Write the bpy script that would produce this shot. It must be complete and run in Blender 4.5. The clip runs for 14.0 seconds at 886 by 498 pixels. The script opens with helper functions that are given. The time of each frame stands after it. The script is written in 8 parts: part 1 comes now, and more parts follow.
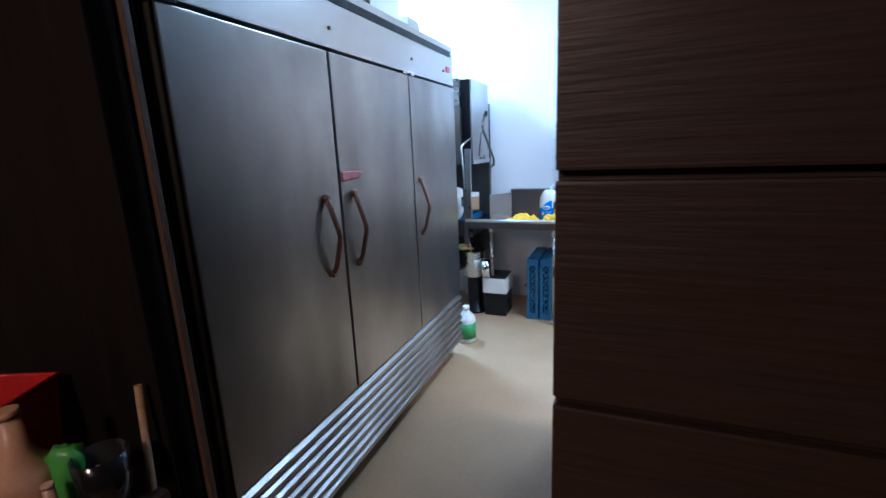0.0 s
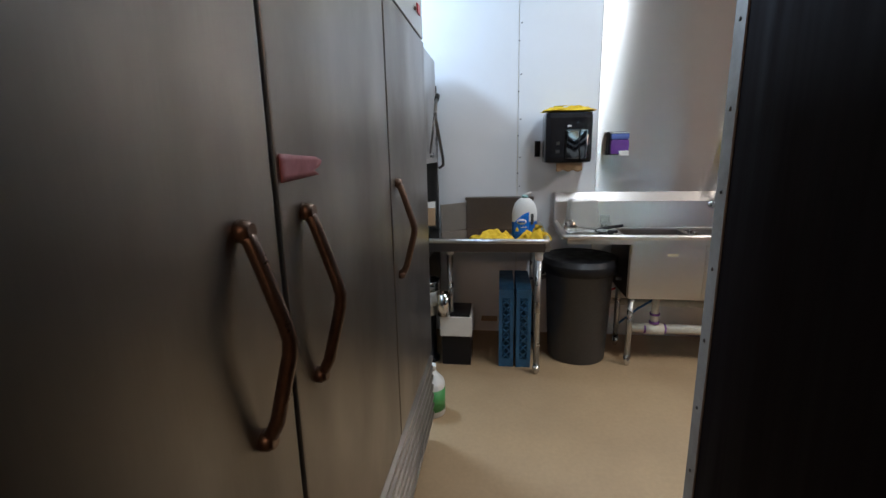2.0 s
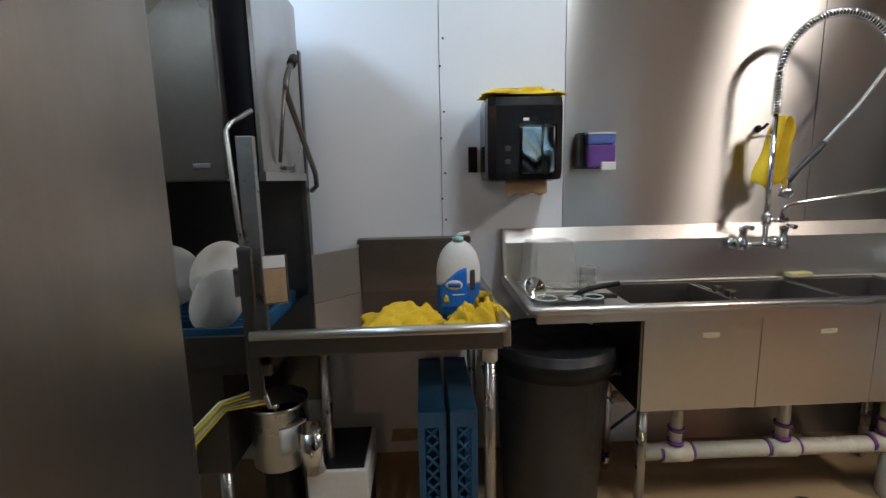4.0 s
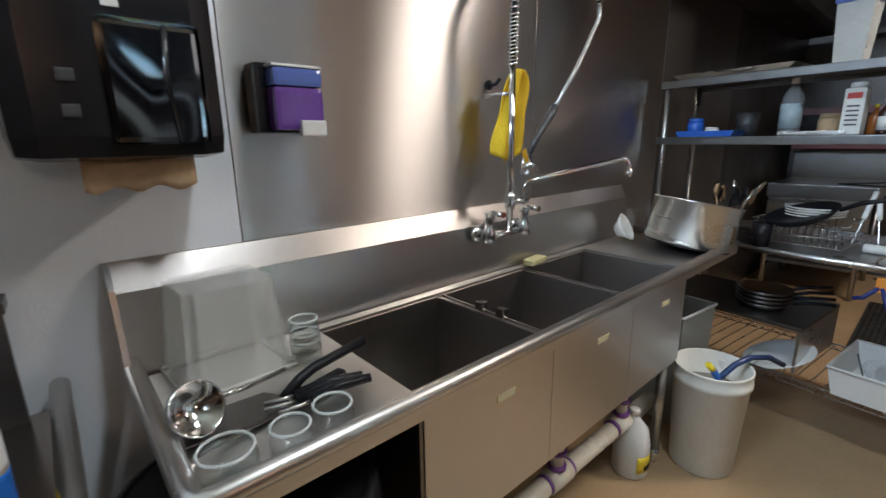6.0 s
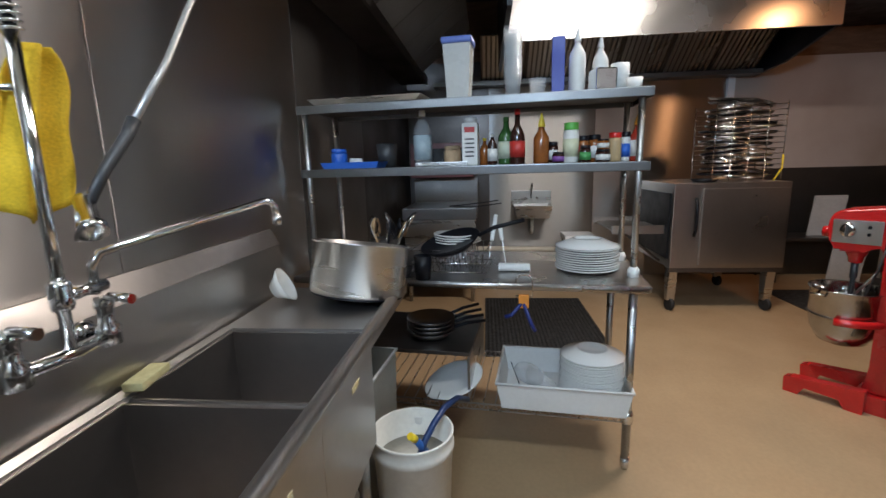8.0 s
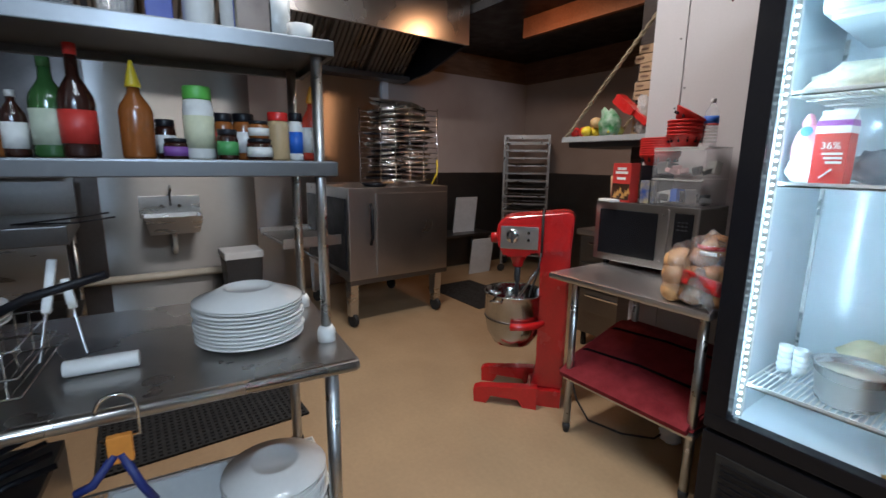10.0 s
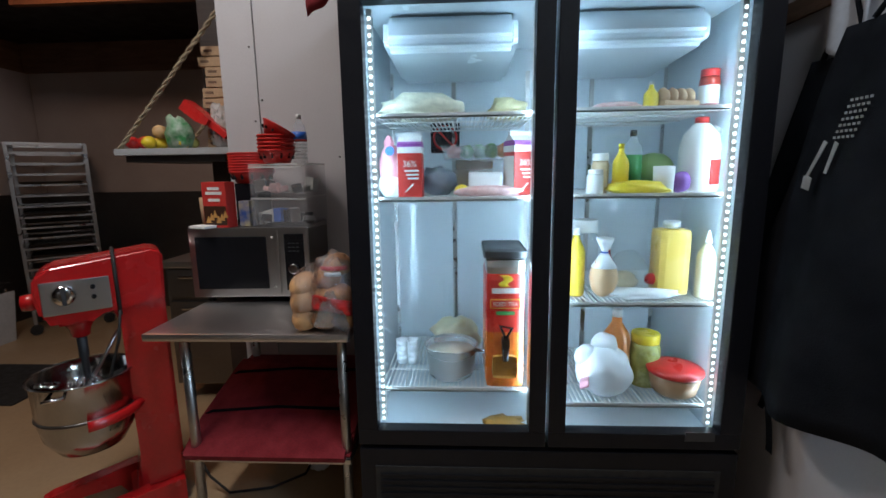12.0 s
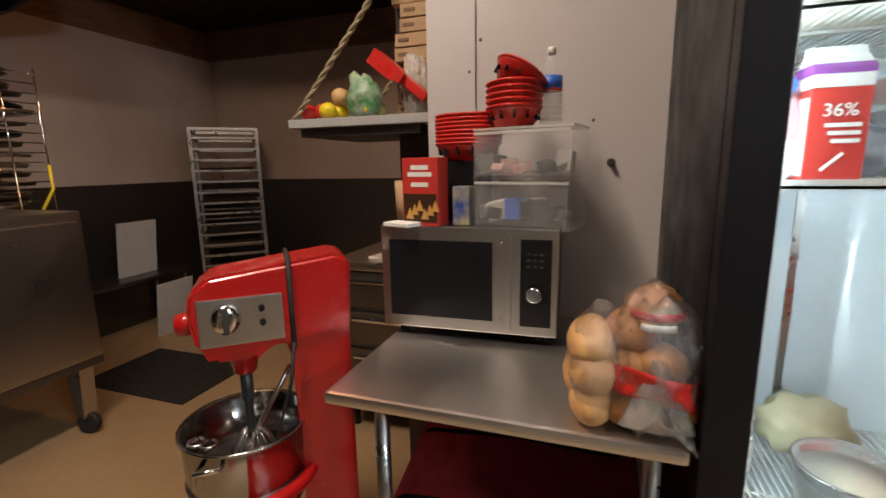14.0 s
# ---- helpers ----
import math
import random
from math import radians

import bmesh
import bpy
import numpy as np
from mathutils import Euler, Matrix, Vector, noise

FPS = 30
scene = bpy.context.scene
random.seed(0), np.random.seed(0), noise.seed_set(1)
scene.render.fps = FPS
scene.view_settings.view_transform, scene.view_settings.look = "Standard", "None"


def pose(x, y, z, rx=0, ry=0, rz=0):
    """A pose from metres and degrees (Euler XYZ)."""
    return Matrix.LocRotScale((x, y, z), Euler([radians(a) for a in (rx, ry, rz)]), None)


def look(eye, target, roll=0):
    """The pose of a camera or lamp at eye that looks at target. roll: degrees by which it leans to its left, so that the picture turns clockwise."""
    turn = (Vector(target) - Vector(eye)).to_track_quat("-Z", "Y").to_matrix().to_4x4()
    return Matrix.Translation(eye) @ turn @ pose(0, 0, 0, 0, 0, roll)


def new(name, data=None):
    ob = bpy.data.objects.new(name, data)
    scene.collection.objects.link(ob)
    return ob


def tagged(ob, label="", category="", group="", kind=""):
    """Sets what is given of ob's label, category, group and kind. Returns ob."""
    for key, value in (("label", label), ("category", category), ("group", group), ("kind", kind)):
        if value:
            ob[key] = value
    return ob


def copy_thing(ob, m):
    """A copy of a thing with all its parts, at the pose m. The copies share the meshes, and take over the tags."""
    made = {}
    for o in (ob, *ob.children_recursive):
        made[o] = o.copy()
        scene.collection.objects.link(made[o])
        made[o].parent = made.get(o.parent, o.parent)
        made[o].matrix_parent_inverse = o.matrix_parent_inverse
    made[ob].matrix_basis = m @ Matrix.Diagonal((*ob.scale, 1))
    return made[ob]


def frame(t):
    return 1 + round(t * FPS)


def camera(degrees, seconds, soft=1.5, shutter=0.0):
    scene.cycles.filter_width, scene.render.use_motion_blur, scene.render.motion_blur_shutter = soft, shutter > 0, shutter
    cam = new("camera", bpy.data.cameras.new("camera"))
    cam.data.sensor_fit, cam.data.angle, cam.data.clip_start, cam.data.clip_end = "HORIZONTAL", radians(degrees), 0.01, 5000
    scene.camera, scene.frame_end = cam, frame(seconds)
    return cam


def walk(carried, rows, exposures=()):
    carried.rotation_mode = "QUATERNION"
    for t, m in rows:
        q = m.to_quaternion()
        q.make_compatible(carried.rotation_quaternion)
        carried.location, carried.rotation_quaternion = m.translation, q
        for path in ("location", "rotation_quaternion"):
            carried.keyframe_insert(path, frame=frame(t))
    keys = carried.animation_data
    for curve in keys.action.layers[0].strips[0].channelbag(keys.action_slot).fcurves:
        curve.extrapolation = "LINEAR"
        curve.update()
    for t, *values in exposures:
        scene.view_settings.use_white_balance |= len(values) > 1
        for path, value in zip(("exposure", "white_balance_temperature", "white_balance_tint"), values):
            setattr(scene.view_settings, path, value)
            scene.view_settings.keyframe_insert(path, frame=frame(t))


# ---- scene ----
cam = camera(89.5, 14.0, soft=1.5, shutter=0.15)
PATH = [
    (0, (-0.024, 0.088, 1.554), (-0.759, 1.895, 1.112), -2.5),
    (0.5, (-0.209, 0.212, 1.514), (-1.127, 1.93, 1.057), -2.5),
    (1, (-0.397, 0.428, 1.499), (-1.225, 2.195, 1.06), -2.4),
    (1.5, (-0.635, 0.708, 1.477), (-1.182, 2.584, 1.05), -1.7),
    (2, (-0.773, 1.017, 1.475), (-1.031, 2.954, 1.049), -1.2),
    (2.2, (-0.808, 1.197, 1.446), (-0.971, 3.148, 1.034), -1.6),
    (4.3, (-0.745, 2.596, 1.394), (-0.548, 4.562, 1.085), -1.2),
    (4.5, (-0.772, 2.716, 1.397), (-0.466, 4.667, 1.075), -1.4),
    (5, (-0.765, 2.956, 1.421), (-0.121, 4.808, 1.025), -1.7),
    (5.5, (-0.597, 3.176, 1.411), (0.386, 4.857, 0.956), -1.0),
    (6, (-0.439, 3.343, 1.403), (0.849, 4.798, 0.929), -0.8),
    (6.5, (-0.336, 3.503, 1.404), (1.263, 4.629, 0.981), -1.0),
    (7, (-0.234, 3.591, 1.412), (1.564, 4.377, 1.023), -1.5),
    (7.2, (-0.186, 3.608, 1.409), (1.659, 4.282, 1.034), -1.7),
    (9.3, (0.648, 3.51, 1.4), (2.487, 2.831, 1.004), 0.3),
    (9.5, (0.724, 3.476, 1.396), (2.509, 2.664, 1.003), 0.4),
    (10, (0.923, 3.387, 1.401), (2.522, 2.247, 1.02), 0.7),
    (10.5, (1.069, 3.333, 1.401), (2.343, 1.832, 1.051), 0.7),
    (11, (1.178, 3.313, 1.413), (2.026, 1.533, 1.075), 0.1),
    (11.5, (1.193, 3.285, 1.427), (1.616, 1.358, 1.102), -0.2),
    (12, (1.204, 3.188, 1.439), (1.303, 1.219, 1.098), -0.8),
    (12.5, (1.252, 3.017, 1.417), (1.235, 1.048, 1.069), -0.9),
    (13, (1.378, 2.839, 1.411), (1.547, 0.884, 1.025), -1.6),
    (13.2, (1.435, 2.763, 1.4), (1.707, 0.817, 1.025), -2.0),
    (13.5, (1.567, 2.673, 1.413), (1.958, 0.746, 1.044), -1.6),
    (14, (1.817, 2.502, 1.385), (2.449, 0.64, 1.016), -1.0),
]
EXPOSURES = [(0.0, 1.5, 4500, 7), (0.5, 0.95, 5100, 8), (1.0, 0.65, 5400, 9), (2.0, 0.45, 6000, 10), (4.3, 0.25, 6300, 10), (7.0, 0.45, 6200, 10), (9.5, 0.35, 5900, 10), (11.0, -0.2, 5700, 10), (12.5, -0.5, 5900, 10), (13.2, -0.3, 6400, 11), (14.0, 0.15, 7400, 15)]
walk(cam, [(t, look(eye, target, roll)) for t, eye, target, roll in PATH], EXPOSURES)

# ---- light ----
world = bpy.data.worlds.new("world")
scene.world = world
world.use_nodes = True
_sky = world.node_tree.nodes.new("ShaderNodeTexSky")
_sky.sky_type, _sky.sun_disc = 'NISHITA', False
_sky.sun_elevation, _sky.sun_rotation = radians(40), radians(250)
world.node_tree.links.new(_sky.outputs[0], world.node_tree.nodes["Background"].inputs[0])
world.node_tree.nodes["Background"].inputs[1].default_value = 0.10


def area_lamp(name, m, sx, sy, watts, colour, spread=180):
    d = bpy.data.lights.new(name, 'AREA')
    d.shape, d.size, d.size_y, d.energy, d.color = 'RECTANGLE', sx, sy, watts, colour
    d.spread = radians(spread)
    ob = new(name, d)
    ob.matrix_world = m
    return ob


# daylight from the high window behind the steel refrigerator
area_lamp("window_light", look((-2.40, 4.08, 2.90), (0.2, 3.9, 1.5)), 0.7, 0.32, 46, (0.62, 0.80, 1.0), 150)
# unseen fill lights added over the washing aisle, and a weak warm one over the cook line
area_lamp("ceiling_fill", look((0.30, 2.95, 3.28), (0.30, 2.96, 0)), 0.2, 1.2, 28, (0.88, 0.96, 1.0))
area_lamp("ceiling_fill", look((2.72, 2.45, 3.30), (2.72, 2.46, 0)), 0.2, 1.2, 62, (1.0, 0.89, 0.78))
area_lamp("warm_fill", look((3.7, 0.66, 2.76), (4.2, 0.2, 0)), 0.16, 0.16, 7, (1.0, 0.46, 0.19))

# warm lamp of the entrance room
area_lamp("entrance_light", look((-0.9, -1.4, 2.6), (-1.1, 0.6, 0.6)), 0.3, 0.3, 9, (1.0, 0.58, 0.34))

# ---- materials ----


def mat(name, colour, rough=0.5, metal=0.0, var=0.12, scale=6.0, bump=0.0, fine=60.0, stretch=(1, 1, 1), alpha=1.0, trans=0.0, coat=0.0, dirt=None, dirt_amt=0.35, rvar=0.12, emit=0.0, spec=0.5, grain=None, aniso=0.0, wave=0.0, wave_scale=(1, 1, 1)):
    m = bpy.data.materials.new(name)
    m.use_nodes = True
    nt, L = m.node_tree, m.node_tree.links
    b = nt.nodes["Principled BSDF"]
    tc = nt.nodes.new("ShaderNodeTexCoord")
    mp = nt.nodes.new("ShaderNodeMapping")
    mp.inputs["Scale"].default_value = stretch
    L.new(tc.outputs["Object"], mp.inputs[0])
    n1, n2 = nt.nodes.new("ShaderNodeTexNoise"), nt.nodes.new("ShaderNodeTexNoise")
    for n, s in ((n1, scale), (n2, fine)):
        n.inputs["Scale"].default_value, n.inputs["Detail"].default_value = s, 5.0
        L.new(mp.outputs[0], n.inputs["Vector"])
    if grain:
        mp2 = nt.nodes.new("ShaderNodeMapping")
        mp2.inputs["Scale"].default_value = grain
        L.new(tc.outputs["Object"], mp2.inputs[0])
        L.new(mp2.outputs[0], n2.inputs["Vector"])
    mx = nt.nodes.new("ShaderNodeMix")
    mx.data_type = 'RGBA'
    d = dirt if dirt else tuple(c * 0.55 for c in colour)
    mx.inputs["A"].default_value, mx.inputs["B"].default_value = (*colour, 1), (*d, 1)
    r = nt.nodes.new("ShaderNodeMapRange")
    r.inputs["From Min"].default_value, r.inputs["From Max"].default_value = 0.34, 0.80
    r.inputs["To Max"].default_value = dirt_amt if dirt else var * 3
    L.new(n1.outputs["Fac"], r.inputs["Value"])
    L.new(r.outputs[0], mx.inputs["Factor"])
    m2 = nt.nodes.new("ShaderNodeMix")
    m2.data_type, m2.blend_type = 'RGBA', 'MULTIPLY'
    r2 = nt.nodes.new("ShaderNodeMapRange")
    r2.inputs["From Min"].default_value, r2.inputs["From Max"].default_value = 0.3, 0.7
    r2.inputs["To Min"].default_value, r2.inputs["To Max"].default_value = 1 - var, 1.0
    L.new(n2.outputs["Fac"], r2.inputs["Value"])
    m2.inputs["Factor"].default_value = 1.0
    L.new(mx.outputs["Result"], m2.inputs["A"])
    L.new(r2.outputs[0], m2.inputs["B"])
    L.new(m2.outputs["Result"], b.inputs["Base Color"])
    r3 = nt.nodes.new("ShaderNodeMapRange")
    r3.inputs["From Min"].default_value, r3.inputs["From Max"].default_value = 0.3, 0.7
    r3.inputs["To Min"].default_value, r3.inputs["To Max"].default_value = max(0.02, rough - rvar), min(1, rough + rvar)
    L.new(n1.outputs["Fac"], r3.inputs["Value"])
    L.new(r3.outputs[0], b.inputs["Roughness"])
    b.inputs["Metallic"].default_value = metal
    b.inputs["Alpha"].default_value = alpha
    b.inputs["Transmission Weight"].default_value = trans
    b.inputs["Coat Weight"].default_value = coat
    b.inputs["Specular IOR Level"].default_value = spec
    if bump:
        bp = nt.nodes.new("ShaderNodeBump")
        bp.inputs["Strength"].default_value, bp.inputs["Distance"].default_value = bump, 0.002
        L.new(n2.outputs["Fac"], bp.inputs["Height"])
        L.new(bp.outputs[0], b.inputs["Normal"])
    if wave:
        mp3 = nt.nodes.new("ShaderNodeMapping")
        mp3.inputs["Scale"].default_value = wave_scale
        L.new(tc.outputs["Object"], mp3.inputs[0])
        n3, bp3 = nt.nodes.new("ShaderNodeTexNoise"), nt.nodes.new("ShaderNodeBump")
        n3.inputs["Scale"].default_value, n3.inputs["Detail"].default_value = 1.0, 0.0
        L.new(mp3.outputs[0], n3.inputs["Vector"])
        bp3.inputs["Strength"].default_value, bp3.inputs["Distance"].default_value = 1.0, wave
        L.new(n3.outputs["Fac"], bp3.inputs["Height"])
        if bump:
            L.new(bp.outputs[0], bp3.inputs["Normal"])
        L.new(bp3.outputs[0], b.inputs["Normal"])
    if aniso:
        tg = nt.nodes.new("ShaderNodeTangent")
        tg.direction_type, tg.axis = 'RADIAL', 'Z'
        L.new(tg.outputs[0], b.inputs["Tangent"])
        b.inputs["Anisotropic"].default_value, b.inputs["Anisotropic Rotation"].default_value = aniso, 0.25
    if emit:
        b.inputs["Emission Color"].default_value = (*colour, 1)
        b.inputs["Emission Strength"].default_value = emit
    return m


def thin_film(name, tint, rough, gloss=1.0, bump=0.0, scale=20.0):
    """A clear pane or film: what lies behind shows through, the surface only gleams."""
    m = bpy.data.materials.new(name)
    m.use_nodes = True
    nt, L = m.node_tree, m.node_tree.links
    nt.nodes.remove(nt.nodes["Principled BSDF"])
    clear, shine, mixed, fres = (nt.nodes.new(n) for n in ("ShaderNodeBsdfTransparent", "ShaderNodeBsdfGlossy", "ShaderNodeMixShader", "ShaderNodeLayerWeight"))
    clear.inputs["Color"].default_value = (*tint, 1)
    shine.inputs["Roughness"].default_value = rough
    fres.inputs["Blend"].default_value = 0.5
    power, mul = nt.nodes.new("ShaderNodeMath"), nt.nodes.new("ShaderNodeMath")
    power.operation, mul.operation, mul.use_clamp = 'POWER', 'MULTIPLY_ADD', True
    power.inputs[1].default_value = 4.0
    mul.inputs[1].default_value, mul.inputs[2].default_value = 0.9 * min(gloss, 1.0), 0.04 * gloss
    L.new(fres.outputs["Facing"], power.inputs[0])
    L.new(power.outputs[0], mul.inputs[0])
    L.new(mul.outputs[0], mixed.inputs[0])
    L.new(clear.outputs[0], mixed.inputs[1])
    L.new(shine.outputs[0], mixed.inputs[2])
    L.new(mixed.outputs[0], nt.nodes["Material Output"].inputs["Surface"])
    if bump:
        n, bp = nt.nodes.new("ShaderNodeTexNoise"), nt.nodes.new("ShaderNodeBump")
        n.inputs["Scale"].default_value, n.inputs["Detail"].default_value = scale, 4.0
        bp.inputs["Strength"].default_value, bp.inputs["Distance"].default_value = bump, 0.01
        L.new(n.outputs["Fac"], bp.inputs["Height"])
        for node in (shine, fres):
            L.new(bp.outputs[0], node.inputs["Normal"])
    return m


STEEL = mat("brushed_steel", (0.58, 0.57, 0.55), 0.30, 1.0, 0.05, 2.5, 0.02, 40, (1, 1, 5), dirt=(0.46, 0.43, 0.40), dirt_amt=0.4, rvar=0.06)
STEEL_H = mat("brushed_steel_across", (0.58, 0.56, 0.54), 0.34, 1.0, 0.03, 1.2, 0.02, 40, (1, 1, 1), dirt=(0.46, 0.43, 0.39), dirt_amt=0.35, rvar=0.06)
# Mottling paints cloudy reflections into the door colour, along with smudges and wear.
STEEL_DOOR = mat("worn_mottled_door", (0.43, 0.41, 0.39), 0.36, 1.0, 0.06, 1.7, 0.10, 20, (1, 1.6, 0.8), dirt=(0.17, 0.15, 0.13), dirt_amt=0.9, rvar=0.07, grain=(25, 25, 0.6))
STEEL_WALL = mat("steel_wall_sheet", (0.62, 0.595, 0.575), 0.34, 1.0, 0.02, 0.7, 0.0, 20, (1, 1, 1), dirt=(0.54, 0.49, 0.45), dirt_amt=0.4, rvar=0.04, aniso=1.0, wave=0.03, wave_scale=(1.1, 1, 0.55))
STEEL_SHELF = mat("dull_shelf_steel", (0.20, 0.197, 0.193), 0.36, 1.0, 0.06, 2.5, 0.02, 40, dirt=(0.12, 0.115, 0.11), dirt_amt=0.6, rvar=0.07)
# Steel with the shade under hoods put into its dark colour.
SOOTY = mat("shaded_dark_steel", (0.11, 0.10, 0.095), 0.42, 0.9, 0.1, 1.5, 0.03, 40, dirt=(0.05, 0.042, 0.036), dirt_amt=0.7)
# Dirty beige-grey panel, with the corner's warm dimness added to its colour.
DINGY = mat("dim_dingy_wall_panel", (0.44, 0.37, 0.33), 0.5, 0, 0.05, 1.6, 0.2, 120, dirt=(0.28, 0.21, 0.17), dirt_amt=0.6)
OVEN_STEEL = mat("smeared_oven_steel", (0.58, 0.55, 0.52), 0.32, 1.0, 0.05, 1.8, 0.02, 40, (1, 1, 1), dirt=(0.28, 0.25, 0.22), dirt_amt=0.6, rvar=0.06, wave=0.02, wave_scale=(2, 2, 1.2))
# Darker copy of the wall sheet; the hood's dimness is in its colour.
EAST_STEEL = mat("dimmed_wall_sheet", (0.27, 0.262, 0.255), 0.34, 1.0, 0.03, 0.9, 0.0, 20, (1, 1, 1), dirt=(0.20, 0.185, 0.17), dirt_amt=0.5, rvar=0.04, aniso=1.0, wave=0.04, wave_scale=(1, 1.3, 0.6))
STEEL_DARK = mat("dark_steel", (0.21, 0.20, 0.19), 0.38, 1.0, 0.08, 1.5, 0.03, 40, dirt=(0.12, 0.10, 0.085), dirt_amt=0.6, rvar=0.06)
CHROME = mat("chrome", (0.75, 0.75, 0.75), 0.10, 1.0, 0.05, 20, rvar=0.05)
GALV = mat("galvanised_leg", (0.50, 0.50, 0.49), 0.34, 1.0, 0.12, 14, 0.1, 80, dirt=(0.33, 0.30, 0.26))
RUST = mat("worn_bronze_handle", (0.24, 0.16, 0.12), 0.38, 0.8, 0.2, 25, 0.1, 90, dirt=(0.10, 0.06, 0.05))
WHITE_PANEL = mat("white_wall_panel", (0.74, 0.75, 0.78), 0.42, 0, 0.03, 2.2, 0.25, 170, dirt=(0.58, 0.57, 0.56), dirt_amt=0.25)
GREY_PANEL = mat("grey_wall_panel", (0.55, 0.52, 0.52), 0.45, 0, 0.04, 2.0, 0.15, 120, dirt=(0.42, 0.38, 0.36), dirt_amt=0.35)
CREAM = mat("cream_metal", (0.70, 0.66, 0.52), 0.5, 0, 0.08, 3, dirt=(0.5, 0.42, 0.28))
FLOOR = mat("worn_tan_floor", (0.40, 0.275, 0.155), 0.42, 0, 0.10, 1.5, 0.10, 45, dirt=(0.20, 0.125, 0.065), dirt_amt=0.45)
DARK_WOOD = mat("dark_stained_wood", (0.045, 0.026, 0.018), 0.5, 0, 0.35, 3, 0.7, 9, (0.7, 0.7, 14), dirt=(0.02, 0.011, 0.008), dirt_amt=0.7)
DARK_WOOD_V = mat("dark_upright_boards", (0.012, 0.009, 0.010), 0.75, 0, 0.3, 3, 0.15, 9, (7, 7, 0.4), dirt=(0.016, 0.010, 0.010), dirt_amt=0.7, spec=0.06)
TRIM_WOOD = mat("brown_trim", (0.13, 0.075, 0.045), 0.5, 0, 0.3, 6, 0.3, 30, (9, 9, 1))
BROWN_BOARD = mat("brown_timber", (0.21, 0.115, 0.065), 0.6, 0, 0.3, 4, 0.3, 30, (1, 1, 6))
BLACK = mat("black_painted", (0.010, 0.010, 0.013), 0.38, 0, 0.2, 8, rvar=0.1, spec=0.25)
BLACK_PL = mat("black_gloss_plastic", (0.012, 0.012, 0.014), 0.16, 0, 0.2, 8, rvar=0.06)
BLACK_RUB = mat("black_rubber", (0.02, 0.019, 0.018), 0.7, 0, 0.3, 30, 0.3, 120)
GREY_PL = mat("dark_grey_plastic", (0.038, 0.039, 0.042), 0.42, 0, 0.2, 8, 0.2, 60, dirt=(0.08, 0.075, 0.07))
WHITE_PL = mat("white_plastic", (0.72, 0.71, 0.68), 0.4, 0, 0.05, 6, dirt=(0.55, 0.52, 0.45))
MILKY = mat("milky_plastic", (0.78, 0.79, 0.79), 0.38, 0, 0.05, 8, alpha=0.9)
PVC = mat("white_pvc_pipe", (0.72, 0.68, 0.58), 0.35, 0, 0.08, 9, dirt=(0.45, 0.38, 0.27))
PURPLE = mat("purple_primer", (0.20, 0.07, 0.30), 0.5)
BLUE = mat("blue_plastic", (0.025, 0.16, 0.42), 0.45, 0, 0.2, 10)
BLUE_RACK = mat("blue_rack_plastic", (0.03, 0.13, 0.27), 0.45, 0, 0.25, 10)
YELLOW = mat("yellow_cloth", (0.80, 0.53, 0.02), 0.85, 0, 0.25, 14, 0.7, 200, dirt=(0.5, 0.28, 0.01))
YELLOW_PL = mat("yellow_plastic", (0.82, 0.62, 0.03), 0.35)
RED = mat("red_enamel", (0.50, 0.012, 0.012), 0.25, 0, 0.12, 5, coat=0.5, rvar=0.06)
RED_PL = mat("red_plastic", (0.62, 0.025, 0.02), 0.35, 0, 0.15, 12)
RED_CLOTH = mat("red_cloth", (0.24, 0.008, 0.014), 0.9, 0, 0.3, 12, 0.6, 180)
PORCELAIN = mat("white_porcelain", (0.78, 0.76, 0.72), 0.14, 0, 0.03, 6, rvar=0.05)
PAPER = mat("brown_paper", (0.50, 0.34, 0.20), 0.85, 0, 0.12, 18)
CARD = mat("brown_cardboard", (0.46, 0.30, 0.17), 0.8, 0, 0.15, 14, 0.2, 90)
WHITE_PAPER = mat("white_paper", (0.78, 0.77, 0.74), 0.7, 0, 0.05, 9)
STEEL_SOFT = mat("soft_steel", (0.50, 0.47, 0.43), 0.46, 1.0, 0.04, 1.4, 0.02, 40, dirt=(0.38, 0.34, 0.30), dirt_amt=0.4, rvar=0.06)
FRIDGE_IN = mat("white_fridge_liner", (0.66, 0.72, 0.76), 0.16, 0, 0.03, 4)
LED = mat("led_strip", (0.78, 0.95, 1.0), 0.4, emit=7.5)
WORK_TOP = mat("scratched_table_steel", (0.46, 0.445, 0.43), 0.30, 1.0, 0.06, 2.5, 0.02, 40, dirt=(0.30, 0.28, 0.26), dirt_amt=0.6, rvar=0.07)
BASIN = mat("stained_basin_steel", (0.40, 0.365, 0.34), 0.36, 1.0, 0.06, 2.5, 0.02, 40, dirt=(0.27, 0.235, 0.21), dirt_amt=0.6, rvar=0.06)
TABLE_TOP = mat("wet_table_steel", (0.33, 0.29, 0.265), 0.19, 1.0, 0.05, 2.2, 0.02, 40, dirt=(0.20, 0.165, 0.14), dirt_amt=0.6, rvar=0.05)
GLASS = thin_film("clear_glass", (0.97, 0.985, 0.98), 0.02)
FILM = thin_film("crinkled_clear_film", (0.985, 0.98, 0.975), 0.22, 4.5, 1.0, 22)
CLEAR = mat("clear_plastic", (0.80, 0.83, 0.84), 0.10, 0, 0.02, 9, alpha=0.18, rvar=0.05)
CLOUDY = mat("cloudy_clear_plastic", (0.74, 0.74, 0.70), 0.30, 0, 0.05, 7, alpha=0.42)
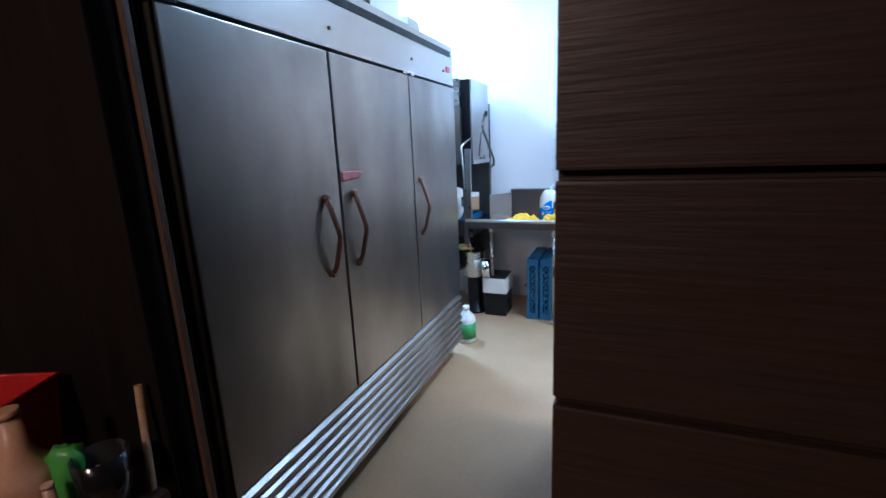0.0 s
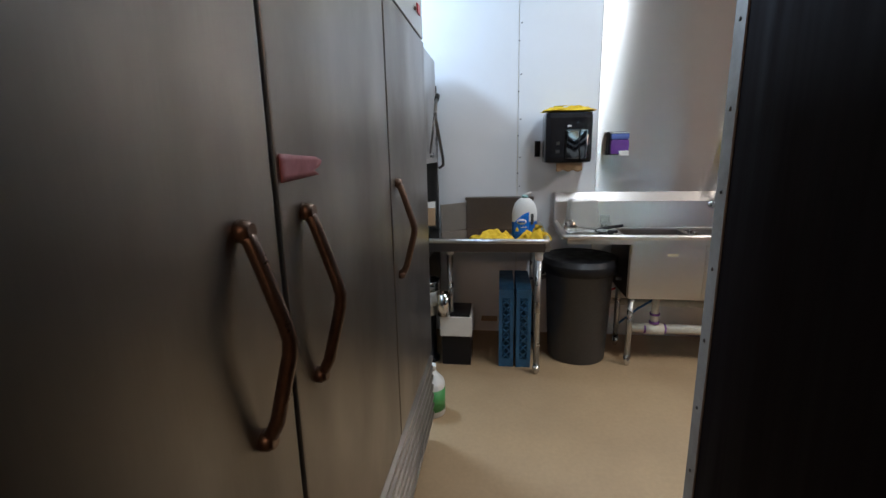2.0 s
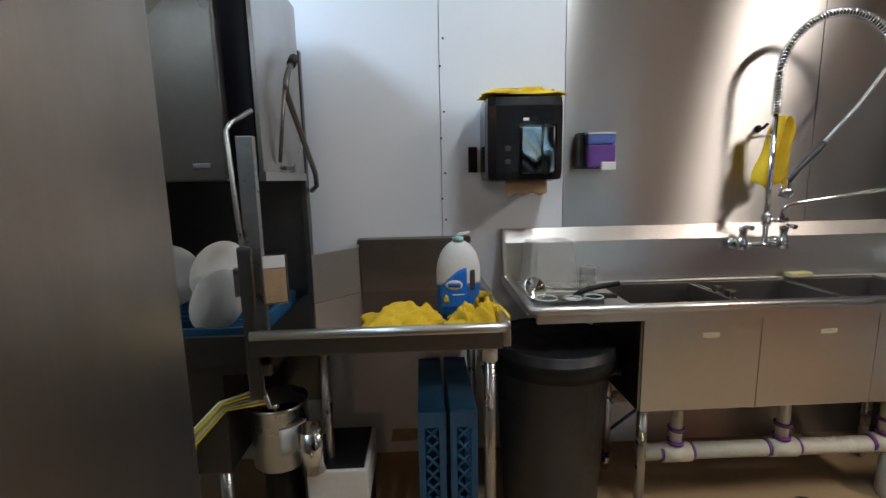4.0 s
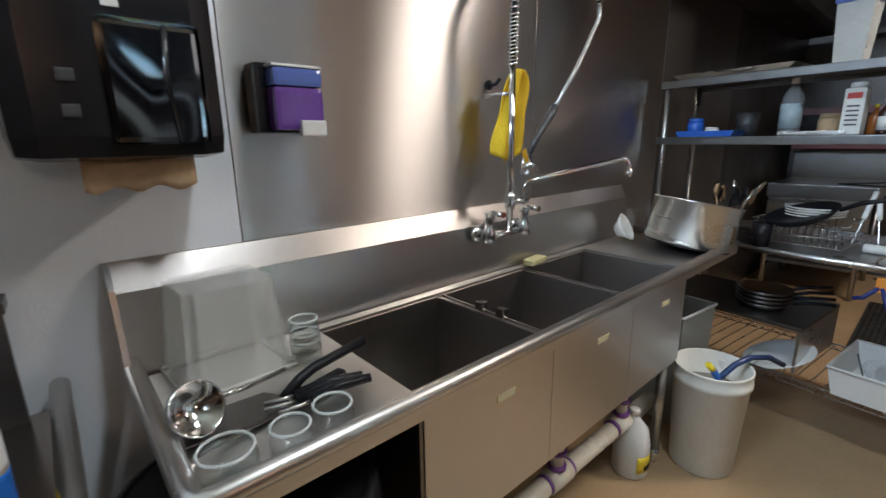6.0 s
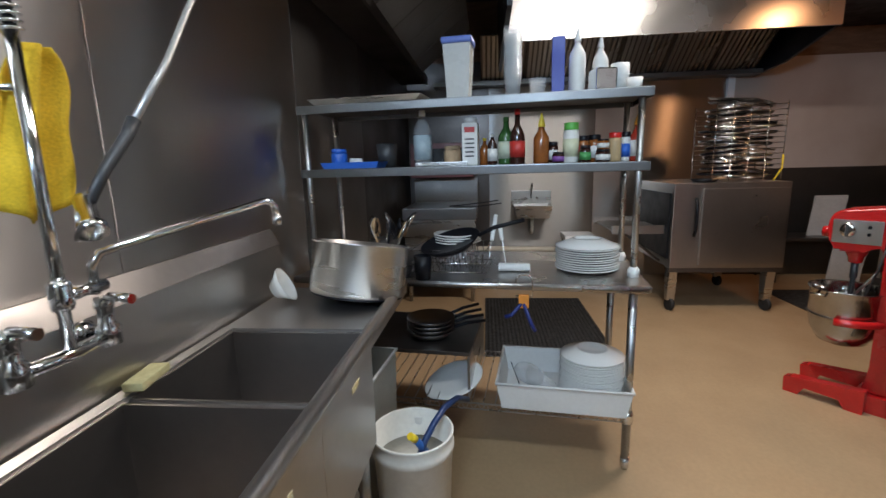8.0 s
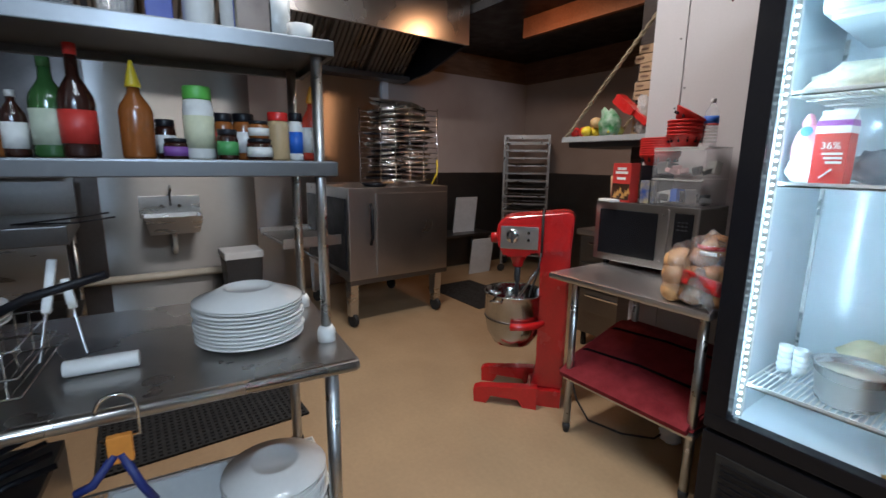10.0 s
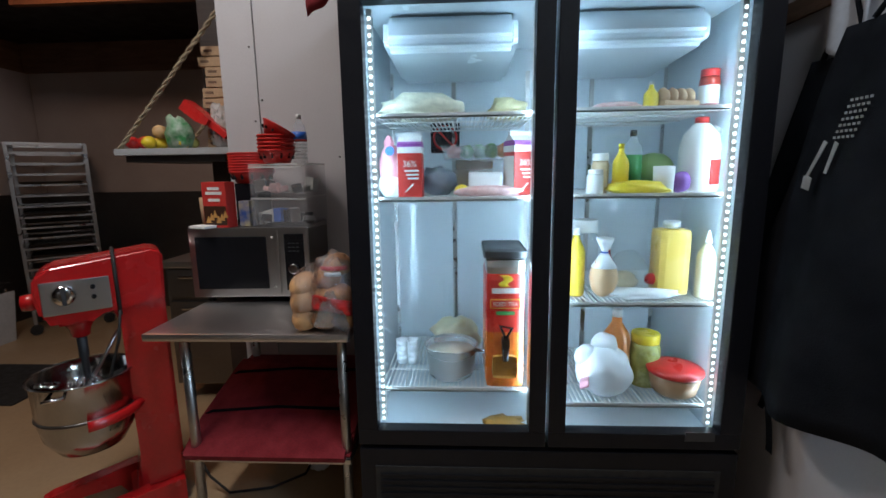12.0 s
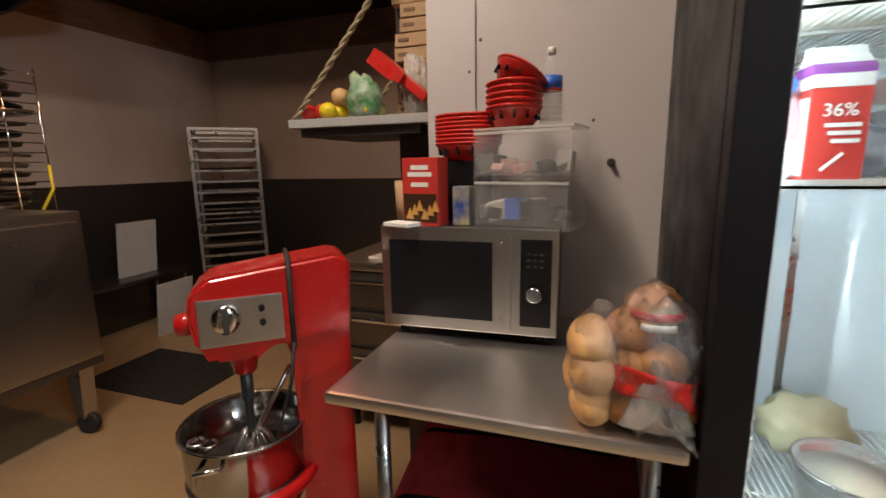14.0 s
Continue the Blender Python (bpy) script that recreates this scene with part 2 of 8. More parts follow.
BLACK_CLOTH = mat("black_cloth", (0.006, 0.0065, 0.009), 0.9, 0, 0.3, 9, 0.6, 220, spec=0.15)
BREAD = mat("bread_crust", (0.50, 0.24, 0.09), 0.6, 0, 0.2, 12, dirt=(0.33, 0.13, 0.04), dirt_amt=0.6)
GREEN = mat("leafy_green", (0.10, 0.28, 0.05), 0.6, 0, 0.3, 22)
PINK = mat("pink_meat", (0.68, 0.36, 0.34), 0.5, 0, 0.2, 25, dirt=(0.78, 0.66, 0.62), dirt_amt=0.7)
ROPE = mat("rope", (0.42, 0.34, 0.22), 0.9, 0, 0.3, 60)
WOOD = mat("pale_wood", (0.46, 0.29, 0.15), 0.6, 0, 0.2, 10, 0.2, 60, (1, 1, 5))

# ---- mesh helpers ----


def box(bm, x0, x1, y0, y1, z0, z1, bev=0.0, m=None):
    g = bmesh.ops.create_cube(bm, size=1.0)["verts"]
    bmesh.ops.scale(bm, vec=(x1 - x0, y1 - y0, z1 - z0), verts=g)
    bmesh.ops.translate(bm, vec=((x0 + x1) / 2, (y0 + y1) / 2, (z0 + z1) / 2), verts=g)
    if bev:
        es = list({e for v in g for e in v.link_edges})
        r = bmesh.ops.bevel(bm, geom=es, offset=bev, segments=2, affect='EDGES', profile=0.7)
        g = list({v for f in r["faces"] for v in f.verts} | {v for v in g if v.is_valid})
    if m:
        bmesh.ops.transform(bm, matrix=m, verts=g)
    return bm


def lathe(bm, prof, c=(0, 0, 0), seg=20, sx=1.0, sy=1.0, m=None):
    """prof: (radius, z) from bottom to top."""
    rings = []
    for r, z in prof:
        ring = []
        for i in range(seg):
            a = 2 * math.pi * i / seg
            p = Vector((max(r, 1e-4) * math.cos(a) * sx + c[0], max(r, 1e-4) * math.sin(a) * sy + c[1], z + c[2]))
            ring.append(bm.verts.new(m @ p if m else p))
        rings.append(ring)
    for a, b in zip(rings, rings[1:]):
        for i in range(seg):
            f = bm.faces.new((a[i], a[(i + 1) % seg], b[(i + 1) % seg], b[i]))
            f.smooth = True
    for ring, rev in ((rings[0], True), (rings[-1], False)):
        bm.faces.new(list(reversed(ring)) if rev else ring)
    return bm


def tube(bm, pts, r, seg=10, r2=None, closed=False):
    """A round bar along points; r2: radius at its end."""
    pts = [Vector(p) for p in pts]
    n, rings, up = len(pts), [], None
    for i, p in enumerate(pts):
        a, b = (pts[i - 1] if i or closed else p), (pts[(i + 1) % n] if i < n - 1 or closed else p)
        d = (b - a).normalized()
        if up is None:
            up = Vector((0, 0, 1)) if abs(d.z) < 0.9 else Vector((1, 0, 0))
        side = d.cross(up).normalized()
        up = side.cross(d).normalized()
        rr = r if r2 is None else r + (r2 - r) * i / (n - 1)
        rings.append([bm.verts.new(p + rr * (math.cos(2 * math.pi * k / seg) * side + math.sin(2 * math.pi * k / seg) * up)) for k in range(seg)])
    pairs = list(zip(rings, rings[1:])) + ([(rings[-1], rings[0])] if closed else [])
    for a, b in pairs:
        for k in range(seg):
            f = bm.faces.new((a[k], a[(k + 1) % seg], b[(k + 1) % seg], b[k]))
            f.smooth = True
    if not closed:
        bm.faces.new(list(reversed(rings[0])))
        bm.faces.new(rings[-1])
    return bm


def arc(c, r, a0, a1, n, plane="xz"):
    out = []
    for i in range(n + 1):
        a = radians(a0 + (a1 - a0) * i / n)
        u, v = r * math.cos(a), r * math.sin(a)
        out.append({"xz": (c[0] + u, c[1], c[2] + v), "yz": (c[0], c[1] + u, c[2] + v), "xy": (c[0] + u, c[1] + v, c[2])}[plane])
    return out


def prism(bm, pts, z0, z1, axis="z"):
    """A polygon pushed along an axis."""
    def at(p, h):
        return {"z": (p[0], p[1], h), "y": (p[0], h, p[1]), "x": (h, p[0], p[1])}[axis]
    a = [bm.verts.new(at(p, z0)) for p in pts]
    b = [bm.verts.new(at(p, z1)) for p in pts]
    n = len(pts)
    for i in range(n):
        bm.faces.new((a[i], a[(i + 1) % n], b[(i + 1) % n], b[i]))
    bm.faces.new(list(reversed(a)))
    bm.faces.new(b)
    return bm


def lump(bm, c, size, seed=0, amt=0.25, sub=3, freq=2.0, m=None):
    """A soft uneven body (bag, cloth bundle, food); the stronger ones crease."""
    g = bmesh.ops.create_icosphere(bm, subdivisions=sub, radius=1.0)["verts"]
    off = Vector((seed * 3.1, seed * 1.7, seed * 0.9))
    for v in g:
        d = noise.noise(v.co * freq + off) + 0.5 * noise.noise(v.co * freq * 2.3 + off)
        if amt > 0.19:
            d += 0.5 - 1.3 * abs(noise.noise(v.co * 3.1 + off)) - 0.8 * abs(noise.noise(v.co * 6.3 + off))
        p = v.co * (1 + amt * d)
        v.co = Vector((c[0] + p.x * size[0], c[1] + p.y * size[1], c[2] + max(p.z, -0.92) * size[2]))
        if m:
            v.co = m @ v.co
    for v in g:
        for f in v.link_faces:
            f.smooth = True
    return bm


def sheet(bm, fn, nu, nv, thick=0.004):
    """A cloth or bent plate from fn(u, v), with thickness."""
    top = [[bm.verts.new(fn(i / nu, j / nv)) for j in range(nv + 1)] for i in range(nu + 1)]
    fs = []
    for i in range(nu):
        for j in range(nv):
            f = bm.faces.new((top[i][j], top[i + 1][j], top[i + 1][j + 1], top[i][j + 1]))
            f.smooth = True
            fs.append(f)
    bm.normal_update()
    bmesh.ops.solidify(bm, geom=fs, thickness=thick)
    return bm


def open_box(bm, sx, sy, h, t, taper=0.9):
    o = [(-sx, -sy), (sx, -sy), (sx, sy), (-sx, sy)]
    lo = [bm.verts.new((x * taper, y * taper, 0)) for x, y in o]
    hi = [bm.verts.new((x, y, h)) for x, y in o]
    hi2 = [bm.verts.new((x - math.copysign(t, x), y - math.copysign(t, y), h)) for x, y in o]
    lo2 = [bm.verts.new(((x - math.copysign(t, x)) * taper, (y - math.copysign(t, y)) * taper, t)) for x, y in o]
    for i in range(4):
        j = (i + 1) % 4
        bm.faces.new((lo[i], lo[j], hi[j], hi[i]))
        bm.faces.new((hi[i], hi[j], hi2[j], hi2[i]))
        bm.faces.new((hi2[i], hi2[j], lo2[j], lo2[i]))
    bm.faces.new(list(reversed(lo)))
    bm.faces.new(lo2)
    bmesh.ops.recalc_face_normals(bm, faces=bm.faces)
    return bm


def finish(name, bm, material, smooth=False):
    bmesh.ops.recalc_face_normals(bm, faces=bm.faces)
    me = bpy.data.meshes.new(name)
    bm.to_mesh(me)
    bm.free()
    me.materials.append(material)
    return me


def part(name, bm, material, parent, label=""):
    ob = new(name, finish(name, bm, material))
    ob.parent = parent
    return tagged(ob, label)


def thing(name, label, category, x=0, y=0, z=0, rz=0, group="", kind="", tilt=None):
    ob = new(name)
    ob.empty_display_size = 0.05
    ob.matrix_world = pose(x, y, z, 0, 0, rz) if tilt is None else pose(x, y, z, tilt[0], tilt[1], rz)
    return tagged(ob, label, category, group, kind)


def single(name, bm, material, label, category, x=0, y=0, z=0, rz=0, group="", kind="", tilt=None):
    ob = new(name, finish(name, bm, material))
    ob.matrix_world = pose(x, y, z, 0, 0, rz) if tilt is None else pose(x, y, z, tilt[0], tilt[1], rz)
    return tagged(ob, label, category, group, kind)


def B():
    return bmesh.new()


def setting(name, bm, material, label, category):
    return tagged(new(name, finish(name, bm, material)), label, category, "", "structure")


# ---- structure ----
NY, EX, SY, WX, CZ = 4.56, 5.75, -1.5, -2.45, 3.45
setting("floor", box(B(), WX - 0.1, EX + 0.1, -2.2, NY + 0.1, -0.12, 0.0), FLOOR, "worn tan painted kitchen floor with dark stains", "floor")
setting("ceiling", box(B(), WX - 0.1, EX + 0.1, -2.2, NY + 0.1, CZ, CZ + 0.1), CREAM, "cream metal ceiling high above the kitchen", "ceiling")
# north wall: core, then white panels on one part and steel sheets on the other
setting("wall_north", box(B(), WX - 0.1, EX + 0.1, NY + 0.01, NY + 0.16, 0, CZ), CREAM, "cream metal wall above the panels", "wall")
# Steel sheets past x 2.37 are coloured darker for the hood's shade.
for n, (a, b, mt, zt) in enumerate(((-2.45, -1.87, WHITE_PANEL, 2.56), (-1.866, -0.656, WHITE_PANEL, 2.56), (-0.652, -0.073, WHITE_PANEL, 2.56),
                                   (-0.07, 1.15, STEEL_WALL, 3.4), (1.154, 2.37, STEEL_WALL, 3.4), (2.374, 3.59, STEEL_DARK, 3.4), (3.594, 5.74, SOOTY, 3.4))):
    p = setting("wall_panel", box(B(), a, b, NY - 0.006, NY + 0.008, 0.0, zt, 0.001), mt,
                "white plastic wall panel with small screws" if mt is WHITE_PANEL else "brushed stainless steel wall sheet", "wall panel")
for x in (-0.672, -0.636):
    for z in (1.08, 1.3, 1.58, 1.9, 2.25):
        single("screw", lathe(B(), [(0.005, 0), (0.005, 0.002), (0.002, 0.003)], seg=8), BLACK, "small dark panel screw in the wall", "screw", x + (0.02 if x < -0.65 else 0), NY - 0.006, z + (0 if x < -0.65 else 0.12), 0, "panel screws", tilt=(90, 0))
# east wall
setting("wall_east", box(B(), EX, EX + 0.15, SY, NY, 0, CZ), BROWN_BOARD, "brown timber wall above the panels", "wall")
setting("wall_panel", box(B(), EX - 0.012, EX - 0.002, 0.86, 2.3, 0, 2.6), STEEL_WALL, "stainless steel wall sheet behind the cook line", "wall panel")
# These two sheets carry the shade of the hood in their colour.
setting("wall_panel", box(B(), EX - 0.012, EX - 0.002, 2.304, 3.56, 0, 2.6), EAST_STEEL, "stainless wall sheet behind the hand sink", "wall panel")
setting("wall_panel", box(B(), EX - 0.012, EX - 0.002, 3.564, NY - 0.01, 0, 2.6), SOOTY, "stainless wall sheet behind the cooking stand, coloured dark for the hood's shade", "wall panel")
setting("wall_panel", box(B(), EX - 0.012, EX - 0.002, SY, 0.78, 1.27, 2.5), DINGY, "dingy pale wall panel, coloured darker for the dim corner, over a steel wainscot", "wall panel")
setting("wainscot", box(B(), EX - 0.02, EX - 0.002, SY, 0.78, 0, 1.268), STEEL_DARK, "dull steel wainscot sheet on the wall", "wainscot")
setting("trim", box(B(), EX - 0.05, EX - 0.002, 0.782, 0.858, 0, 2.45), WHITE_PANEL, "white upright strip on the wall", "trim")
# south wall
setting("wall_south", box(B(), 2.28, EX + 0.15, SY - 0.15, SY, 0, CZ), BROWN_BOARD, "brown timber wall above the panels", "wall")
setting("wall_panel", box(B(), 2.42, EX - 0.02, SY + 0.002, SY + 0.012, 1.27, 2.5), DINGY, "dingy pale wall panel, coloured darker for the dim corner, over a steel wainscot", "wall panel")
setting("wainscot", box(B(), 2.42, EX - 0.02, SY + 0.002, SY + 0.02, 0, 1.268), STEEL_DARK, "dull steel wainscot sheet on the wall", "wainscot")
# wall behind the glass-door refrigerator, with its end beside the hanging shelf
setting("wall_partition", box(B(), 0.03, 2.385, 0.78, 0.915, 0, CZ), GREY_PANEL, "grey panelled partition wall", "wall")
setting("wall_panel", box(B(), 1.2, 2.218, 0.917, 0.925, 0, 3.0, 0.001), GREY_PANEL, "grey panel with rivets behind the microwave", "wall panel")
setting("wall_panel", box(B(), 2.224, 2.40, 0.917, 0.927, 0, 3.0, 0.001), GREY_PANEL, "narrow grey end panel with rivets", "wall panel")
setting("wall_return", box(B(), 2.27, 2.397, SY, 0.915, 0, CZ), GREY_PANEL, "grey partition wall running back beside the prep counter", "wall")
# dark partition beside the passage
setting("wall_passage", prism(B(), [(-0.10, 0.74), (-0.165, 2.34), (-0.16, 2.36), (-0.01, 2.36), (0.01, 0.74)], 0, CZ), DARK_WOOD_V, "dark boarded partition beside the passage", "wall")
setting("corner_guard", prism(B(), [(-0.170, 2.318), (-0.174, 2.368), (-0.10, 2.370), (-0.10, 2.362), (-0.166, 2.36), (-0.164, 2.319)], 0, 2.9), mat("grimy_corner_strip", (0.36, 0.34, 0.31), 0.6, 0, 0.12, 5, 0.3, 60, dirt=(0.18, 0.15, 0.12), dirt_amt=0.7), "pale riveted corner strip on the partition end", "trim")
setting("wall_panel", box(B(), 0.012, 0.02, 0.93, 2.355, 0, 2.6, 0.001), GREY_PANEL, "grey panel behind the hanging aprons", "wall panel")
for k in range(11):
    single("rivet", lathe(B(), [(0.006, 0), (0.005, 0.003), (0.002, 0.004)], seg=8), STEEL_DARK, "small rivet in the pale corner strip", "rivet", -0.1725, 2.343, 0.25 + k * 0.22, 0, "corner strip rivets", tilt=(0, -90))
# plank-clad wall of the entrance side
pw = setting("wall_entrance", box(B(), -0.0985, 2.6, 0.66, 0.735, 0, CZ), DARK_WOOD, "dark plank wall facing the entrance", "wall")
# west and entrance surroundings
wb = B()
box(wb, WX - 0.12, WX, -2.2, NY, 0, 2.58)
box(wb, WX - 0.12, WX, -2.2, NY, 3.14, CZ)
box(wb, WX - 0.12, WX, -2.2, 3.68, 2.58, 3.14)
box(wb, WX - 0.12, WX, 4.48, NY, 2.58, 3.14)
setting("wall_west", wb, CREAM, "cream metal wall with a high window opening", "wall")
setting("wall_back", box(B(), WX - 0.12, 2.27, -2.3, -2.18, 0, CZ), DARK_WOOD, "dark plank wall of the entrance room", "wall")
setting("wall_side", box(B(), 2.2, 2.27, -2.18, 0.66, 0, CZ), DARK_WOOD, "dark plank wall of the entrance room", "wall")
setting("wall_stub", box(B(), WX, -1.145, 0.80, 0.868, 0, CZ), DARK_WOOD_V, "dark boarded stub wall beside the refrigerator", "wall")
setting("trim", box(B(), -1.127, -1.110, 0.866, 0.885, 0, 2.5, 0.003), TRIM_WOOD, "narrow brown wooden trim beside the refrigerator", "trim")

# ---- steel three-door refrigerator ----
fr = thing("reach_in_refrigerator", "three-door stainless steel reach-in refrigerator with scuffed doors", "refrigerator", -1.12, 0.945, 0)
bm = box(B(), -0.82, -0.06, 0.0, 2.15, 0.09, 2.20, 0.004)
part("body", bm, STEEL_DOOR, fr)
hd = part("header", box(B(), -0.06, 0.0, 0.0, 2.15, 1.955, 2.20, 0.004), STEEL_H, fr)
part("grille_slot", box(B(), -0.055, 0.003, 0.05, 2.10, 2.13, 2.165), BLACK, hd, "black slot in the header")
part("switch_plate", box(B(), 0.0, 0.006, 2.02, 2.075, 2.03, 2.065, 0.002), RED_PL, hd, "small red control plate")
for y in (0.75, 1.5, 1.97):
    part("lock", lathe(B(), [(0.008, 0), (0.008, 0.006), (0.004, 0.008)], seg=10, m=pose(0.0, y, 2.03, 0, 90, 0)), RUST, hd)
for i, (a, b) in enumerate(((0.008, 0.713), (0.729, 1.434), (1.447, 2.142))):
    d = part("door", box(B(), -0.056, 0.004, a, b, 0.495, 1.94, 0.005), STEEL_DOOR, fr)
    part("gasket", box(B(), -0.059, -0.045, a - 0.004, b + 0.004, 0.490, 1.945), BLACK_RUB, d)
    y = (0.612, 0.812, 1.515)[i]
    pts = [(0.004, y, 1.378), (0.018, y, 1.366), (0.026, y, 1.345), (0.056, y, 1.25), (0.061, y, 1.228), (0.059, y, 1.206), (0.030, y, 1.10), (0.020, y, 1.08), (0.004, y, 1.068)]
    h = part("handle", tube(B(), pts, 0.011, 10), RUST, d, "curved dark bronze pull handle")
    for z in (1.378, 1.068):
        part("mount", lathe(B(), [(0.016, 0), (0.016, 0.012), (0.011, 0.022)], seg=12, m=pose(0.002, y, z, 0, 90, 0)), RUST, d)
    part("hinge", box(B(), -0.03, 0.012, (a + 0.01) if i != 1 else (b - 0.06), (a + 0.06) if i != 1 else (b - 0.01), 1.942, 1.957, 0.002), CHROME, d)
for y in (0.706, 1.4305):
    part("mullion_gap", box(B(), -0.0595, -0.046, y, y + 0.031, 0.492, 1.943), BLACK_RUB, fr, "dark gap between the doors")
tape = B()
sheet(tape, lambda u, v: (0.0072, 0.736 + (0.15 - 0.02 * math.sin(7 * v)) * u, 1.432 + (0.045 - 0.012 * u) * v + 0.006 * u), 8, 4, 0.001)
part("sticker", tape, mat("faded_red_tape", (0.58, 0.20, 0.22), 0.6, 0, 0.2, 14), fr, "faded red strip of tape")
lv = part("louvre_base", box(B(), -0.05, -0.012, 0.0, 2.15, 0.10, 0.488, 0.003), STEEL_H, fr)
for k in range(7):
    z = 0.125 + k * 0.052
    part("louvre", prism(B(), [(-0.012, z), (0.008, z + 0.006), (0.010, z + 0.028), (-0.012, z + 0.044)], 0.012, 2.138, "y"), STEEL_DOOR, lv)
for x in (-0.75, -0.10):
    for y in (0.06, 2.09):
        part("leg", lathe(B(), [(0.024, 0), (0.02, 0.02), (0.02, 0.095)], c=(x, y, 0), seg=12), BLACK, fr)

# ---- dish table ----
dt = thing("dish_table", "stainless dish table with raised rim and splashback", "table", -1.30, 3.775, 0)
W, D = 0.835, 0.735
part("top", box(B(), 0.0, W - 0.03, 0.03, D - 0.03, 0.868, 0.882), TABLE_TOP, dt)
rim = B()
tube(rim, [(-0.0, 0.018, 0.915), (W - 0.05, 0.018, 0.915), (W - 0.03, 0.024, 0.915), (W - 0.018, 0.05, 0.915), (W - 0.018, D, 0.915)], 0.018, 12)
part("rolled_rim", rim, STEEL_H, dt)
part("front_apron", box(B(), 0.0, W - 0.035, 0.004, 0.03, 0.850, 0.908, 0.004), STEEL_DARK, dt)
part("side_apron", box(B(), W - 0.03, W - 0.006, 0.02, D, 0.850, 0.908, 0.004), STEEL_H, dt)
spl = B()
prism(spl, [(0.26, 0.88), (W - 0.07, 0.88), (W - 0.07, 1.105), (0.26, 1.105)], D - 0.06, D - 0.04, "y")
prism(spl, [(0.25, 1.105), (W - 0.065, 1.105), (W - 0.065, 1.125), (0.25, 1.125)], D - 0.062, D + 0.02, "y")
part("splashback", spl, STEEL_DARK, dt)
part("corner_plate", prism(B(), [(0.078, 0.508), (0.255, D - 0.045), (0.262, D - 0.05), (0.086, 0.498)], 0.883, 1.09), STEEL_SOFT, dt, "pale angled splash plate")
for x, y in ((W - 0.07, 0.06), (W - 0.07, D - 0.08), (0.18, 0.20)):
    lg = part("leg", tube(B(), [(x, y, 0.02), (x, y, 0.86)], 0.020, 12), GALV, dt)
    part("foot", lathe(B(), [(0.012, 0), (0.022, 0.02), (0.024, 0.06)], c=(x, y, 0), seg=12), CHROME, lg)
    part("socket", lathe(B(), [(0.026, 0), (0.026, 0.06)], c=(x, y, 0.79), seg=12), WHITE_PL, lg)

# ---- three-compartment sink ----
sk = thing("three_compartment_sink", "long stainless three-compartment sink with drainboards", "sink", -0.375, 3.945, 0)
LX = 2.32
TX = [(0.445, 0.885), (0.905, 1.345), (1.365, 1.80)]
Y0, Y1 = 0.055, 0.50
part("drainboard", box(B(), 0.03, 0.440, 0.03, 0.53, 0.882, 0.892), STEEL_H, sk)
part("drainboard", box(B(), 1.805, LX - 0.02, 0.03, 0.53, 0.882, 0.892), STEEL_H, sk)
part("front_deck", box(B(), 0.438, 1.807, 0.022, Y0, 0.878, 0.892), STEEL_H, sk)
part("back_deck", box(B(), 0.438, 1.807, Y1, 0.535, 0.878, 0.892), STEEL_H, sk)
for a, b in ((0.885, 0.905), (1.345, 1.365)):
    part("divider", box(B(), a - 0.002, b + 0.002, Y0, Y1, 0.50, 0.876, 0.004), BASIN, sk)
for i, (a, b) in enumerate(TX):
    tub = open_box(B(), (b - a) / 2, (Y1 - Y0) / 2, 0.377, 0.006, 0.97)
    bmesh.ops.translate(tub, vec=((a + b) / 2, (Y0 + Y1) / 2, 0.505), verts=tub.verts)
    tb = part("basin", tub, BASIN, sk)
    part("drain", lathe(B(), [(0.045, 0), (0.045, 0.003), (0.03, 0.004), (0.028, 0.001)], c=((a + b) / 2, 0.3, 0.515), seg=18), CHROME, tb)
    fp = part("front_panel", box(B(), a - 0.006 - (0.004 if i else 0), b + (0.0085 if i < 2 else 0.004), 0.032, 0.052, 0.495, 0.877, 0.003), STEEL_H, sk)
    part("tape_label", box(B(), (a + b) / 2 - 0.0, (a + b) / 2 + 0.065, 0.030, 0.0325, 0.785, 0.803), mat("old_tape", (0.62, 0.56, 0.36), 0.7), fp, "strip of yellowed tape")
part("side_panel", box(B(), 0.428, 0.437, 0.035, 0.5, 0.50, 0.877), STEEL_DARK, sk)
rim = B()
tube(rim, [(0.016, 0.56, 0.925), (0.016, 0.05, 0.912), (0.022, 0.025, 0.912), (0.045, 0.016, 0.912), (LX, 0.016, 0.912)], 0.019, 12)
part("rolled_rim", rim, STEEL_H, sk)
part("rim_skirt", box(B(), 0.03, LX, 0.005, 0.028, 0.868, 0.905), STEEL_H, sk)
sb = B()
prism(sb, [(0.545, 0.885), (0.56, 0.885), (0.575, 1.085), (0.562, 1.085)], 0.0, LX, "x")
part("splashback", sb, STEEL_H, sk)
part("splash_ledge", prism(B(), [(0.560, 1.086), (0.575, 1.086), (0.606, 1.135), (0.606, 1.15), (0.595, 1.15)], 0.0, LX, "x"), BASIN, sk, "sloped dull ledge")
eb = B()
prism(eb, [(0.03, 0.89), (0.56, 0.89), (0.60, 1.14), (0.585, 1.15), (0.54, 1.10), (0.50, 0.94), (0.05, 0.925)], 0.0, 0.012, "x")
part("end_splash", eb, STEEL_H, sk)
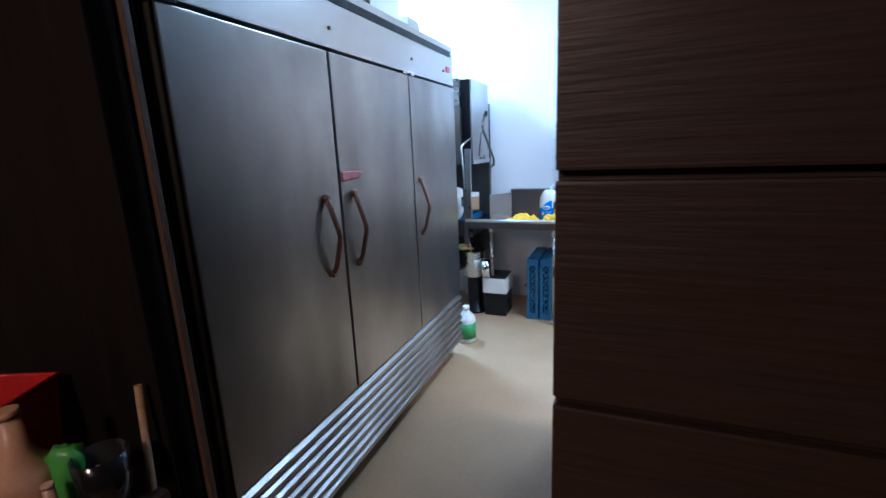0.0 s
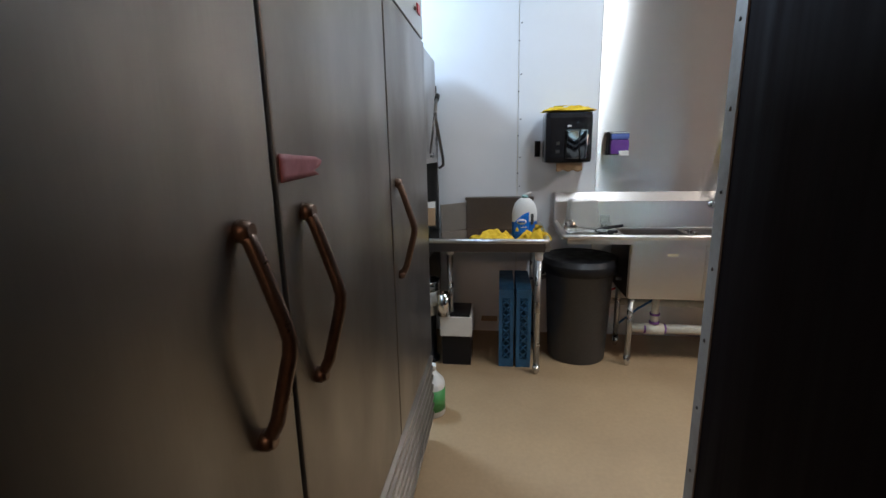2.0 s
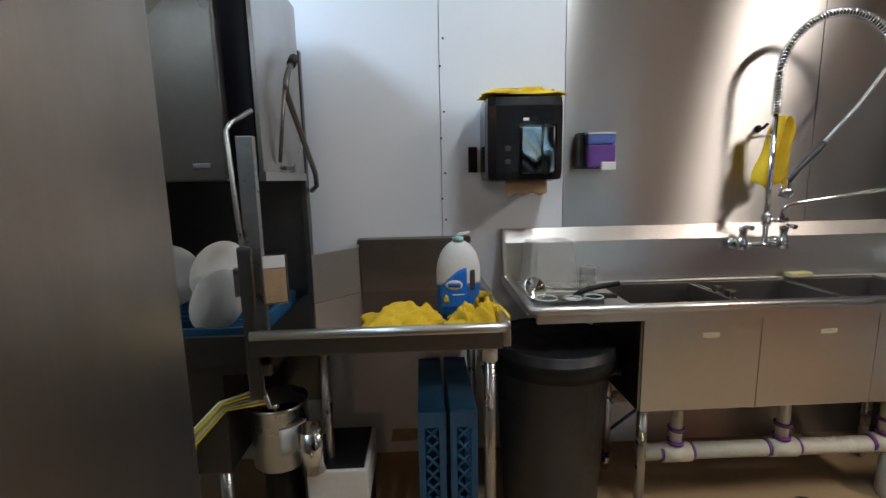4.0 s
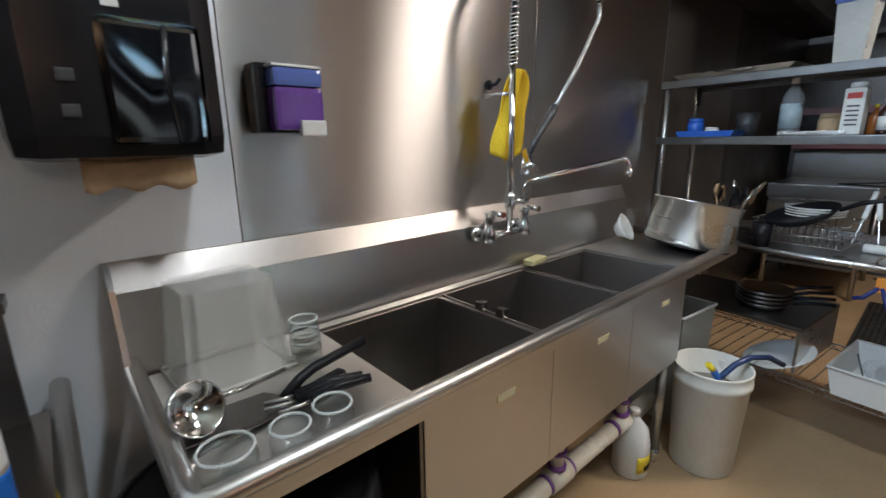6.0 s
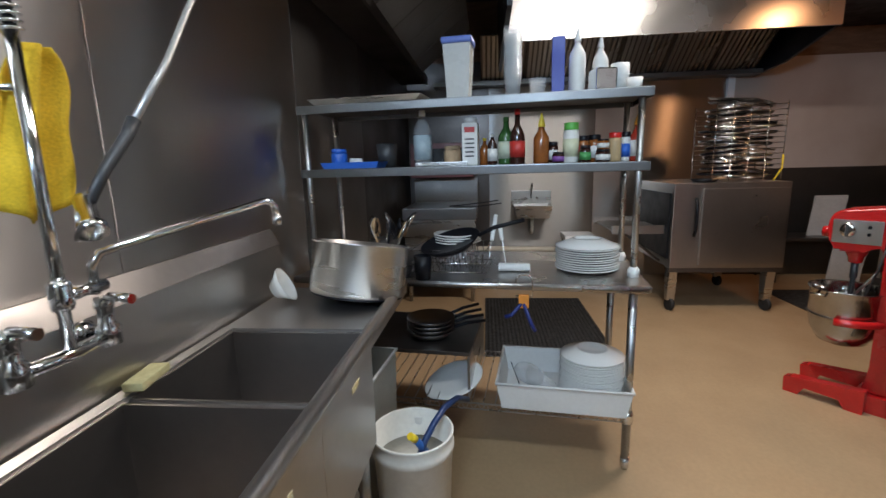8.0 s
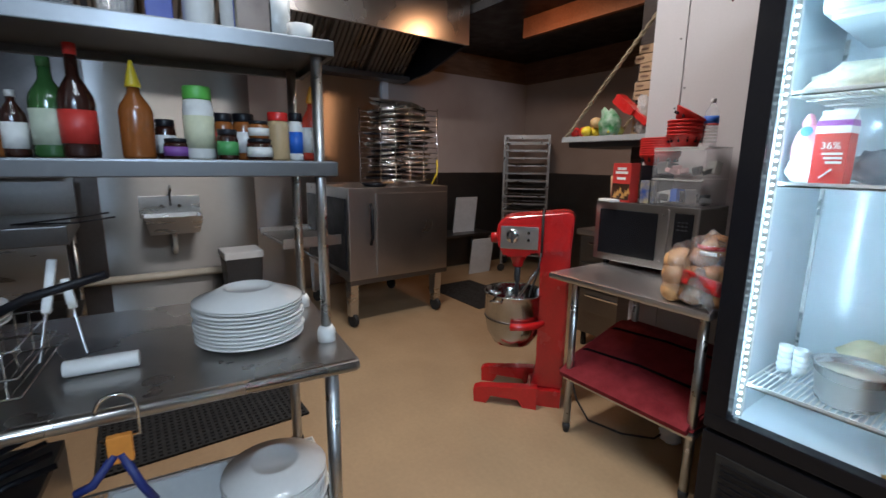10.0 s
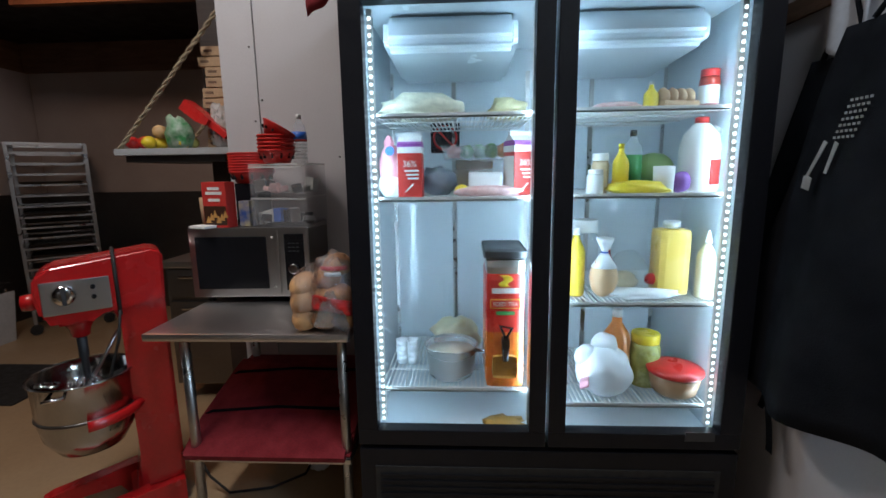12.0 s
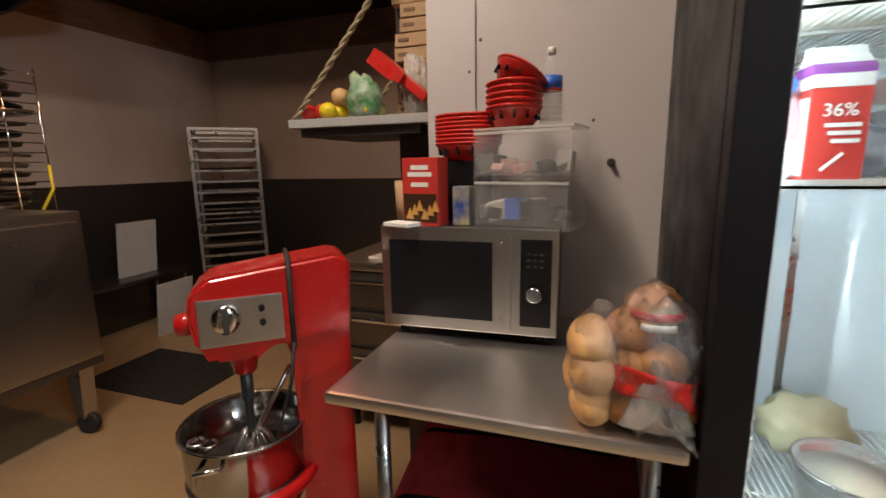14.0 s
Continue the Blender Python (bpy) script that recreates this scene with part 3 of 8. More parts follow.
for x, y in ((0.47, 0.07), (0.47, 0.40), (1.76, 0.07), (1.76, 0.40)):
    lg = part("leg", tube(B(), [(x, y, 0.03), (x, y, 0.50)], 0.020, 12), GALV, sk)
    part("foot", lathe(B(), [(0.012, 0), (0.02, 0.02), (0.024, 0.07)], c=(x, y, 0), seg=12), CHROME, lg)
# drain pipes under the basins
pp = thing("drain_pipe", "white plastic drain pipe with purple primer joints under the sink", "pipe", -0.375, 3.945, 0)
part("main", tube(B(), [(0.50, 0.145, 0.250), (1.85, 0.145, 0.236)], 0.034, 14), PVC, pp)
part("rear_pipe", tube(B(), [(0.30, 0.48, 0.33), (1.30, 0.48, 0.31)], 0.028, 12), PVC, pp)
for a, b in TX:
    x = (a + b) / 2 - 0.01
    dp = part("drop", tube(B(), [(x, 0.145, 0.50), (x, 0.145, 0.24)], 0.024, 12), PVC, pp)
    for z in (0.285, 0.345):
        part("primer_ring", lathe(B(), [(0.0335, 0), (0.0335, 0.014)], c=(x, 0.145, z), seg=14), PURPLE, dp)
    part("tee", tube(B(), [(x - 0.06, 0.145, 0.246), (x + 0.06, 0.145, 0.244)], 0.040, 14), PVC, dp)
    for s in (-0.072, 0.062):
        part("primer_ring", tube(B(), [(x + s, 0.145, 0.246), (x + s + 0.012, 0.145, 0.246)], 0.0365, 14), PURPLE, dp)
single("hose", tube(B(), [(0.1, 4.42, 0.12), (0.25, 4.35, 0.30), (0.5, 4.40, 0.44)], 0.008, 8), BLUE, "blue water hose under the sink", "hose")
single("hose", tube(B(), [(-0.05, 4.40, 0.38), (0.1, 4.43, 0.43), (0.35, 4.44, 0.46)], 0.008, 8), RED_PL, "red water hose under the sink", "hose")

# ---- pre-rinse faucet ----
fa = thing("pre_rinse_faucet", "chrome wall faucet with spring pre-rinse hose and swing spout", "faucet", 0.845, 4.50, 1.06)
part("bridge", tube(B(), [(-0.10, -0.03, 0), (-0.10, -0.075, 0), (0.0, -0.085, 0.0), (0.10, -0.075, 0), (0.10, -0.03, 0)], 0.014, 12), CHROME, fa)
for x in (-0.10, 0.10):
    v = part("valve", lathe(B(), [(0.024, -0.02), (0.024, 0.02), (0.016, 0.03), (0.016, 0.06), (0.02, 0.065), (0.018, 0.085)], c=(x, -0.075, 0), seg=14), CHROME, fa)
    part("lever", tube(B(), [(x, -0.075, 0.082), (x - 0.01, -0.10, 0.09), (x - 0.02, -0.16, 0.088)], 0.008, 8, 0.011), CHROME, v)
    part("flange", lathe(B(), [(0.032, 0), (0.032, 0.008), (0.016, 0.02)], seg=14, m=pose(x, -0.012, 0, 90, 0, 0)), CHROME, fa)
part("riser", tube(B(), [(0, -0.085, 0.0), (0, -0.085, 0.62)], 0.0115, 12), CHROME, fa)
part("collar", lathe(B(), [(0.018, 0), (0.02, 0.01), (0.02, 0.05), (0.014, 0.06)], c=(0, -0.085, 0.09), seg=14), CHROME, fa)
part("bracket", tube(B(), [(0, -0.085, 0.50), (0, 0.05, 0.50)], 0.007, 8), CHROME, fa)
# spring hose arch
P = [Vector((0, -0.085, 0.59 + 0.02 * i)) for i in range(9)]
for i in range(1, 29):
    a = radians(180 - 158 * i / 28)
    P.append(Vector((0.245 + 0.245 * math.cos(a), -0.085 - 0.04 * i / 28, 0.76 + 0.25 * math.sin(a))))
spring, turns = [], 60
L = len(P) - 1
for i in range(turns * 8):
    t = i / (turns * 8) * L
    k = min(int(t), L - 1)
    c = P[k].lerp(P[k + 1], t - k)
    d = (P[k + 1] - P[k]).normalized()
    u = Vector((0, 1, 0))
    w = d.cross(u).normalized()
    a = 2 * math.pi * i / 8
    spring.append(c + 0.017 * (math.cos(a) * u + math.sin(a) * w))
part("spring", tube(B(), spring, 0.0034, 5), CHROME, fa)
part("inner_hose", tube(B(), P, 0.009, 8), BLACK_RUB, fa)
e = P[-1]
part("hose_end", tube(B(), [e, (e.x + 0.004, e.y, e.z - 0.05), (0.43, -0.13, 0.75), (0.33, -0.13, 0.61), (0.18, -0.13, 0.44)], 0.0085, 10), mat("grey_hose", (0.5, 0.48, 0.45), 0.4, 0.6), fa)
part("spray_grip", tube(B(), [(0.195, -0.13, 0.46), (0.17, -0.13, 0.425), (0.10, -0.125, 0.35), (0.06, -0.12, 0.29)], 0.015, 10, 0.011), GREY_PL, fa)
sv = part("spray_valve", lathe(B(), [(0.013, -0.03), (0.018, -0.02), (0.018, 0.03), (0.026, 0.04), (0.026, 0.06)], seg=14, m=pose(0.05, -0.12, 0.28, 150, 25, 0)), CHROME, fa)
part("spray_lever", tube(B(), [(0.065, -0.12, 0.31), (0.03, -0.12, 0.27), (0.02, -0.12, 0.22)], 0.005, 8), CHROME, sv)
part("spout", tube(B(), [(0.075, -0.085, 0.10), (0.075, -0.087, 0.16), (0.085, -0.10, 0.185), (0.12, -0.12, 0.195), (0.40, -0.30, 0.262), (0.42, -0.31, 0.26), (0.43, -0.318, 0.245), (0.432, -0.32, 0.215)], 0.0095, 12), CHROME, fa)
part("spout_base", tube(B(), [(0, -0.085, 0.115), (0.10, -0.085, 0.115)], 0.013, 10), CHROME, fa)
part("drip_tip", lathe(B(), [(0.012, 0), (0.013, 0.025)], c=(0.432, -0.32, 0.195), seg=12), CHROME, fa)

# ---- dish machine ----
dm = thing("dish_machine", "stainless hood-type dish machine with raised door", "dish machine", -1.92, 3.84, 0)
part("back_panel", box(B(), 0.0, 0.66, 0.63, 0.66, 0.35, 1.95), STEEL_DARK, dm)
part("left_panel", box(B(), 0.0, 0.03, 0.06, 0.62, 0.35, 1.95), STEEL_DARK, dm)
# front door steel, darker than the side panel
hdm = mat("dark_hood_steel", (0.30, 0.275, 0.25), 0.30, 1.0, 0.06, 1.6, 0.03, 40, dirt=(0.17, 0.15, 0.13), dirt_amt=0.6, wave=0.03, wave_scale=(2, 2, 1.4))
# Black puts the shade inside the raised hood into its colour.
part("upper_hood", box(B(), 0.035, 0.635, 0.10, 0.62, 1.41, 2.12, 0.008), BLACK, dm, "inner hood, black for the shade inside")
fd = part("front_door", box(B(), 0.02, 0.575, 0.0, 0.05, 1.40, 2.12, 0.008), hdm, dm, "raised steel door")
for x in (0.33, 0.48):
    part("latch", box(B(), x, x + 0.05, -0.008, 0.0, 1.44, 1.455, 0.002), GALV, fd)
# Tank and front rail take a dark colour for the shade inside.
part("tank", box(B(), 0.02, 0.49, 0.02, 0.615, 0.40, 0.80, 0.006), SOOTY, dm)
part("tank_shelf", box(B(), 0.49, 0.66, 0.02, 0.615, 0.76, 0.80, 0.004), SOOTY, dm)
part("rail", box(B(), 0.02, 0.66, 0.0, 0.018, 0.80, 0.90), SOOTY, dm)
part("rail", box(B(), 0.645, 0.675, 0.02, 0.60, 0.79, 0.825), STEEL_DARK, dm)
sp_ = part("side_panel", box(B(), 0.638, 0.654, 0.10, 0.625, 1.43, 2.12, 0.004), mat("rippled_side_steel", (0.52, 0.50, 0.48), 0.34, 1.0, 0.05, 1.6, 0.02, 40, dirt=(0.36, 0.33, 0.30), dirt_amt=0.5, wave=0.05, wave_scale=(3, 3, 2.2)), dm, "pale rippled side panel")
part("bottom_flange", box(B(), 0.636, 0.660, 0.10, 0.625, 1.398, 1.43, 0.003), STEEL_H, sp_)
part("post", box(B(), 0.608, 0.658, 0.0, 0.03, 0.76, 1.535, 0.003), GALV, dm)
part("post", box(B(), 0.638, 0.662, 0.60, 0.628, 0.80, 1.40, 0.003), STEEL_DARK, dm)
hb = part("handle_bar", tube(B(), [(0.67, 0.662, 1.352), (0.705, 0.611, 1.374), (0.705, 0.6, 1.428), (0.705, 0.237, 1.706), (0.705, 0.244, 1.741), (0.705, 0.287, 1.789), (0.705, 0.37, 1.852)], 0.011, 10), STEEL_DARK, dm)
part("grip", tube(B(), [(0.705, 0.328, 1.82), (0.705, 0.37, 1.852)], 0.017, 10), BLACK_RUB, hb)
part("link", tube(B(), [(0.705, 0.218, 1.71), (0.665, 0.241, 1.464)], 0.007, 8), STEEL_DARK, dm)
part("link_foot", box(B(), 0.655, 0.668, 0.30, 0.42, 1.437, 1.452, 0.002), STEEL_DARK, dm)
part("slide_rod", tube(B(), [(0.640, 0.07, 1.62), (0.595, 0.012, 1.575), (0.588, -0.012, 1.55), (0.60, -0.014, 1.30), (0.612, -0.014, 1.10), (0.632, -0.012, 0.72), (0.650, -0.012, 0.655), (0.675, -0.012, 0.66)], 0.008, 8), GALV, dm)
part("lever_arm", box(B(), 0.60, 0.642, -0.05, -0.025, 0.70, 1.20, 0.010), STEEL_DARK, dm)
for x in (0.06, 0.45):
    for y in (0.06, 0.56):
        part("leg", tube(B(), [(x, y, 0.0), (x, y, 0.40)], 0.022, 10), GALV, dm)
rk = thing("dish_rack", "blue plastic dish rack with plates standing in the dish machine", "dish rack", -1.85, 3.90, 0.81)
for k in range(8):
    part("floor_bar", box(B(), 0.02, 0.50, 0.07 * k + 0.002, 0.07 * k + 0.018, 0.0, 0.02), BLUE_RACK, rk)
for a, b, c, d in ((0.0, 0.02, 0, 0.52), (0.50, 0.52, 0, 0.52), (0.02, 0.50, 0, 0.02), (0.02, 0.50, 0.50, 0.52)):
    part("rim_wall", box(B(), a, b, c, d, 0.0, 0.10, 0.004), BLUE_RACK, rk)


def plate_mesh(r=0.13):
    return [(0.0, 0.004), (r * 0.55, 0.0), (r * 0.62, 0.004), (r * 0.98, 0.016), (r, 0.019), (r * 0.98, 0.021), (r * 0.62, 0.010), (0.0, 0.008)]


for x, y, z, turn in ((-1.668, 4.02, 1.075, 24), (-1.505, 4.06, 1.075, 58), (-1.490, 4.00, 0.985, 62), (-1.80, 4.02, 1.07, 30)):
    single("plate", lathe(B(), plate_mesh(0.12), seg=24, m=Matrix.Rotation(radians(90), 4, 'X') @ Matrix.Rotation(radians(10), 4, 'X')), PORCELAIN, "white round plate standing in a dish rack", "plate", x, y, z, turn, "plates in the rack")

# ---- worktable with overshelf ----
RT = -6.7
wt = thing("work_table", "stainless worktable with two overshelves and a wire undershelf", "table", 1.935, 2.925, 0, RT)
TL = 1.62
part("top", box(B(), 0.0, 0.74, 0.0, TL, 0.862, 0.892, 0.012), WORK_TOP, wt)
part("top_lip", tube(B(), [(0.012, 0.012, 0.876), (0.012, TL, 0.876)], 0.017, 10), WORK_TOP, wt)
for x, y in ((0.07, 0.06), (0.67, 0.06), (0.07, TL - 0.08), (0.67, TL - 0.08)):
    lg = part("leg", tube(B(), [(x, y, 0.04), (x, y, 0.865)], 0.019, 12), GALV, wt)
    part("foot", lathe(B(), [(0.014, 0), (0.02, 0.025), (0.021, 0.06)], c=(x, y, 0), seg=12), CHROME, lg)
    part("clamp", lathe(B(), [(0.026, 0), (0.028, 0.02), (0.028, 0.04), (0.024, 0.055)], c=(x, y, 0.235), seg=12), CHROME, lg)
wire = B()
for k in range(26):
    y = 0.08 + k * (TL - 0.18) / 25
    box(wire, 0.06, 0.68, y - 0.0022, y + 0.0022, 0.262, 0.267)
ws = part("wire_shelf", wire, GALV, wt)
tr = B()
for x in (0.06, 0.68):
    box(tr, x - 0.003, x + 0.003, 0.06, TL - 0.08, 0.268, 0.274)
    box(tr, x - 0.003, x + 0.003, 0.06, TL - 0.08, 0.238, 0.243)
    for k in range(36):
        y = 0.07 + k * (TL - 0.16) / 36
        tube(tr, [(x, y, 0.24), (x, y + 0.02, 0.27), (x, y + 0.04, 0.24)], 0.0022, 5)
part("truss", tr, GALV, ws)
for z, nm in ((1.372, "overshelf"), (1.675, "overshelf")):
    sh = part(nm, box(B(), 0.15, 0.54, 0.012, TL + 0.0, z + 0.010, z + 0.028, 0.003), STEEL_SHELF, wt)
    part("shelf_edge", box(B(), 0.145, 0.162, 0.008, TL, z - 0.012, z + 0.026, 0.003), STEEL_SHELF, sh)
    part("shelf_edge", box(B(), 0.528, 0.545, 0.008, TL, z - 0.012, z + 0.026, 0.003), STEEL_SHELF, sh)
    part("end_edge", box(B(), 0.145, 0.545, 0.003, 0.018, z - 0.012, z + 0.026, 0.003), STEEL_SHELF, sh)
for x, y in ((0.172, 0.045), (0.515, 0.045), (0.172, TL - 0.03), (0.515, TL - 0.03)):
    ps = part("post", tube(B(), [(x, y, 0.893), (x, y, 1.69)], 0.0145, 12), GALV, wt)
    part("post_socket", lathe(B(), [(0.026, 0), (0.026, 0.03), (0.018, 0.045)], c=(x, y, 0.892), seg=12), WHITE_PL, ps, "cream plastic post socket")

# ---- small table with microwave ----
mt = thing("small_work_table", "small stainless worktable beside the glass-door refrigerator", "table", 1.63, 0.965, 0)
part("top", box(B(), 0.0, 0.775, 0.0, 0.705, 0.832, 0.862, 0.011), mat("wiped_table_steel", (0.68, 0.66, 0.65), 0.40, 1.0, 0.04, 2.5, 0.02, 40, dirt=(0.48, 0.45, 0.43), dirt_amt=0.4, rvar=0.06), mt)
for x, y in ((0.05, 0.06), (0.05, 0.62), (0.665, 0.06), (0.665, 0.625)):
    lg = part("leg", tube(B(), [(x, y, 0.04), (x, y, 0.835)], 0.019, 12), GALV, mt)
    part("foot", lathe(B(), [(0.013, 0), (0.02, 0.025), (0.020, 0.055)], c=(x, y, 0), seg=12), BLACK_RUB, lg)
rb_ = thing("red_bag", "soft red fabric carrier bag with black straps on the lower shelf", "bag", 1.63, 0.965, 0)


def pad_z(v):
    return 0.325 + 0.05 * min(1.0, (0.668 - v) / 0.03) ** 0.5 + 0.13 * min(1.0, (0.64 - v) / 0.5) if v < 0.64 else 0.345


bodyb = B()
prism(bodyb, [(0.04, 0.322), (0.665, 0.322), (0.672, 0.345)] + [(0.655 - 0.055 * k, pad_z(0.655 - 0.055 * k)) for k in range(1, 12)] + [(0.04, 0.49)], 0.03, 0.715, "x")
bmesh.ops.bevel(bodyb, geom=[e for e in bodyb.edges if abs(e.verts[0].co.x - e.verts[1].co.x) < 0.01], offset=0.02, segments=2, affect='EDGES')
part("pad", bodyb, RED_CLOTH, rb_)
for yy in (0.22, 0.47):
    part("strap", tube(B(), [(0.722, yy + 0.02, pad_z(yy) - 0.07), (0.716, yy + 0.01, pad_z(yy) - 0.012), (0.68, yy, pad_z(yy) + 0.004), (0.40, yy - 0.03, pad_z(yy - 0.03) + 0.004), (0.08, yy - 0.02, pad_z(yy - 0.02) + 0.004)], 0.007, 6), BLACK_CLOTH, rb_)
part("undershelf", box(B(), 0.03, 0.69, 0.045, 0.645, 0.300, 0.320, 0.004), STEEL, mt)

mwv = thing("microwave", "stainless microwave oven with dark door window and dial", "microwave", 2.432, 1.275, 0.862, 182.5)
# Case steel is darker than the front; the side's shadow is in its colour.
part("case", box(B(), 0.0, 0.53, 0.015, 0.34, 0.03, 0.345, 0.006), STEEL_DARK, mwv)
part("front_frame", box(B(), 0.0, 0.53, -0.006, 0.015, 0.03, 0.345, 0.004), STEEL_H, mwv)
dr = part("door", box(B(), 0.028, 0.345, -0.011, -0.005, 0.068, 0.305, 0.003), BLACK_PL, mwv, "black glass door")
part("door_edge", box(B(), 0.385, 0.40, -0.014, -0.005, 0.045, 0.33, 0.003), STEEL_H, mwv)
cp = part("control_panel", box(B(), 0.425, 0.512, -0.010, -0.005, 0.06, 0.315, 0.002), BLACK_PL, mwv)
part("dial", lathe(B(), [(0.025, 0), (0.022, 0.022), (0.018, 0.024)], seg=18, m=pose(0.466, -0.010, 0.16, 90, 0, 0)), CHROME, cp)
for r in range(3):
    for c in range(3):
        part("mark", box(B(), 0.443 + c * 0.018, 0.453 + c * 0.018, -0.0112, -0.0098, 0.235 + r * 0.018, 0.240 + r * 0.018), GREY_PL, cp)
for x in (0.05, 0.48):
    for y in (0.05, 0.35):
        part("foot", lathe(B(), [(0.016, 0), (0.018, 0.03)], c=(x, y, 0), seg=10), BLACK_RUB, mwv)
for x, z in ((0.372, 0.30), (0.372, 0.075)):
    part("screw", lathe(B(), [(0.007, 0), (0.005, 0.004)], seg=8, m=pose(x, -0.006, z, 90, 0, 0)), CHROME, mwv)

# ---- glass-door refrigerator ----
GX0, GX1, GY, GB = 0.205, 1.612, 1.655, 0.905
gf = thing("glass_door_refrigerator", "black two-door glass merchandiser refrigerator, lit inside and full of food", "refrigerator", GX0, GB, 0)
W, D = GX1 - GX0, GY - GB
part("base", box(B(), 0.0, W, 0.03, D - 0.005, 0.02, 0.40, 0.006), BLACK, gf)
part("top_box", box(B(), 0.0, W, 0.02, D, 2.04, 2.30, 0.006), BLACK, gf)
part("outer_side", box(B(), 0.0, 0.022, 0.02, D - 0.06, 0.40, 2.04), BLACK, gf)
part("outer_side", box(B(), W - 0.022, W, 0.02, D - 0.06, 0.40, 2.04), BLACK, gf)
part("outer_back", box(B(), 0.0, W, 0.0, 0.02, 0.40, 2.04), BLACK, gf)
part("liner_side", box(B(), 0.024, 0.055, 0.05, D - 0.062, 0.43, 2.0), FRIDGE_IN, gf)
part("liner_side", box(B(), W - 0.055, W - 0.024, 0.05, D - 0.062, 0.43, 2.0), FRIDGE_IN, gf)
part("liner_back", box(B(), 0.024, W - 0.024, 0.022, 0.05, 0.43, 2.0), FRIDGE_IN, gf)
part("liner_floor", box(B(), 0.024, W - 0.024, 0.05, D - 0.062, 0.402, 0.43), FRIDGE_IN, gf)
part("liner_top", box(B(), 0.024, W - 0.024, 0.05, D - 0.062, 2.0, 2.03), FRIDGE_IN, gf)
louv = part("base_grille", box(B(), 0.06, W - 0.06, D - 0.006, D, 0.08, 0.33, 0.002), BLACK_RUB, gf)
for k in range(8):
    part("slat", box(B(), 0.08, W - 0.08, D - 0.004, D + 0.006, 0.10 + 0.027 * k, 0.112 + 0.027 * k), BLACK, louv)
for (a, b) in ((0.0, 0.695), (0.705, W)):
    d = part("door", box(B(), a, b, D - 0.055, D, 0.42, 0.480, 0.004), BLACK, gf)
    part("door_frame", box(B(), a, b, D - 0.055, D, 1.985, 2.035, 0.004), BLACK, d)
    part("door_frame", box(B(), a, a + (0.075 if a == 0 else 0.062), D - 0.055, D, 0.480, 1.985, 0.004), BLACK, d)
    part("door_frame", box(B(), b - (0.062 if a == 0 else 0.075), b, D - 0.055, D, 0.480, 1.985, 0.004), BLACK, d)
    g = part("pane", box(B(), a + 0.06, b - 0.06, D - 0.030, D - 0.026, 0.475, 1.99), GLASS, d)
    g.visible_shadow = False
part("hinge_plate", box(B(), 0.095, 0.20, D, D + 0.004, 0.455, 0.49, 0.001), GREY_PL, gf)
for x in (0.088, 0.655, 0.757, W - 0.088):
    st = part("led_channel", box(B(), x - 0.009, x + 0.009, D - 0.085, D - 0.066, 0.48, 1.98), WHITE_PL, gf)
    for k in range(56):
        part("diode", box(B(), x - 0.0035, x + 0.0035, D - 0.070, D - 0.062, 0.488 + k * 0.0265, 0.496 + k * 0.0265), LED, st)
for a, b in ((0.075, 0.66), (0.745, W - 0.075)):
    ev = B()
    prism(ev, [(0.06, 1.99), (D - 0.17, 1.99), (D - 0.165, 1.90), (D - 0.19, 1.872), (0.06, 1.85)], a + 0.06, b - 0.04, "x")
    bmesh.ops.bevel(ev, geom=ev.edges[:], offset=0.022, segments=3, affect='EDGES')
    part("evaporator_cover", ev, FRIDGE_IN, gf, "white rounded cooling unit cover")
    for zz in ((0.53, 0.935, 1.34, 1.64) if a < 0.5 else (0.588, 1.335, 1.632)):
        s = B()
        for k in range(34):
            x = a + (b - a) * k / 33
            box(s, x - 0.0022, x + 0.0022, 0.07, D - 0.11, zz + 0.003, zz + 0.008)
        for y in (0.07, 0.25, 0.45, D - 0.11):
            box(s, a, b, y - 0.003, y + 0.003, zz - 0.003, zz + 0.003)
        box(s, a, b, D - 0.112, D - 0.107, zz - 0.004, zz + 0.014)
        part("wire_shelf", s, WHITE_PL, gf)
for x in (0.06, 0.40, 0.70, 1.05, W - 0.06):
    part("shelf_strip", box(B(), x - 0.01, x + 0.01, 0.05, 0.056, 0.48, 1.9), GALV, gf)
# lamps of the door frame strips
for x in (GX0 + 0.075, GX0 + 0.64, GX0 + 0.772, GX1 - 0.075):
    area_lamp("cabinet_strip_light", look((x, GY - 0.10, 1.23), (x + (0.22 if x < GX0 + 0.2 or GX0 + 0.7 < x < GX0 + 0.9 else -0.22), GB + 0.35, 1.23)), 0.02, 1.4, 4.8, (0.62, 0.86, 1.0))

# ---- planetary mixer ----
mx = thing("planetary_mixer", "red floor-standing planetary mixer with steel bowl", "mixer", 2.67, 1.47, 0, -50)
bs = B()
prism(bs, [(-0.13, -0.20), (0.13, -0.20), (0.13, -0.02), (0.09, 0.02), (-0.09, 0.02), (-0.13, -0.02)], 0.0, 0.10)
part("base", bs, RED, mx)
for s in (-1, 1):
    f = B()
    prism(f, [(-0.05, 0.0), (0.04, 0.0), (0.07, 0.045), (0.25, 0.05), (0.28, 0.0), (0.365, 0.0), (0.37, 0.085), (0.33, 0.10), (-0.05, 0.135)], s * 0.155 - 0.035, s * 0.155 + 0.035, "x")
    part("foot", f, RED, mx)
cl = B()
prism(cl, [(-0.21, 0.09), (0.0, 0.09), (-0.03, 0.25), (-0.04, 0.85), (0.02, 0.95), (-0.21, 0.97)], -0.085, 0.085, "x")
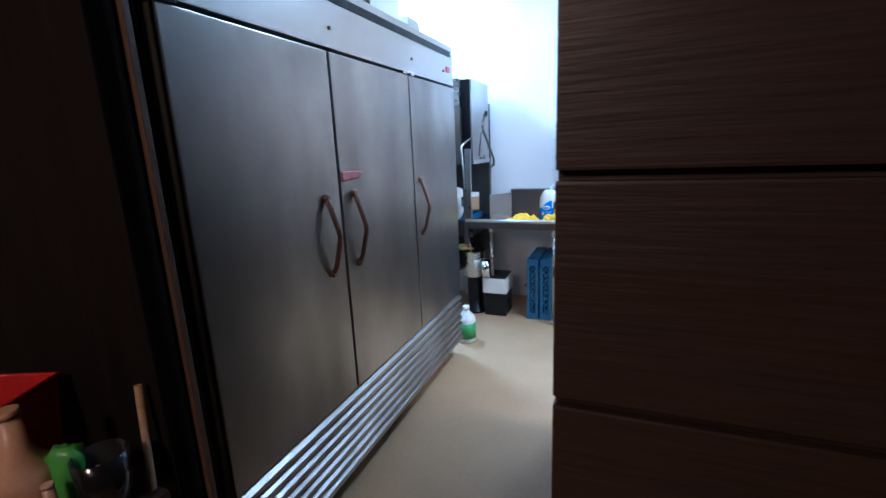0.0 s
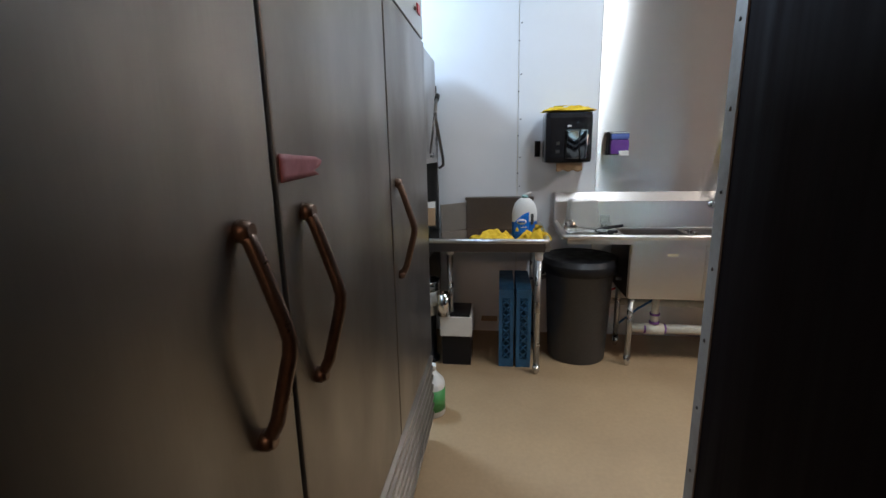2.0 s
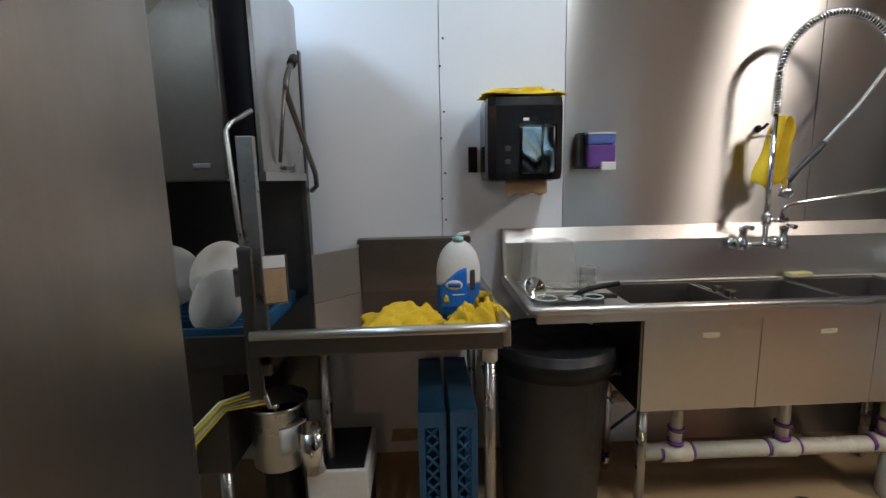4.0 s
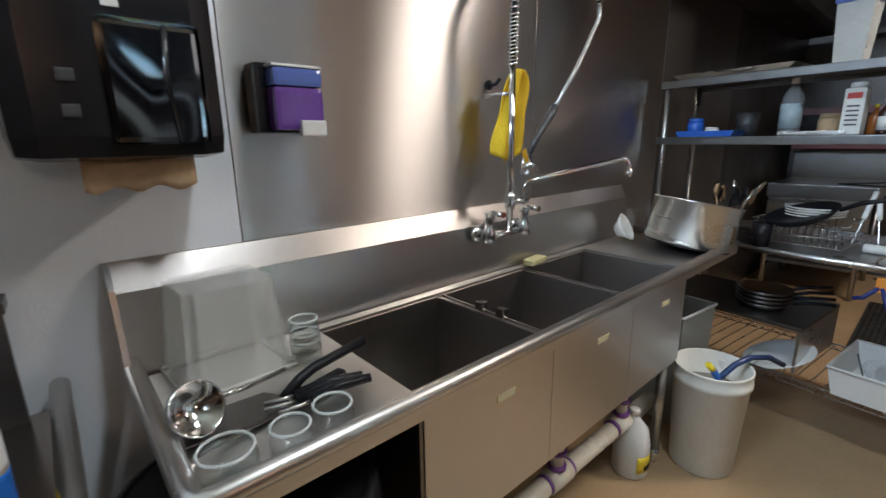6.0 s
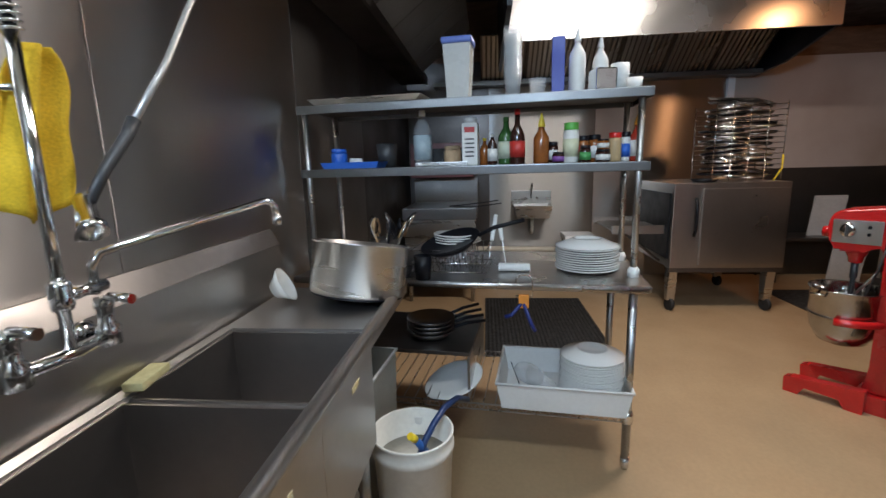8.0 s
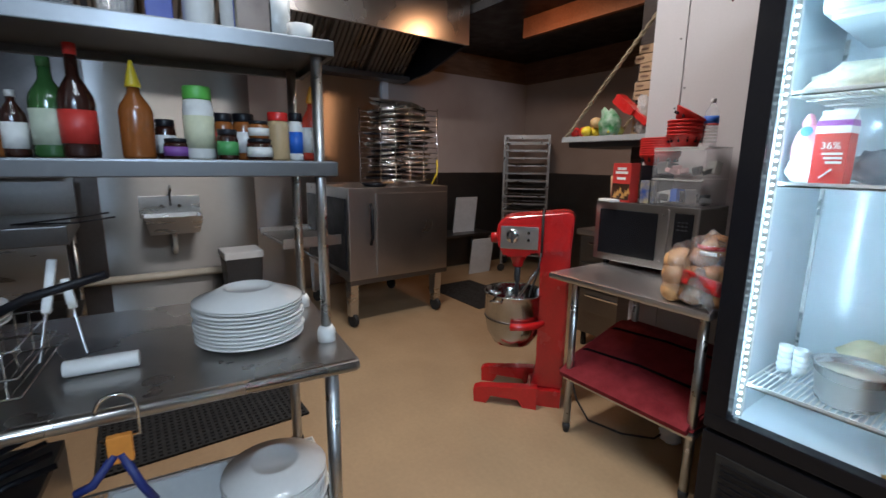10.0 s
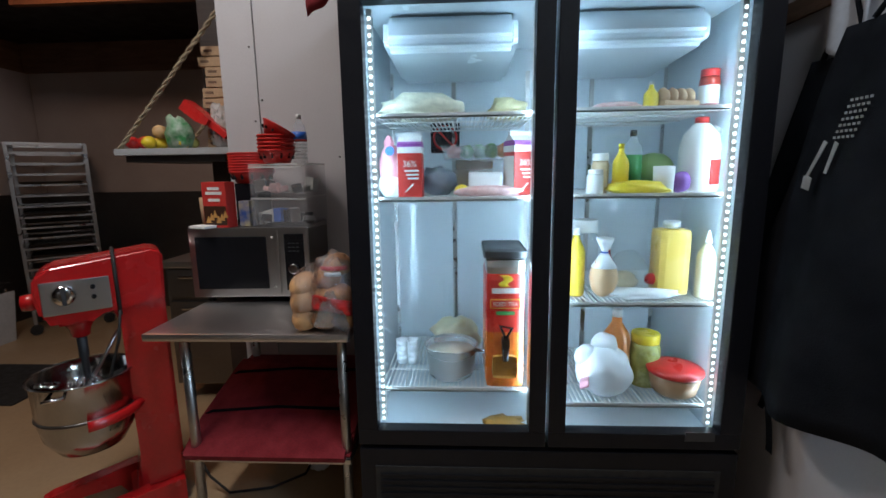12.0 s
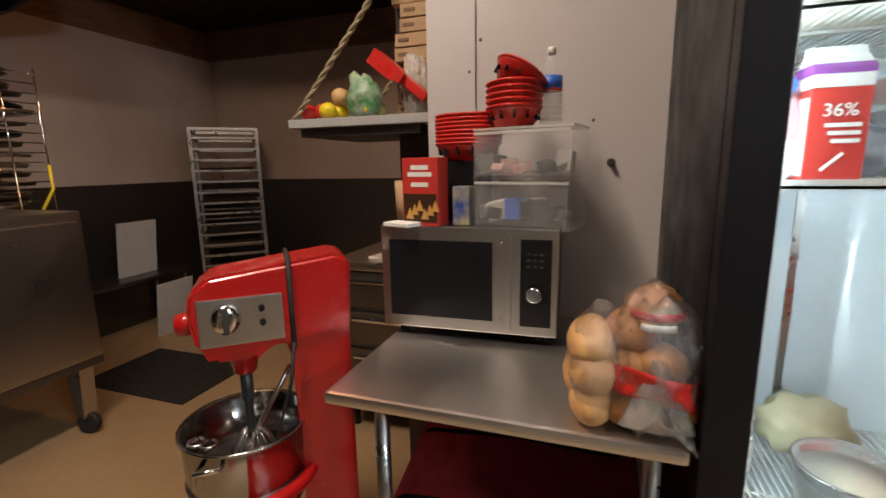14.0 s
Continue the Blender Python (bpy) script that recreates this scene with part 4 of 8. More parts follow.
bmesh.ops.bevel(cl, geom=cl.edges[:], offset=0.015, segments=2, affect='EDGES')
part("column", cl, RED, mx)
hd = B()
prism(hd, [(-0.21, 0.93), (0.0, 0.93), (0.03, 0.905), (0.08, 0.90), (0.085, 0.885), (0.20, 0.885), (0.205, 0.905), (0.245, 0.93), (0.262, 1.02), (0.25, 1.085), (0.20, 1.12), (-0.18, 1.16), (-0.22, 1.14)], -0.10, 0.10, "x")
bmesh.ops.bevel(hd, geom=hd.edges[:], offset=0.012, segments=3, affect='EDGES')
head = part("head", hd, RED, mx)
cp = part("control_plate", box(B(), -0.108, -0.099, -0.005, 0.232, 0.935, 1.065, 0.004), STEEL_H, head, "steel control plate")
part("dial", lathe(B(), [(0.042, 0), (0.038, 0.02), (0.02, 0.024)], seg=20, m=pose(-0.108, 0.155, 1.01, 0, -90, 0)), CHROME, cp)
part("dial_bar", box(B(), -0.142, -0.128, 0.147, 0.163, 0.975, 1.045, 0.003), GREY_PL, cp)
for z in (0.99, 1.03):
    part("button", lathe(B(), [(0.010, 0), (0.009, 0.01)], seg=12, m=pose(-0.108, 0.055, z, 0, -90, 0)), BLACK_PL, cp)
part("hub_knob", lathe(B(), [(0.03, 0), (0.034, 0.02), (0.03, 0.05), (0.015, 0.055)], seg=16, m=pose(0, 0.255, 0.98, -90, 0, 0)), RED, head)
part("strap", tube(B(), [(-0.106, -0.03, 0.90), (-0.107, -0.03, 1.15), (0.0, -0.03, 1.158), (0.107, -0.03, 1.15)], 0.008, 8), BLACK_RUB, head)
part("planetary_hub", lathe(B(), [(0.030, 0.815), (0.036, 0.82), (0.042, 0.85), (0.055, 0.87), (0.058, 0.90)], c=(0, 0.125, 0), seg=20), RED, mx, "red planetary neck")
part("shaft", lathe(B(), [(0.014, 0.60), (0.014, 0.72), (0.020, 0.73), (0.020, 0.82)], c=(0, 0.125, 0), seg=14), GREY_PL, mx, "dark beater shaft")
wk = B()
for k in range(8):
    a = math.pi * k / 8
    tube(wk, [(0.075 * math.cos(a) * math.sin(t), 0.125 + 0.075 * math.sin(a) * math.sin(t), 0.53 + 0.11 * math.cos(t)) for t in [2 * math.pi * j / 20 for j in range(20)]], 0.0022, 5, closed=True)
part("whisk", wk, CHROME, mx)
bw = part("bowl", lathe(B(), [(0.06, 0.325), (0.13, 0.35), (0.175, 0.42), (0.192, 0.50), (0.195, 0.655), (0.205, 0.660), (0.205, 0.668), (0.189, 0.664), (0.187, 0.50), (0.168, 0.43), (0.12, 0.368), (0.0, 0.345)], c=(0, 0.14, 0), seg=36), mat("bowl_steel", (0.42, 0.41, 0.40), 0.16, 1.0, 0.08, 6, rvar=0.05), mx, "polished steel bowl")
for s in (-1, 1):
    part("bowl_handle", tube(B(), [(s * 0.172, 0.20, 0.63), (s * 0.21, 0.21, 0.64), (s * 0.21, 0.27, 0.64), (s * 0.15, 0.26, 0.63)], 0.008, 8), CHROME, bw)
ck = B()
tube(ck, arc((0, 0.14, 0.50), 0.210, -180, 0, 16, "xy"), 0.022, 8)
box(ck, -0.06, 0.06, -0.06, 0.05, 0.44, 0.56, 0.01)
part("bowl_cradle", ck, RED, mx)
part("bowl_clip", tube(B(), arc((-0.10, 0.275, 0.672), 0.022, 0, 340, 14, "xy"), 0.006, 6), CHROME, bw, "bright looped clip on the rim")
part("bowl_clip", tube(B(), arc((-0.125, 0.238, 0.672), 0.022, 0, 340, 14, "xy"), 0.006, 6), CHROME, bw, "bright looped clip on the rim")
part("bowl_seam", lathe(B(), [(0.1935, 0.505), (0.198, 0.511), (0.1945, 0.517)], c=(0, 0.14, 0), seg=36), STEEL_DARK, bw)
part("hanging_cord", tube(B(), [(-0.112, -0.03, 0.92), (-0.118, -0.01, 0.80), (-0.10, 0.03, 0.68), (-0.07, 0.06, 0.56)], 0.006, 6), BLACK_RUB, mx)
mx.scale = (0.88, 0.88, 0.99)
ldl = thing("long_spoon", "long steel spoon leaning in the mixer bowl", "spoon", 2.735, 1.52, 0.45)
part("handle", tube(B(), [(0.06, 0.06, 0.06), (-0.02, 0.0, 0.22), (-0.085, -0.045, 0.36)], 0.007, 8), STEEL, ldl)
part("head", lump(B(), (0.07, 0.065, 0.035), (0.032, 0.024, 0.03), 5, 0.03, 2), STEEL, ldl)
single("power_cord", tube(B(), [(2.43, 1.42, 0.25), (2.38, 1.40, 0.08), (2.28, 1.42, 0.012), (2.10, 1.38, 0.012), (1.98, 1.28, 0.012), (1.95, 1.15, 0.05), (1.9, 1.0, 0.2)], 0.006, 6), BLACK_RUB, "black power cord lying on the floor under the table", "cord")

# ---- conveyor oven ----
ov = thing("conveyor_oven", "large stainless oven cabinet on casters", "oven", 4.28, 0.95, 0)
part("body", box(B(), 0.0, 1.0, 0.0, 0.98, 0.42, 1.19, 0.008), OVEN_STEEL, ov)
part("front_door", box(B(), -0.025, -0.001, 0.03, 0.74, 0.45, 1.14, 0.006), OVEN_STEEL, ov)
part("side_panel", box(B(), 0.05, 0.95, 0.981, 0.995, 0.5, 1.1, 0.004), BLACK, ov)
hp = part("door_handle", tube(B(), [(-0.03, 0.80, 0.72), (-0.06, 0.80, 0.78), (-0.06, 0.80, 1.00), (-0.03, 0.80, 1.06)], 0.014, 10), BLACK, ov)
part("front_skirt", box(B(), 0.0, 0.02, 0.0, 0.98, 0.38, 0.42), STEEL_DARK, ov)
for y in (0.05, 0.90):
    for x in (0.04, 0.92):
        lg = part("leg", prism(B(), [(x, 0.10), (x + 0.06, 0.10), (x + 0.09, 0.42), (x - 0.03, 0.42)], y, y + 0.07, "y"), STEEL, ov)
        part("caster", lathe(B(), [(0.055, -0.018), (0.06, -0.012), (0.06, 0.012), (0.055, 0.018)], seg=20, m=pose(x + 0.02, y + 0.035, 0.06, 90, 0, 15)), BLACK_RUB, lg)
cvt = part("conveyor_tray", box(B(), 0.15, 0.85, 0.99, 1.45, 0.74, 0.755), OVEN_STEEL, ov)
for k in range(18):
    part("slat", box(B(), 0.16, 0.84, 1.0 + k * 0.025, 1.008 + k * 0.025, 0.756, 0.768), OVEN_STEEL, cvt)
for x in (0.13, 0.85):
    part("side_rail", box(B(), x, x + 0.02, 0.99, 1.47, 0.72, 0.80), OVEN_STEEL, cvt)
part("tray_support", tube(B(), [(0.2, 1.35, 0.73), (0.2, 1.0, 0.45)], 0.012, 8), STEEL_DARK, ov)
pr = thing("pan_rack", "wire countertop rack stacked with pizza pans on the oven", "rack", 4.50, 0.92, 1.192)
wr = B()
for x in (0.0, 0.42):
    for y in (0.0, 0.15, 0.30, 0.45, 0.60):
        tube(wr, [(x, y, 0.0), (x, y, 0.70)], 0.005, 6)
for k in range(14):
    z = 0.05 + k * 0.048
    for x in (0.0, 0.42):
        tube(wr, [(x, 0.0, z), (x, 0.60, z)], 0.0035, 6)
part("wire_frame", wr, CHROME, pr)
random.seed(4)
for k in range(26):
    r = random.uniform(0.15, 0.205)
    single("pizza_pan", lathe(B(), [(0.0, 0), (r * 0.94, 0.0), (r, 0.018), (r * 0.985, 0.018), (r * 0.93, 0.004), (0, 0.004)], seg=28), random.choice((STEEL, STEEL_DARK, BLACK, CHROME)), "thin round metal pizza pan in the wire rack", "pan", 4.71 + random.uniform(-0.03, 0.03), 1.09 + 0.26 * (k % 2) + random.uniform(-0.03, 0.03), 1.225 + k * 0.0245, 0, "pizza pans", tilt=(random.uniform(-5, 5), random.uniform(-6, 4)))

# ---- exhaust hood ----
hood = thing("exhaust_hood", "large stainless exhaust hood with slanted grease filters", "hood", 0, 0, 0, kind="structure")
HZ = 2.50
part("front_panel", box(B(), 4.50, 4.53, 0.56, 3.44, HZ, 3.25), mat("polished_hood_steel", (0.68, 0.66, 0.64), 0.30, 1.0, 0.03, 1.5, rvar=0.08), hood)
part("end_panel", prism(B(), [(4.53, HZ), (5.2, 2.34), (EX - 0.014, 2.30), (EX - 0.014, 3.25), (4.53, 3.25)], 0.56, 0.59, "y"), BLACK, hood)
# Added black panel and end, which keep ceiling light off the north wall.
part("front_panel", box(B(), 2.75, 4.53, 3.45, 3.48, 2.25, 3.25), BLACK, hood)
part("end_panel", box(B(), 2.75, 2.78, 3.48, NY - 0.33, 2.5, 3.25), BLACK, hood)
part("gutter", box(B(), 5.52, EX - 0.014, 0.60, 4.2, 2.30, 2.35), STEEL_DARK, hood)
part("gutter", box(B(), 1.55, 5.3, NY - 0.30, NY - 0.02, 2.30, 2.34), SOOTY, hood)
part("gutter_lip", box(B(), 1.55, 5.3, NY - 0.32, NY - 0.30, 2.29, 2.38), STEEL_DARK, hood)
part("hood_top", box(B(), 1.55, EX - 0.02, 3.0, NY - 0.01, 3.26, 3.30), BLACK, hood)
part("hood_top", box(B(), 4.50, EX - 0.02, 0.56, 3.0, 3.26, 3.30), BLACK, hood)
for k in range(6):
    f = thing("grease_filter", "baffle grease filter of slanted steel slats", "filter", 5.60, 1.15 + k * 0.5, 2.36, 180, "grease filters", tilt=(0, -38))
    for j in range(9):
        part("baffle", box(B(), 0.0, 0.62, 0.02 + j * 0.051, 0.052 + j * 0.051, -0.040, -0.022, 0.004), STEEL, f)
    part("filter_frame", box(B(), 0.0, 0.62, 0.0, 0.49, -0.02, -0.003), STEEL_DARK, f)
for k in range(6):
    f = thing("grease_filter", "baffle grease filter of slanted steel slats", "filter", 1.9 + k * 0.5, NY - 0.30, 2.37, 0, "grease filters", tilt=(-38 + 180, 0))
    for j in range(9):
        part("baffle", box(B(), 0.02 + j * 0.051, 0.052 + j * 0.051, 0.0, 0.62, 0.0, 0.018, 0.004), STEEL_DARK, f)
    part("filter_frame", box(B(), 0.0, 0.49, 0.0, 0.62, 0.019, 0.03), STEEL_DARK, f)
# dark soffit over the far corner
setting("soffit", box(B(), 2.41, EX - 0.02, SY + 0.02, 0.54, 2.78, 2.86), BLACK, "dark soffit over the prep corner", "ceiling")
setting("beam", box(B(), 2.41, EX - 0.02, SY + 0.02, SY + 0.06, 2.5, 2.78), BROWN_BOARD, "brown timber band below the soffit", "beam")
setting("beam", box(B(), 2.9, 4.3, 0.0, 0.05, 2.6, 2.78), mat("orange_timber", (0.35, 0.13, 0.05), 0.6, 0, 0.3, 5), "orange-brown timber beam under the soffit", "beam")

# ---- small things: helpers ----
LABEL_W = mat("white_label", (0.75, 0.74, 0.70), 0.5)
LABEL_R = mat("red_label", (0.55, 0.04, 0.03), 0.45)
LABEL_B = mat("blue_label", (0.03, 0.13, 0.55), 0.4)
LABEL_G = mat("green_label", (0.08, 0.32, 0.09), 0.5)
DARK_LIQ = mat("dark_sauce", (0.035, 0.012, 0.008), 0.15)
RED_LIQ = mat("red_sauce", (0.42, 0.04, 0.02), 0.25)
AMBER = mat("amber_sauce", (0.28, 0.09, 0.02), 0.2)
GREEN_GL = mat("green_bottle_glass", (0.04, 0.11, 0.03), 0.12)
ORANGE = mat("orange_dressing", (0.72, 0.26, 0.06), 0.35)
CREAMY = mat("cream_sauce", (0.78, 0.72, 0.52), 0.4)
GREEN_PL = mat("green_plastic", (0.12, 0.45, 0.07), 0.4)
PURPLE_LIQ = mat("purple_soap", (0.14, 0.05, 0.28), 0.2, 0, 0.1)
CREAMY_HOSE = mat("cream_hose", (0.60, 0.56, 0.36), 0.4)
GREEN_HOSE = mat("green_hose", (0.30, 0.36, 0.14), 0.4)
BAG = mat("thin_clear_bag", (0.92, 0.92, 0.92), 0.2, 0, 0.05, 20, 0.8, 40, alpha=0.10)
WHITE_BAG = mat("thin_white_bag", (0.80, 0.82, 0.84), 0.4, 0, 0.05, 12, 0.5, 30)
GREY_BAG = mat("grey_bag", (0.22, 0.24, 0.28), 0.35, 0, 0.1, 12, 0.6, 30)


def bottle(name, label, x, y, z, r, h, body, cap, lab=None, shoulder=0.62, neck=0.32, cap_h=0.1, group="", cat="bottle", cone=False, sy=1.0, tilt=None, rz=0):
    t = thing(name, label, cat, x, y, z, rz, group, tilt=tilt)
    hb = h * (1 - cap_h)
    part("body", lathe(B(), [(r * 0.92, 0), (r, 0.008), (r, hb * shoulder), (r * 0.9, hb * (shoulder + 0.08)), (r * neck * 1.15, hb * min(0.96, shoulder + 0.25)), (r * neck, hb)], seg=18, sy=sy), body, t)
    if cone:
        part("cap", lathe(B(), [(r * neck * 1.3, 0), (r * neck * 1.3, h * 0.03), (r * 0.12, h * cap_h), (r * 0.1, h * cap_h * 1.05)], c=(0, 0, hb), seg=14), cap, t)
    else:
        part("cap", lathe(B(), [(r * neck * 1.12, 0), (r * neck * 1.12, h * cap_h * 0.95), (r * neck, h * cap_h)], c=(0, 0, hb), seg=14), cap, t)
    if lab:
        part("label_band", lathe(B(), [(r * 1.012, hb * 0.14), (r * 1.012, hb * (shoulder - 0.08))], seg=18, sy=sy), lab, t)
    return t


def jar(name, label, x, y, z, r, h, body, cap, lab=None, group="", cat="jar"):
    t = thing(name, label, cat, x, y, z, 0, group)
    part("body", lathe(B(), [(r * 0.9, 0), (r, 0.006), (r, h * 0.72), (r * 0.86, h * 0.82)], seg=18), body, t)
    part("lid", lathe(B(), [(r * 0.9, h * 0.82), (r * 0.92, h * 0.84), (r * 0.92, h * 0.98), (r * 0.86, h)], seg=18), cap, t)
    if lab:
        part("label_band", lathe(B(), [(r * 1.012, h * 0.15), (r * 1.012, h * 0.6)], seg=18), lab, t)
    return t


def cup_prof(r0, r1, h, t=0.003):
    return [(r0, 0), (r1, h), (r1 - t, h), (r0 - t, t), (0, t)]


def words(text, size, m, material, parent, name="lettering"):
    c = bpy.data.curves.new(name, 'FONT')
    c.body, c.size, c.align_x, c.extrude = text, size, 'CENTER', 0.0004
    c.materials.append(material)
    tmp = bpy.data.objects.new(name, c)
    me = bpy.data.meshes.new_from_object(tmp)
    bpy.data.objects.remove(tmp)
    ob = new(name, me)
    ob.parent = parent
    ob.matrix_local = m
    return ob


def crumpled(bm, x0, y0, x1, y1, z, h, seed, n=22):
    """A dropped cloth with folds."""
    def fn(u, v):
        q = Vector((u * 3.2, v * 2.6, seed))
        f = 0.5 + 0.5 * noise.noise(q) + 0.35 * noise.noise(q * 2.7)
        edge = min(u, 1 - u, v, 1 - v) * 4
        return (x0 + (x1 - x0) * u + 0.02 * noise.noise(q * 1.7 + Vector((5, 0, 0))), y0 + (y1 - y0) * v + 0.03 * noise.noise(q * 1.3 + Vector((0, 7, 0))), z + 0.004 + h * max(0, f) * min(1, edge + 0.15))
    return sheet(bm, fn, n, n, 0.004)


# ---- washing corner ----
# towel dispenser
td = thing("towel_dispenser", "black glossy paper towel dispenser on the wall", "dispenser", -0.475, 4.315, 1.375)
part("case", box(B(), 0.0, 0.33, 0.0, 0.24, 0.0, 0.355, 0.042), BLACK_PL, td)
part("window", box(B(), 0.14, 0.295, -0.004, 0.002, 0.028, 0.235, 0.012), mat("smoked_window", (0.30, 0.33, 0.36), 0.06, 1.0, 0.05, rvar=0.02, wave=0.02, wave_scale=(5, 5, 4)), td, "smoked glossy window")
part("window_rib", tube(B(), [(0.240, -0.006, 0.23), (0.234, -0.006, 0.14), (0.244, -0.006, 0.03)], 0.005, 6), BLACK_PL, td)
for z_ in (0.128, 0.072):
    part("lock_mark", box(B(), 0.078, 0.104, -0.002, 0.002, z_, z_ + 0.022, 0.004), GREY_PL, td)
part("badge", box(B(), 0.155, 0.18, -0.003, 0.001, 0.25, 0.262, 0.002), WHITE_PL, td)
part("paper", sheet(B(), lambda u, v: (0.09 + 0.18 * u, 0.05 + 0.012 * math.sin(5 * u), 0.0 - 0.055 * v - 0.006 * math.sin(17 * u) * v), 16, 4, 0.001), PAPER, td, "brown paper towel end")
single("yellow_cloth", crumpled(B(), 0, 0, 0.36, 0.14, 0, 0.045, 3), YELLOW, "yellow cloth lying on the towel dispenser", "cloth", -0.49, 4.33, 1.731)
hk = thing("wall_holder", "small black plastic holder on the wall", "holder", -0.527, 4.552, 1.42)
part("plate", box(B(), 0.0, 0.042, -0.012, 0.0, 0.0, 0.118, 0.003), BLACK_PL, hk)
part("clip", box(B(), 0.006, 0.036, -0.026, -0.012, 0.025, 0.06, 0.004), BLACK_PL, hk)
part("clip", box(B(), 0.006, 0.036, -0.022, -0.012, 0.095, 0.115, 0.003), BLACK_PL, hk)
sd = thing("soap_dispenser", "purple liquid soap dispenser on the wall", "soap dispenser", -0.025, 4.432, 1.425)
part("back", box(B(), 0.0, 0.155, 0.045, 0.118, 0.0, 0.165, 0.012), BLACK_PL, sd)
part("tank", box(B(), 0.028, 0.153, 0.0, 0.060, 0.006, 0.108, 0.012), PURPLE_LIQ, sd)
part("top_window", box(B(), 0.028, 0.153, 0.0, 0.060, 0.109, 0.152, 0.012), mat("blue_window", (0.11, 0.16, 0.46), 0.12), sd)
part("cap_strip", box(B(), 0.026, 0.154, 0.002, 0.062, 0.153, 0.160, 0.003), WHITE_PL, sd, "pale top strip")
part("push_bar", box(B(), 0.085, 0.152, -0.012, 0.01, -0.008, 0.03, 0.006), WHITE_PL, sd)
# hanging yellow cloth by the faucet
def hang(u, v):
    w = 0.096 * (0.22 + 0.80 * v ** 0.6 * (1 - 0.30 * v)) * (1 + 0.12 * math.sin(9 * v))
    return (0.905 + (u - 0.5) * 2 * w - 0.03 * v, 4.44 + 0.016 * math.sin(11 * u + 2 * v) + 0.02 * v, 1.645 - 0.33 * v * (1 - 0.25 * abs(u - 0.45)))
yc = thing("yellow_towel", "yellow towel hanging behind the faucet", "towel")
part("cloth", sheet(B(), hang, 20, 16, 0.004), YELLOW, yc)
hkk = thing("wall_hook", "small metal hook on the steel wall", "hook", 0.87, 4.552, 1.60)
part("stem", tube(B(), [(0, 0, 0), (0, -0.035, 0.0), (0.01, -0.05, 0.02)], 0.007, 8), BLACK, hkk)
part("plate", lathe(B(), [(0.018, 0), (0.018, 0.006)], seg=12, m=pose(0, 0, 0, 90, 0, 0)), BLACK, hkk)
# detergent jug
dj = thing("detergent_jug", "blue and clear dish soap jug with looped handle", "jug", -0.617, 4.085, 0.882, 8)


def jug_slice(bm, z0, z1):
    """A flat oval bottle with an arched top, between two heights."""
    prof, n = [], 14
    for k in range(n + 1):
        z = z0 + (z1 - z0) * k / n
        r = 0.083 if z < 0.012 else (0.087 if z < 0.17 else 0.087 * math.sqrt(max(0.03, 1 - ((z - 0.17) / 0.132) ** 2)))
        prof.append((r, z))
    return lathe(bm, prof, seg=30, sy=0.55)


part("soap", jug_slice(B(), 0.0, 0.125), mat("blue_soap", (0.02, 0.13, 0.50), 0.2, 0, 0.1, 6), dj, "blue soap in the lower half")
part("upper_body", jug_slice(B(), 0.125, 0.298), MILKY, dj)


def on_jug(x, lift):
    return -0.55 * math.sqrt(max(0.0005, 0.0875 ** 2 - x * x)) - lift


part("label_patch", sheet(B(), lambda u, v: (-0.078 + 0.10 * u, on_jug(-0.078 + 0.10 * u, 0.001), 0.03 + (0.09 + 0.075 * math.sin(1.57 * u)) * v), 14, 8, 0.001), mat("bright_blue_label", (0.015, 0.17, 0.70), 0.3), dj)
part("logo_patch", sheet(B(), lambda u, v: (-0.060 + 0.066 * u, on_jug(-0.060 + 0.066 * u, 0.003), 0.128 + 0.020 * math.sin(math.pi * u) ** 0.5 * (2 * v - 1)), 14, 4, 0.001), LABEL_W, dj)
part("logo_bar", sheet(B(), lambda u, v: (-0.050 + 0.046 * u, on_jug(-0.050 + 0.046 * u, 0.0055), 0.120 + 0.016 * v), 8, 2, 0.001), LABEL_B, dj)
part("text_bar", sheet(B(), lambda u, v: (-0.035 + 0.045 * u, on_jug(-0.035 + 0.045 * u, 0.003), 0.086 + 0.005 * v), 8, 2, 0.001), LABEL_W, dj)
part("flower_patch", sheet(B(), lambda u, v: (-0.066 + 0.018 * u, on_jug(-0.066 + 0.018 * u, 0.003), 0.058 + 0.03 * v * (0.4 + 0.6 * math.sin(3.14 * u))), 6, 3, 0.001), YELLOW_PL, dj)
part("handle_gap", box(B(), 0.034, 0.056, -0.0475, -0.030, 0.105, 0.185, 0.010), mat("dark_handle_gap", (0.05, 0.055, 0.06), 0.5), dj, "dark opening through the handle")
part("cap", lathe(B(), [(0.022, 0), (0.022, 0.016), (0.014, 0.020)], c=(0, 0, 0.296), seg=16), mat("pale_teal_cap", (0.35, 0.60, 0.60), 0.4), dj)
part("pump", tube(B(), [(0, 0, 0.314), (0, 0, 0.322), (0.045, 0.0, 0.330)], 0.006, 8), MILKY, dj)
dj.scale = (0.98, 0.98, 0.94)
single("yellow_cloth", crumpled(B(), 0, 0, 0.29, 0.17, 0, 0.085, 1, 30), YELLOW, "crumpled yellow cleaning cloth on the dish table", "cloth", -0.94, 3.84, 0.882, 16)
single("yellow_cloth", crumpled(B(), 0, 0, 0.17, 0.13, 0, 0.105, 8, 30), YELLOW, "crumpled yellow cleaning cloth beside the soap jug", "cloth", -0.68, 3.85, 0.884, -8)
single("yellow_cloth", crumpled(B(), 0, 0, 0.13, 0.14, 0, 0.10, 13, 30), YELLOW, "bunched yellow cloth in the corner of the dish table", "cloth", -0.575, 3.90, 0.884, 10)
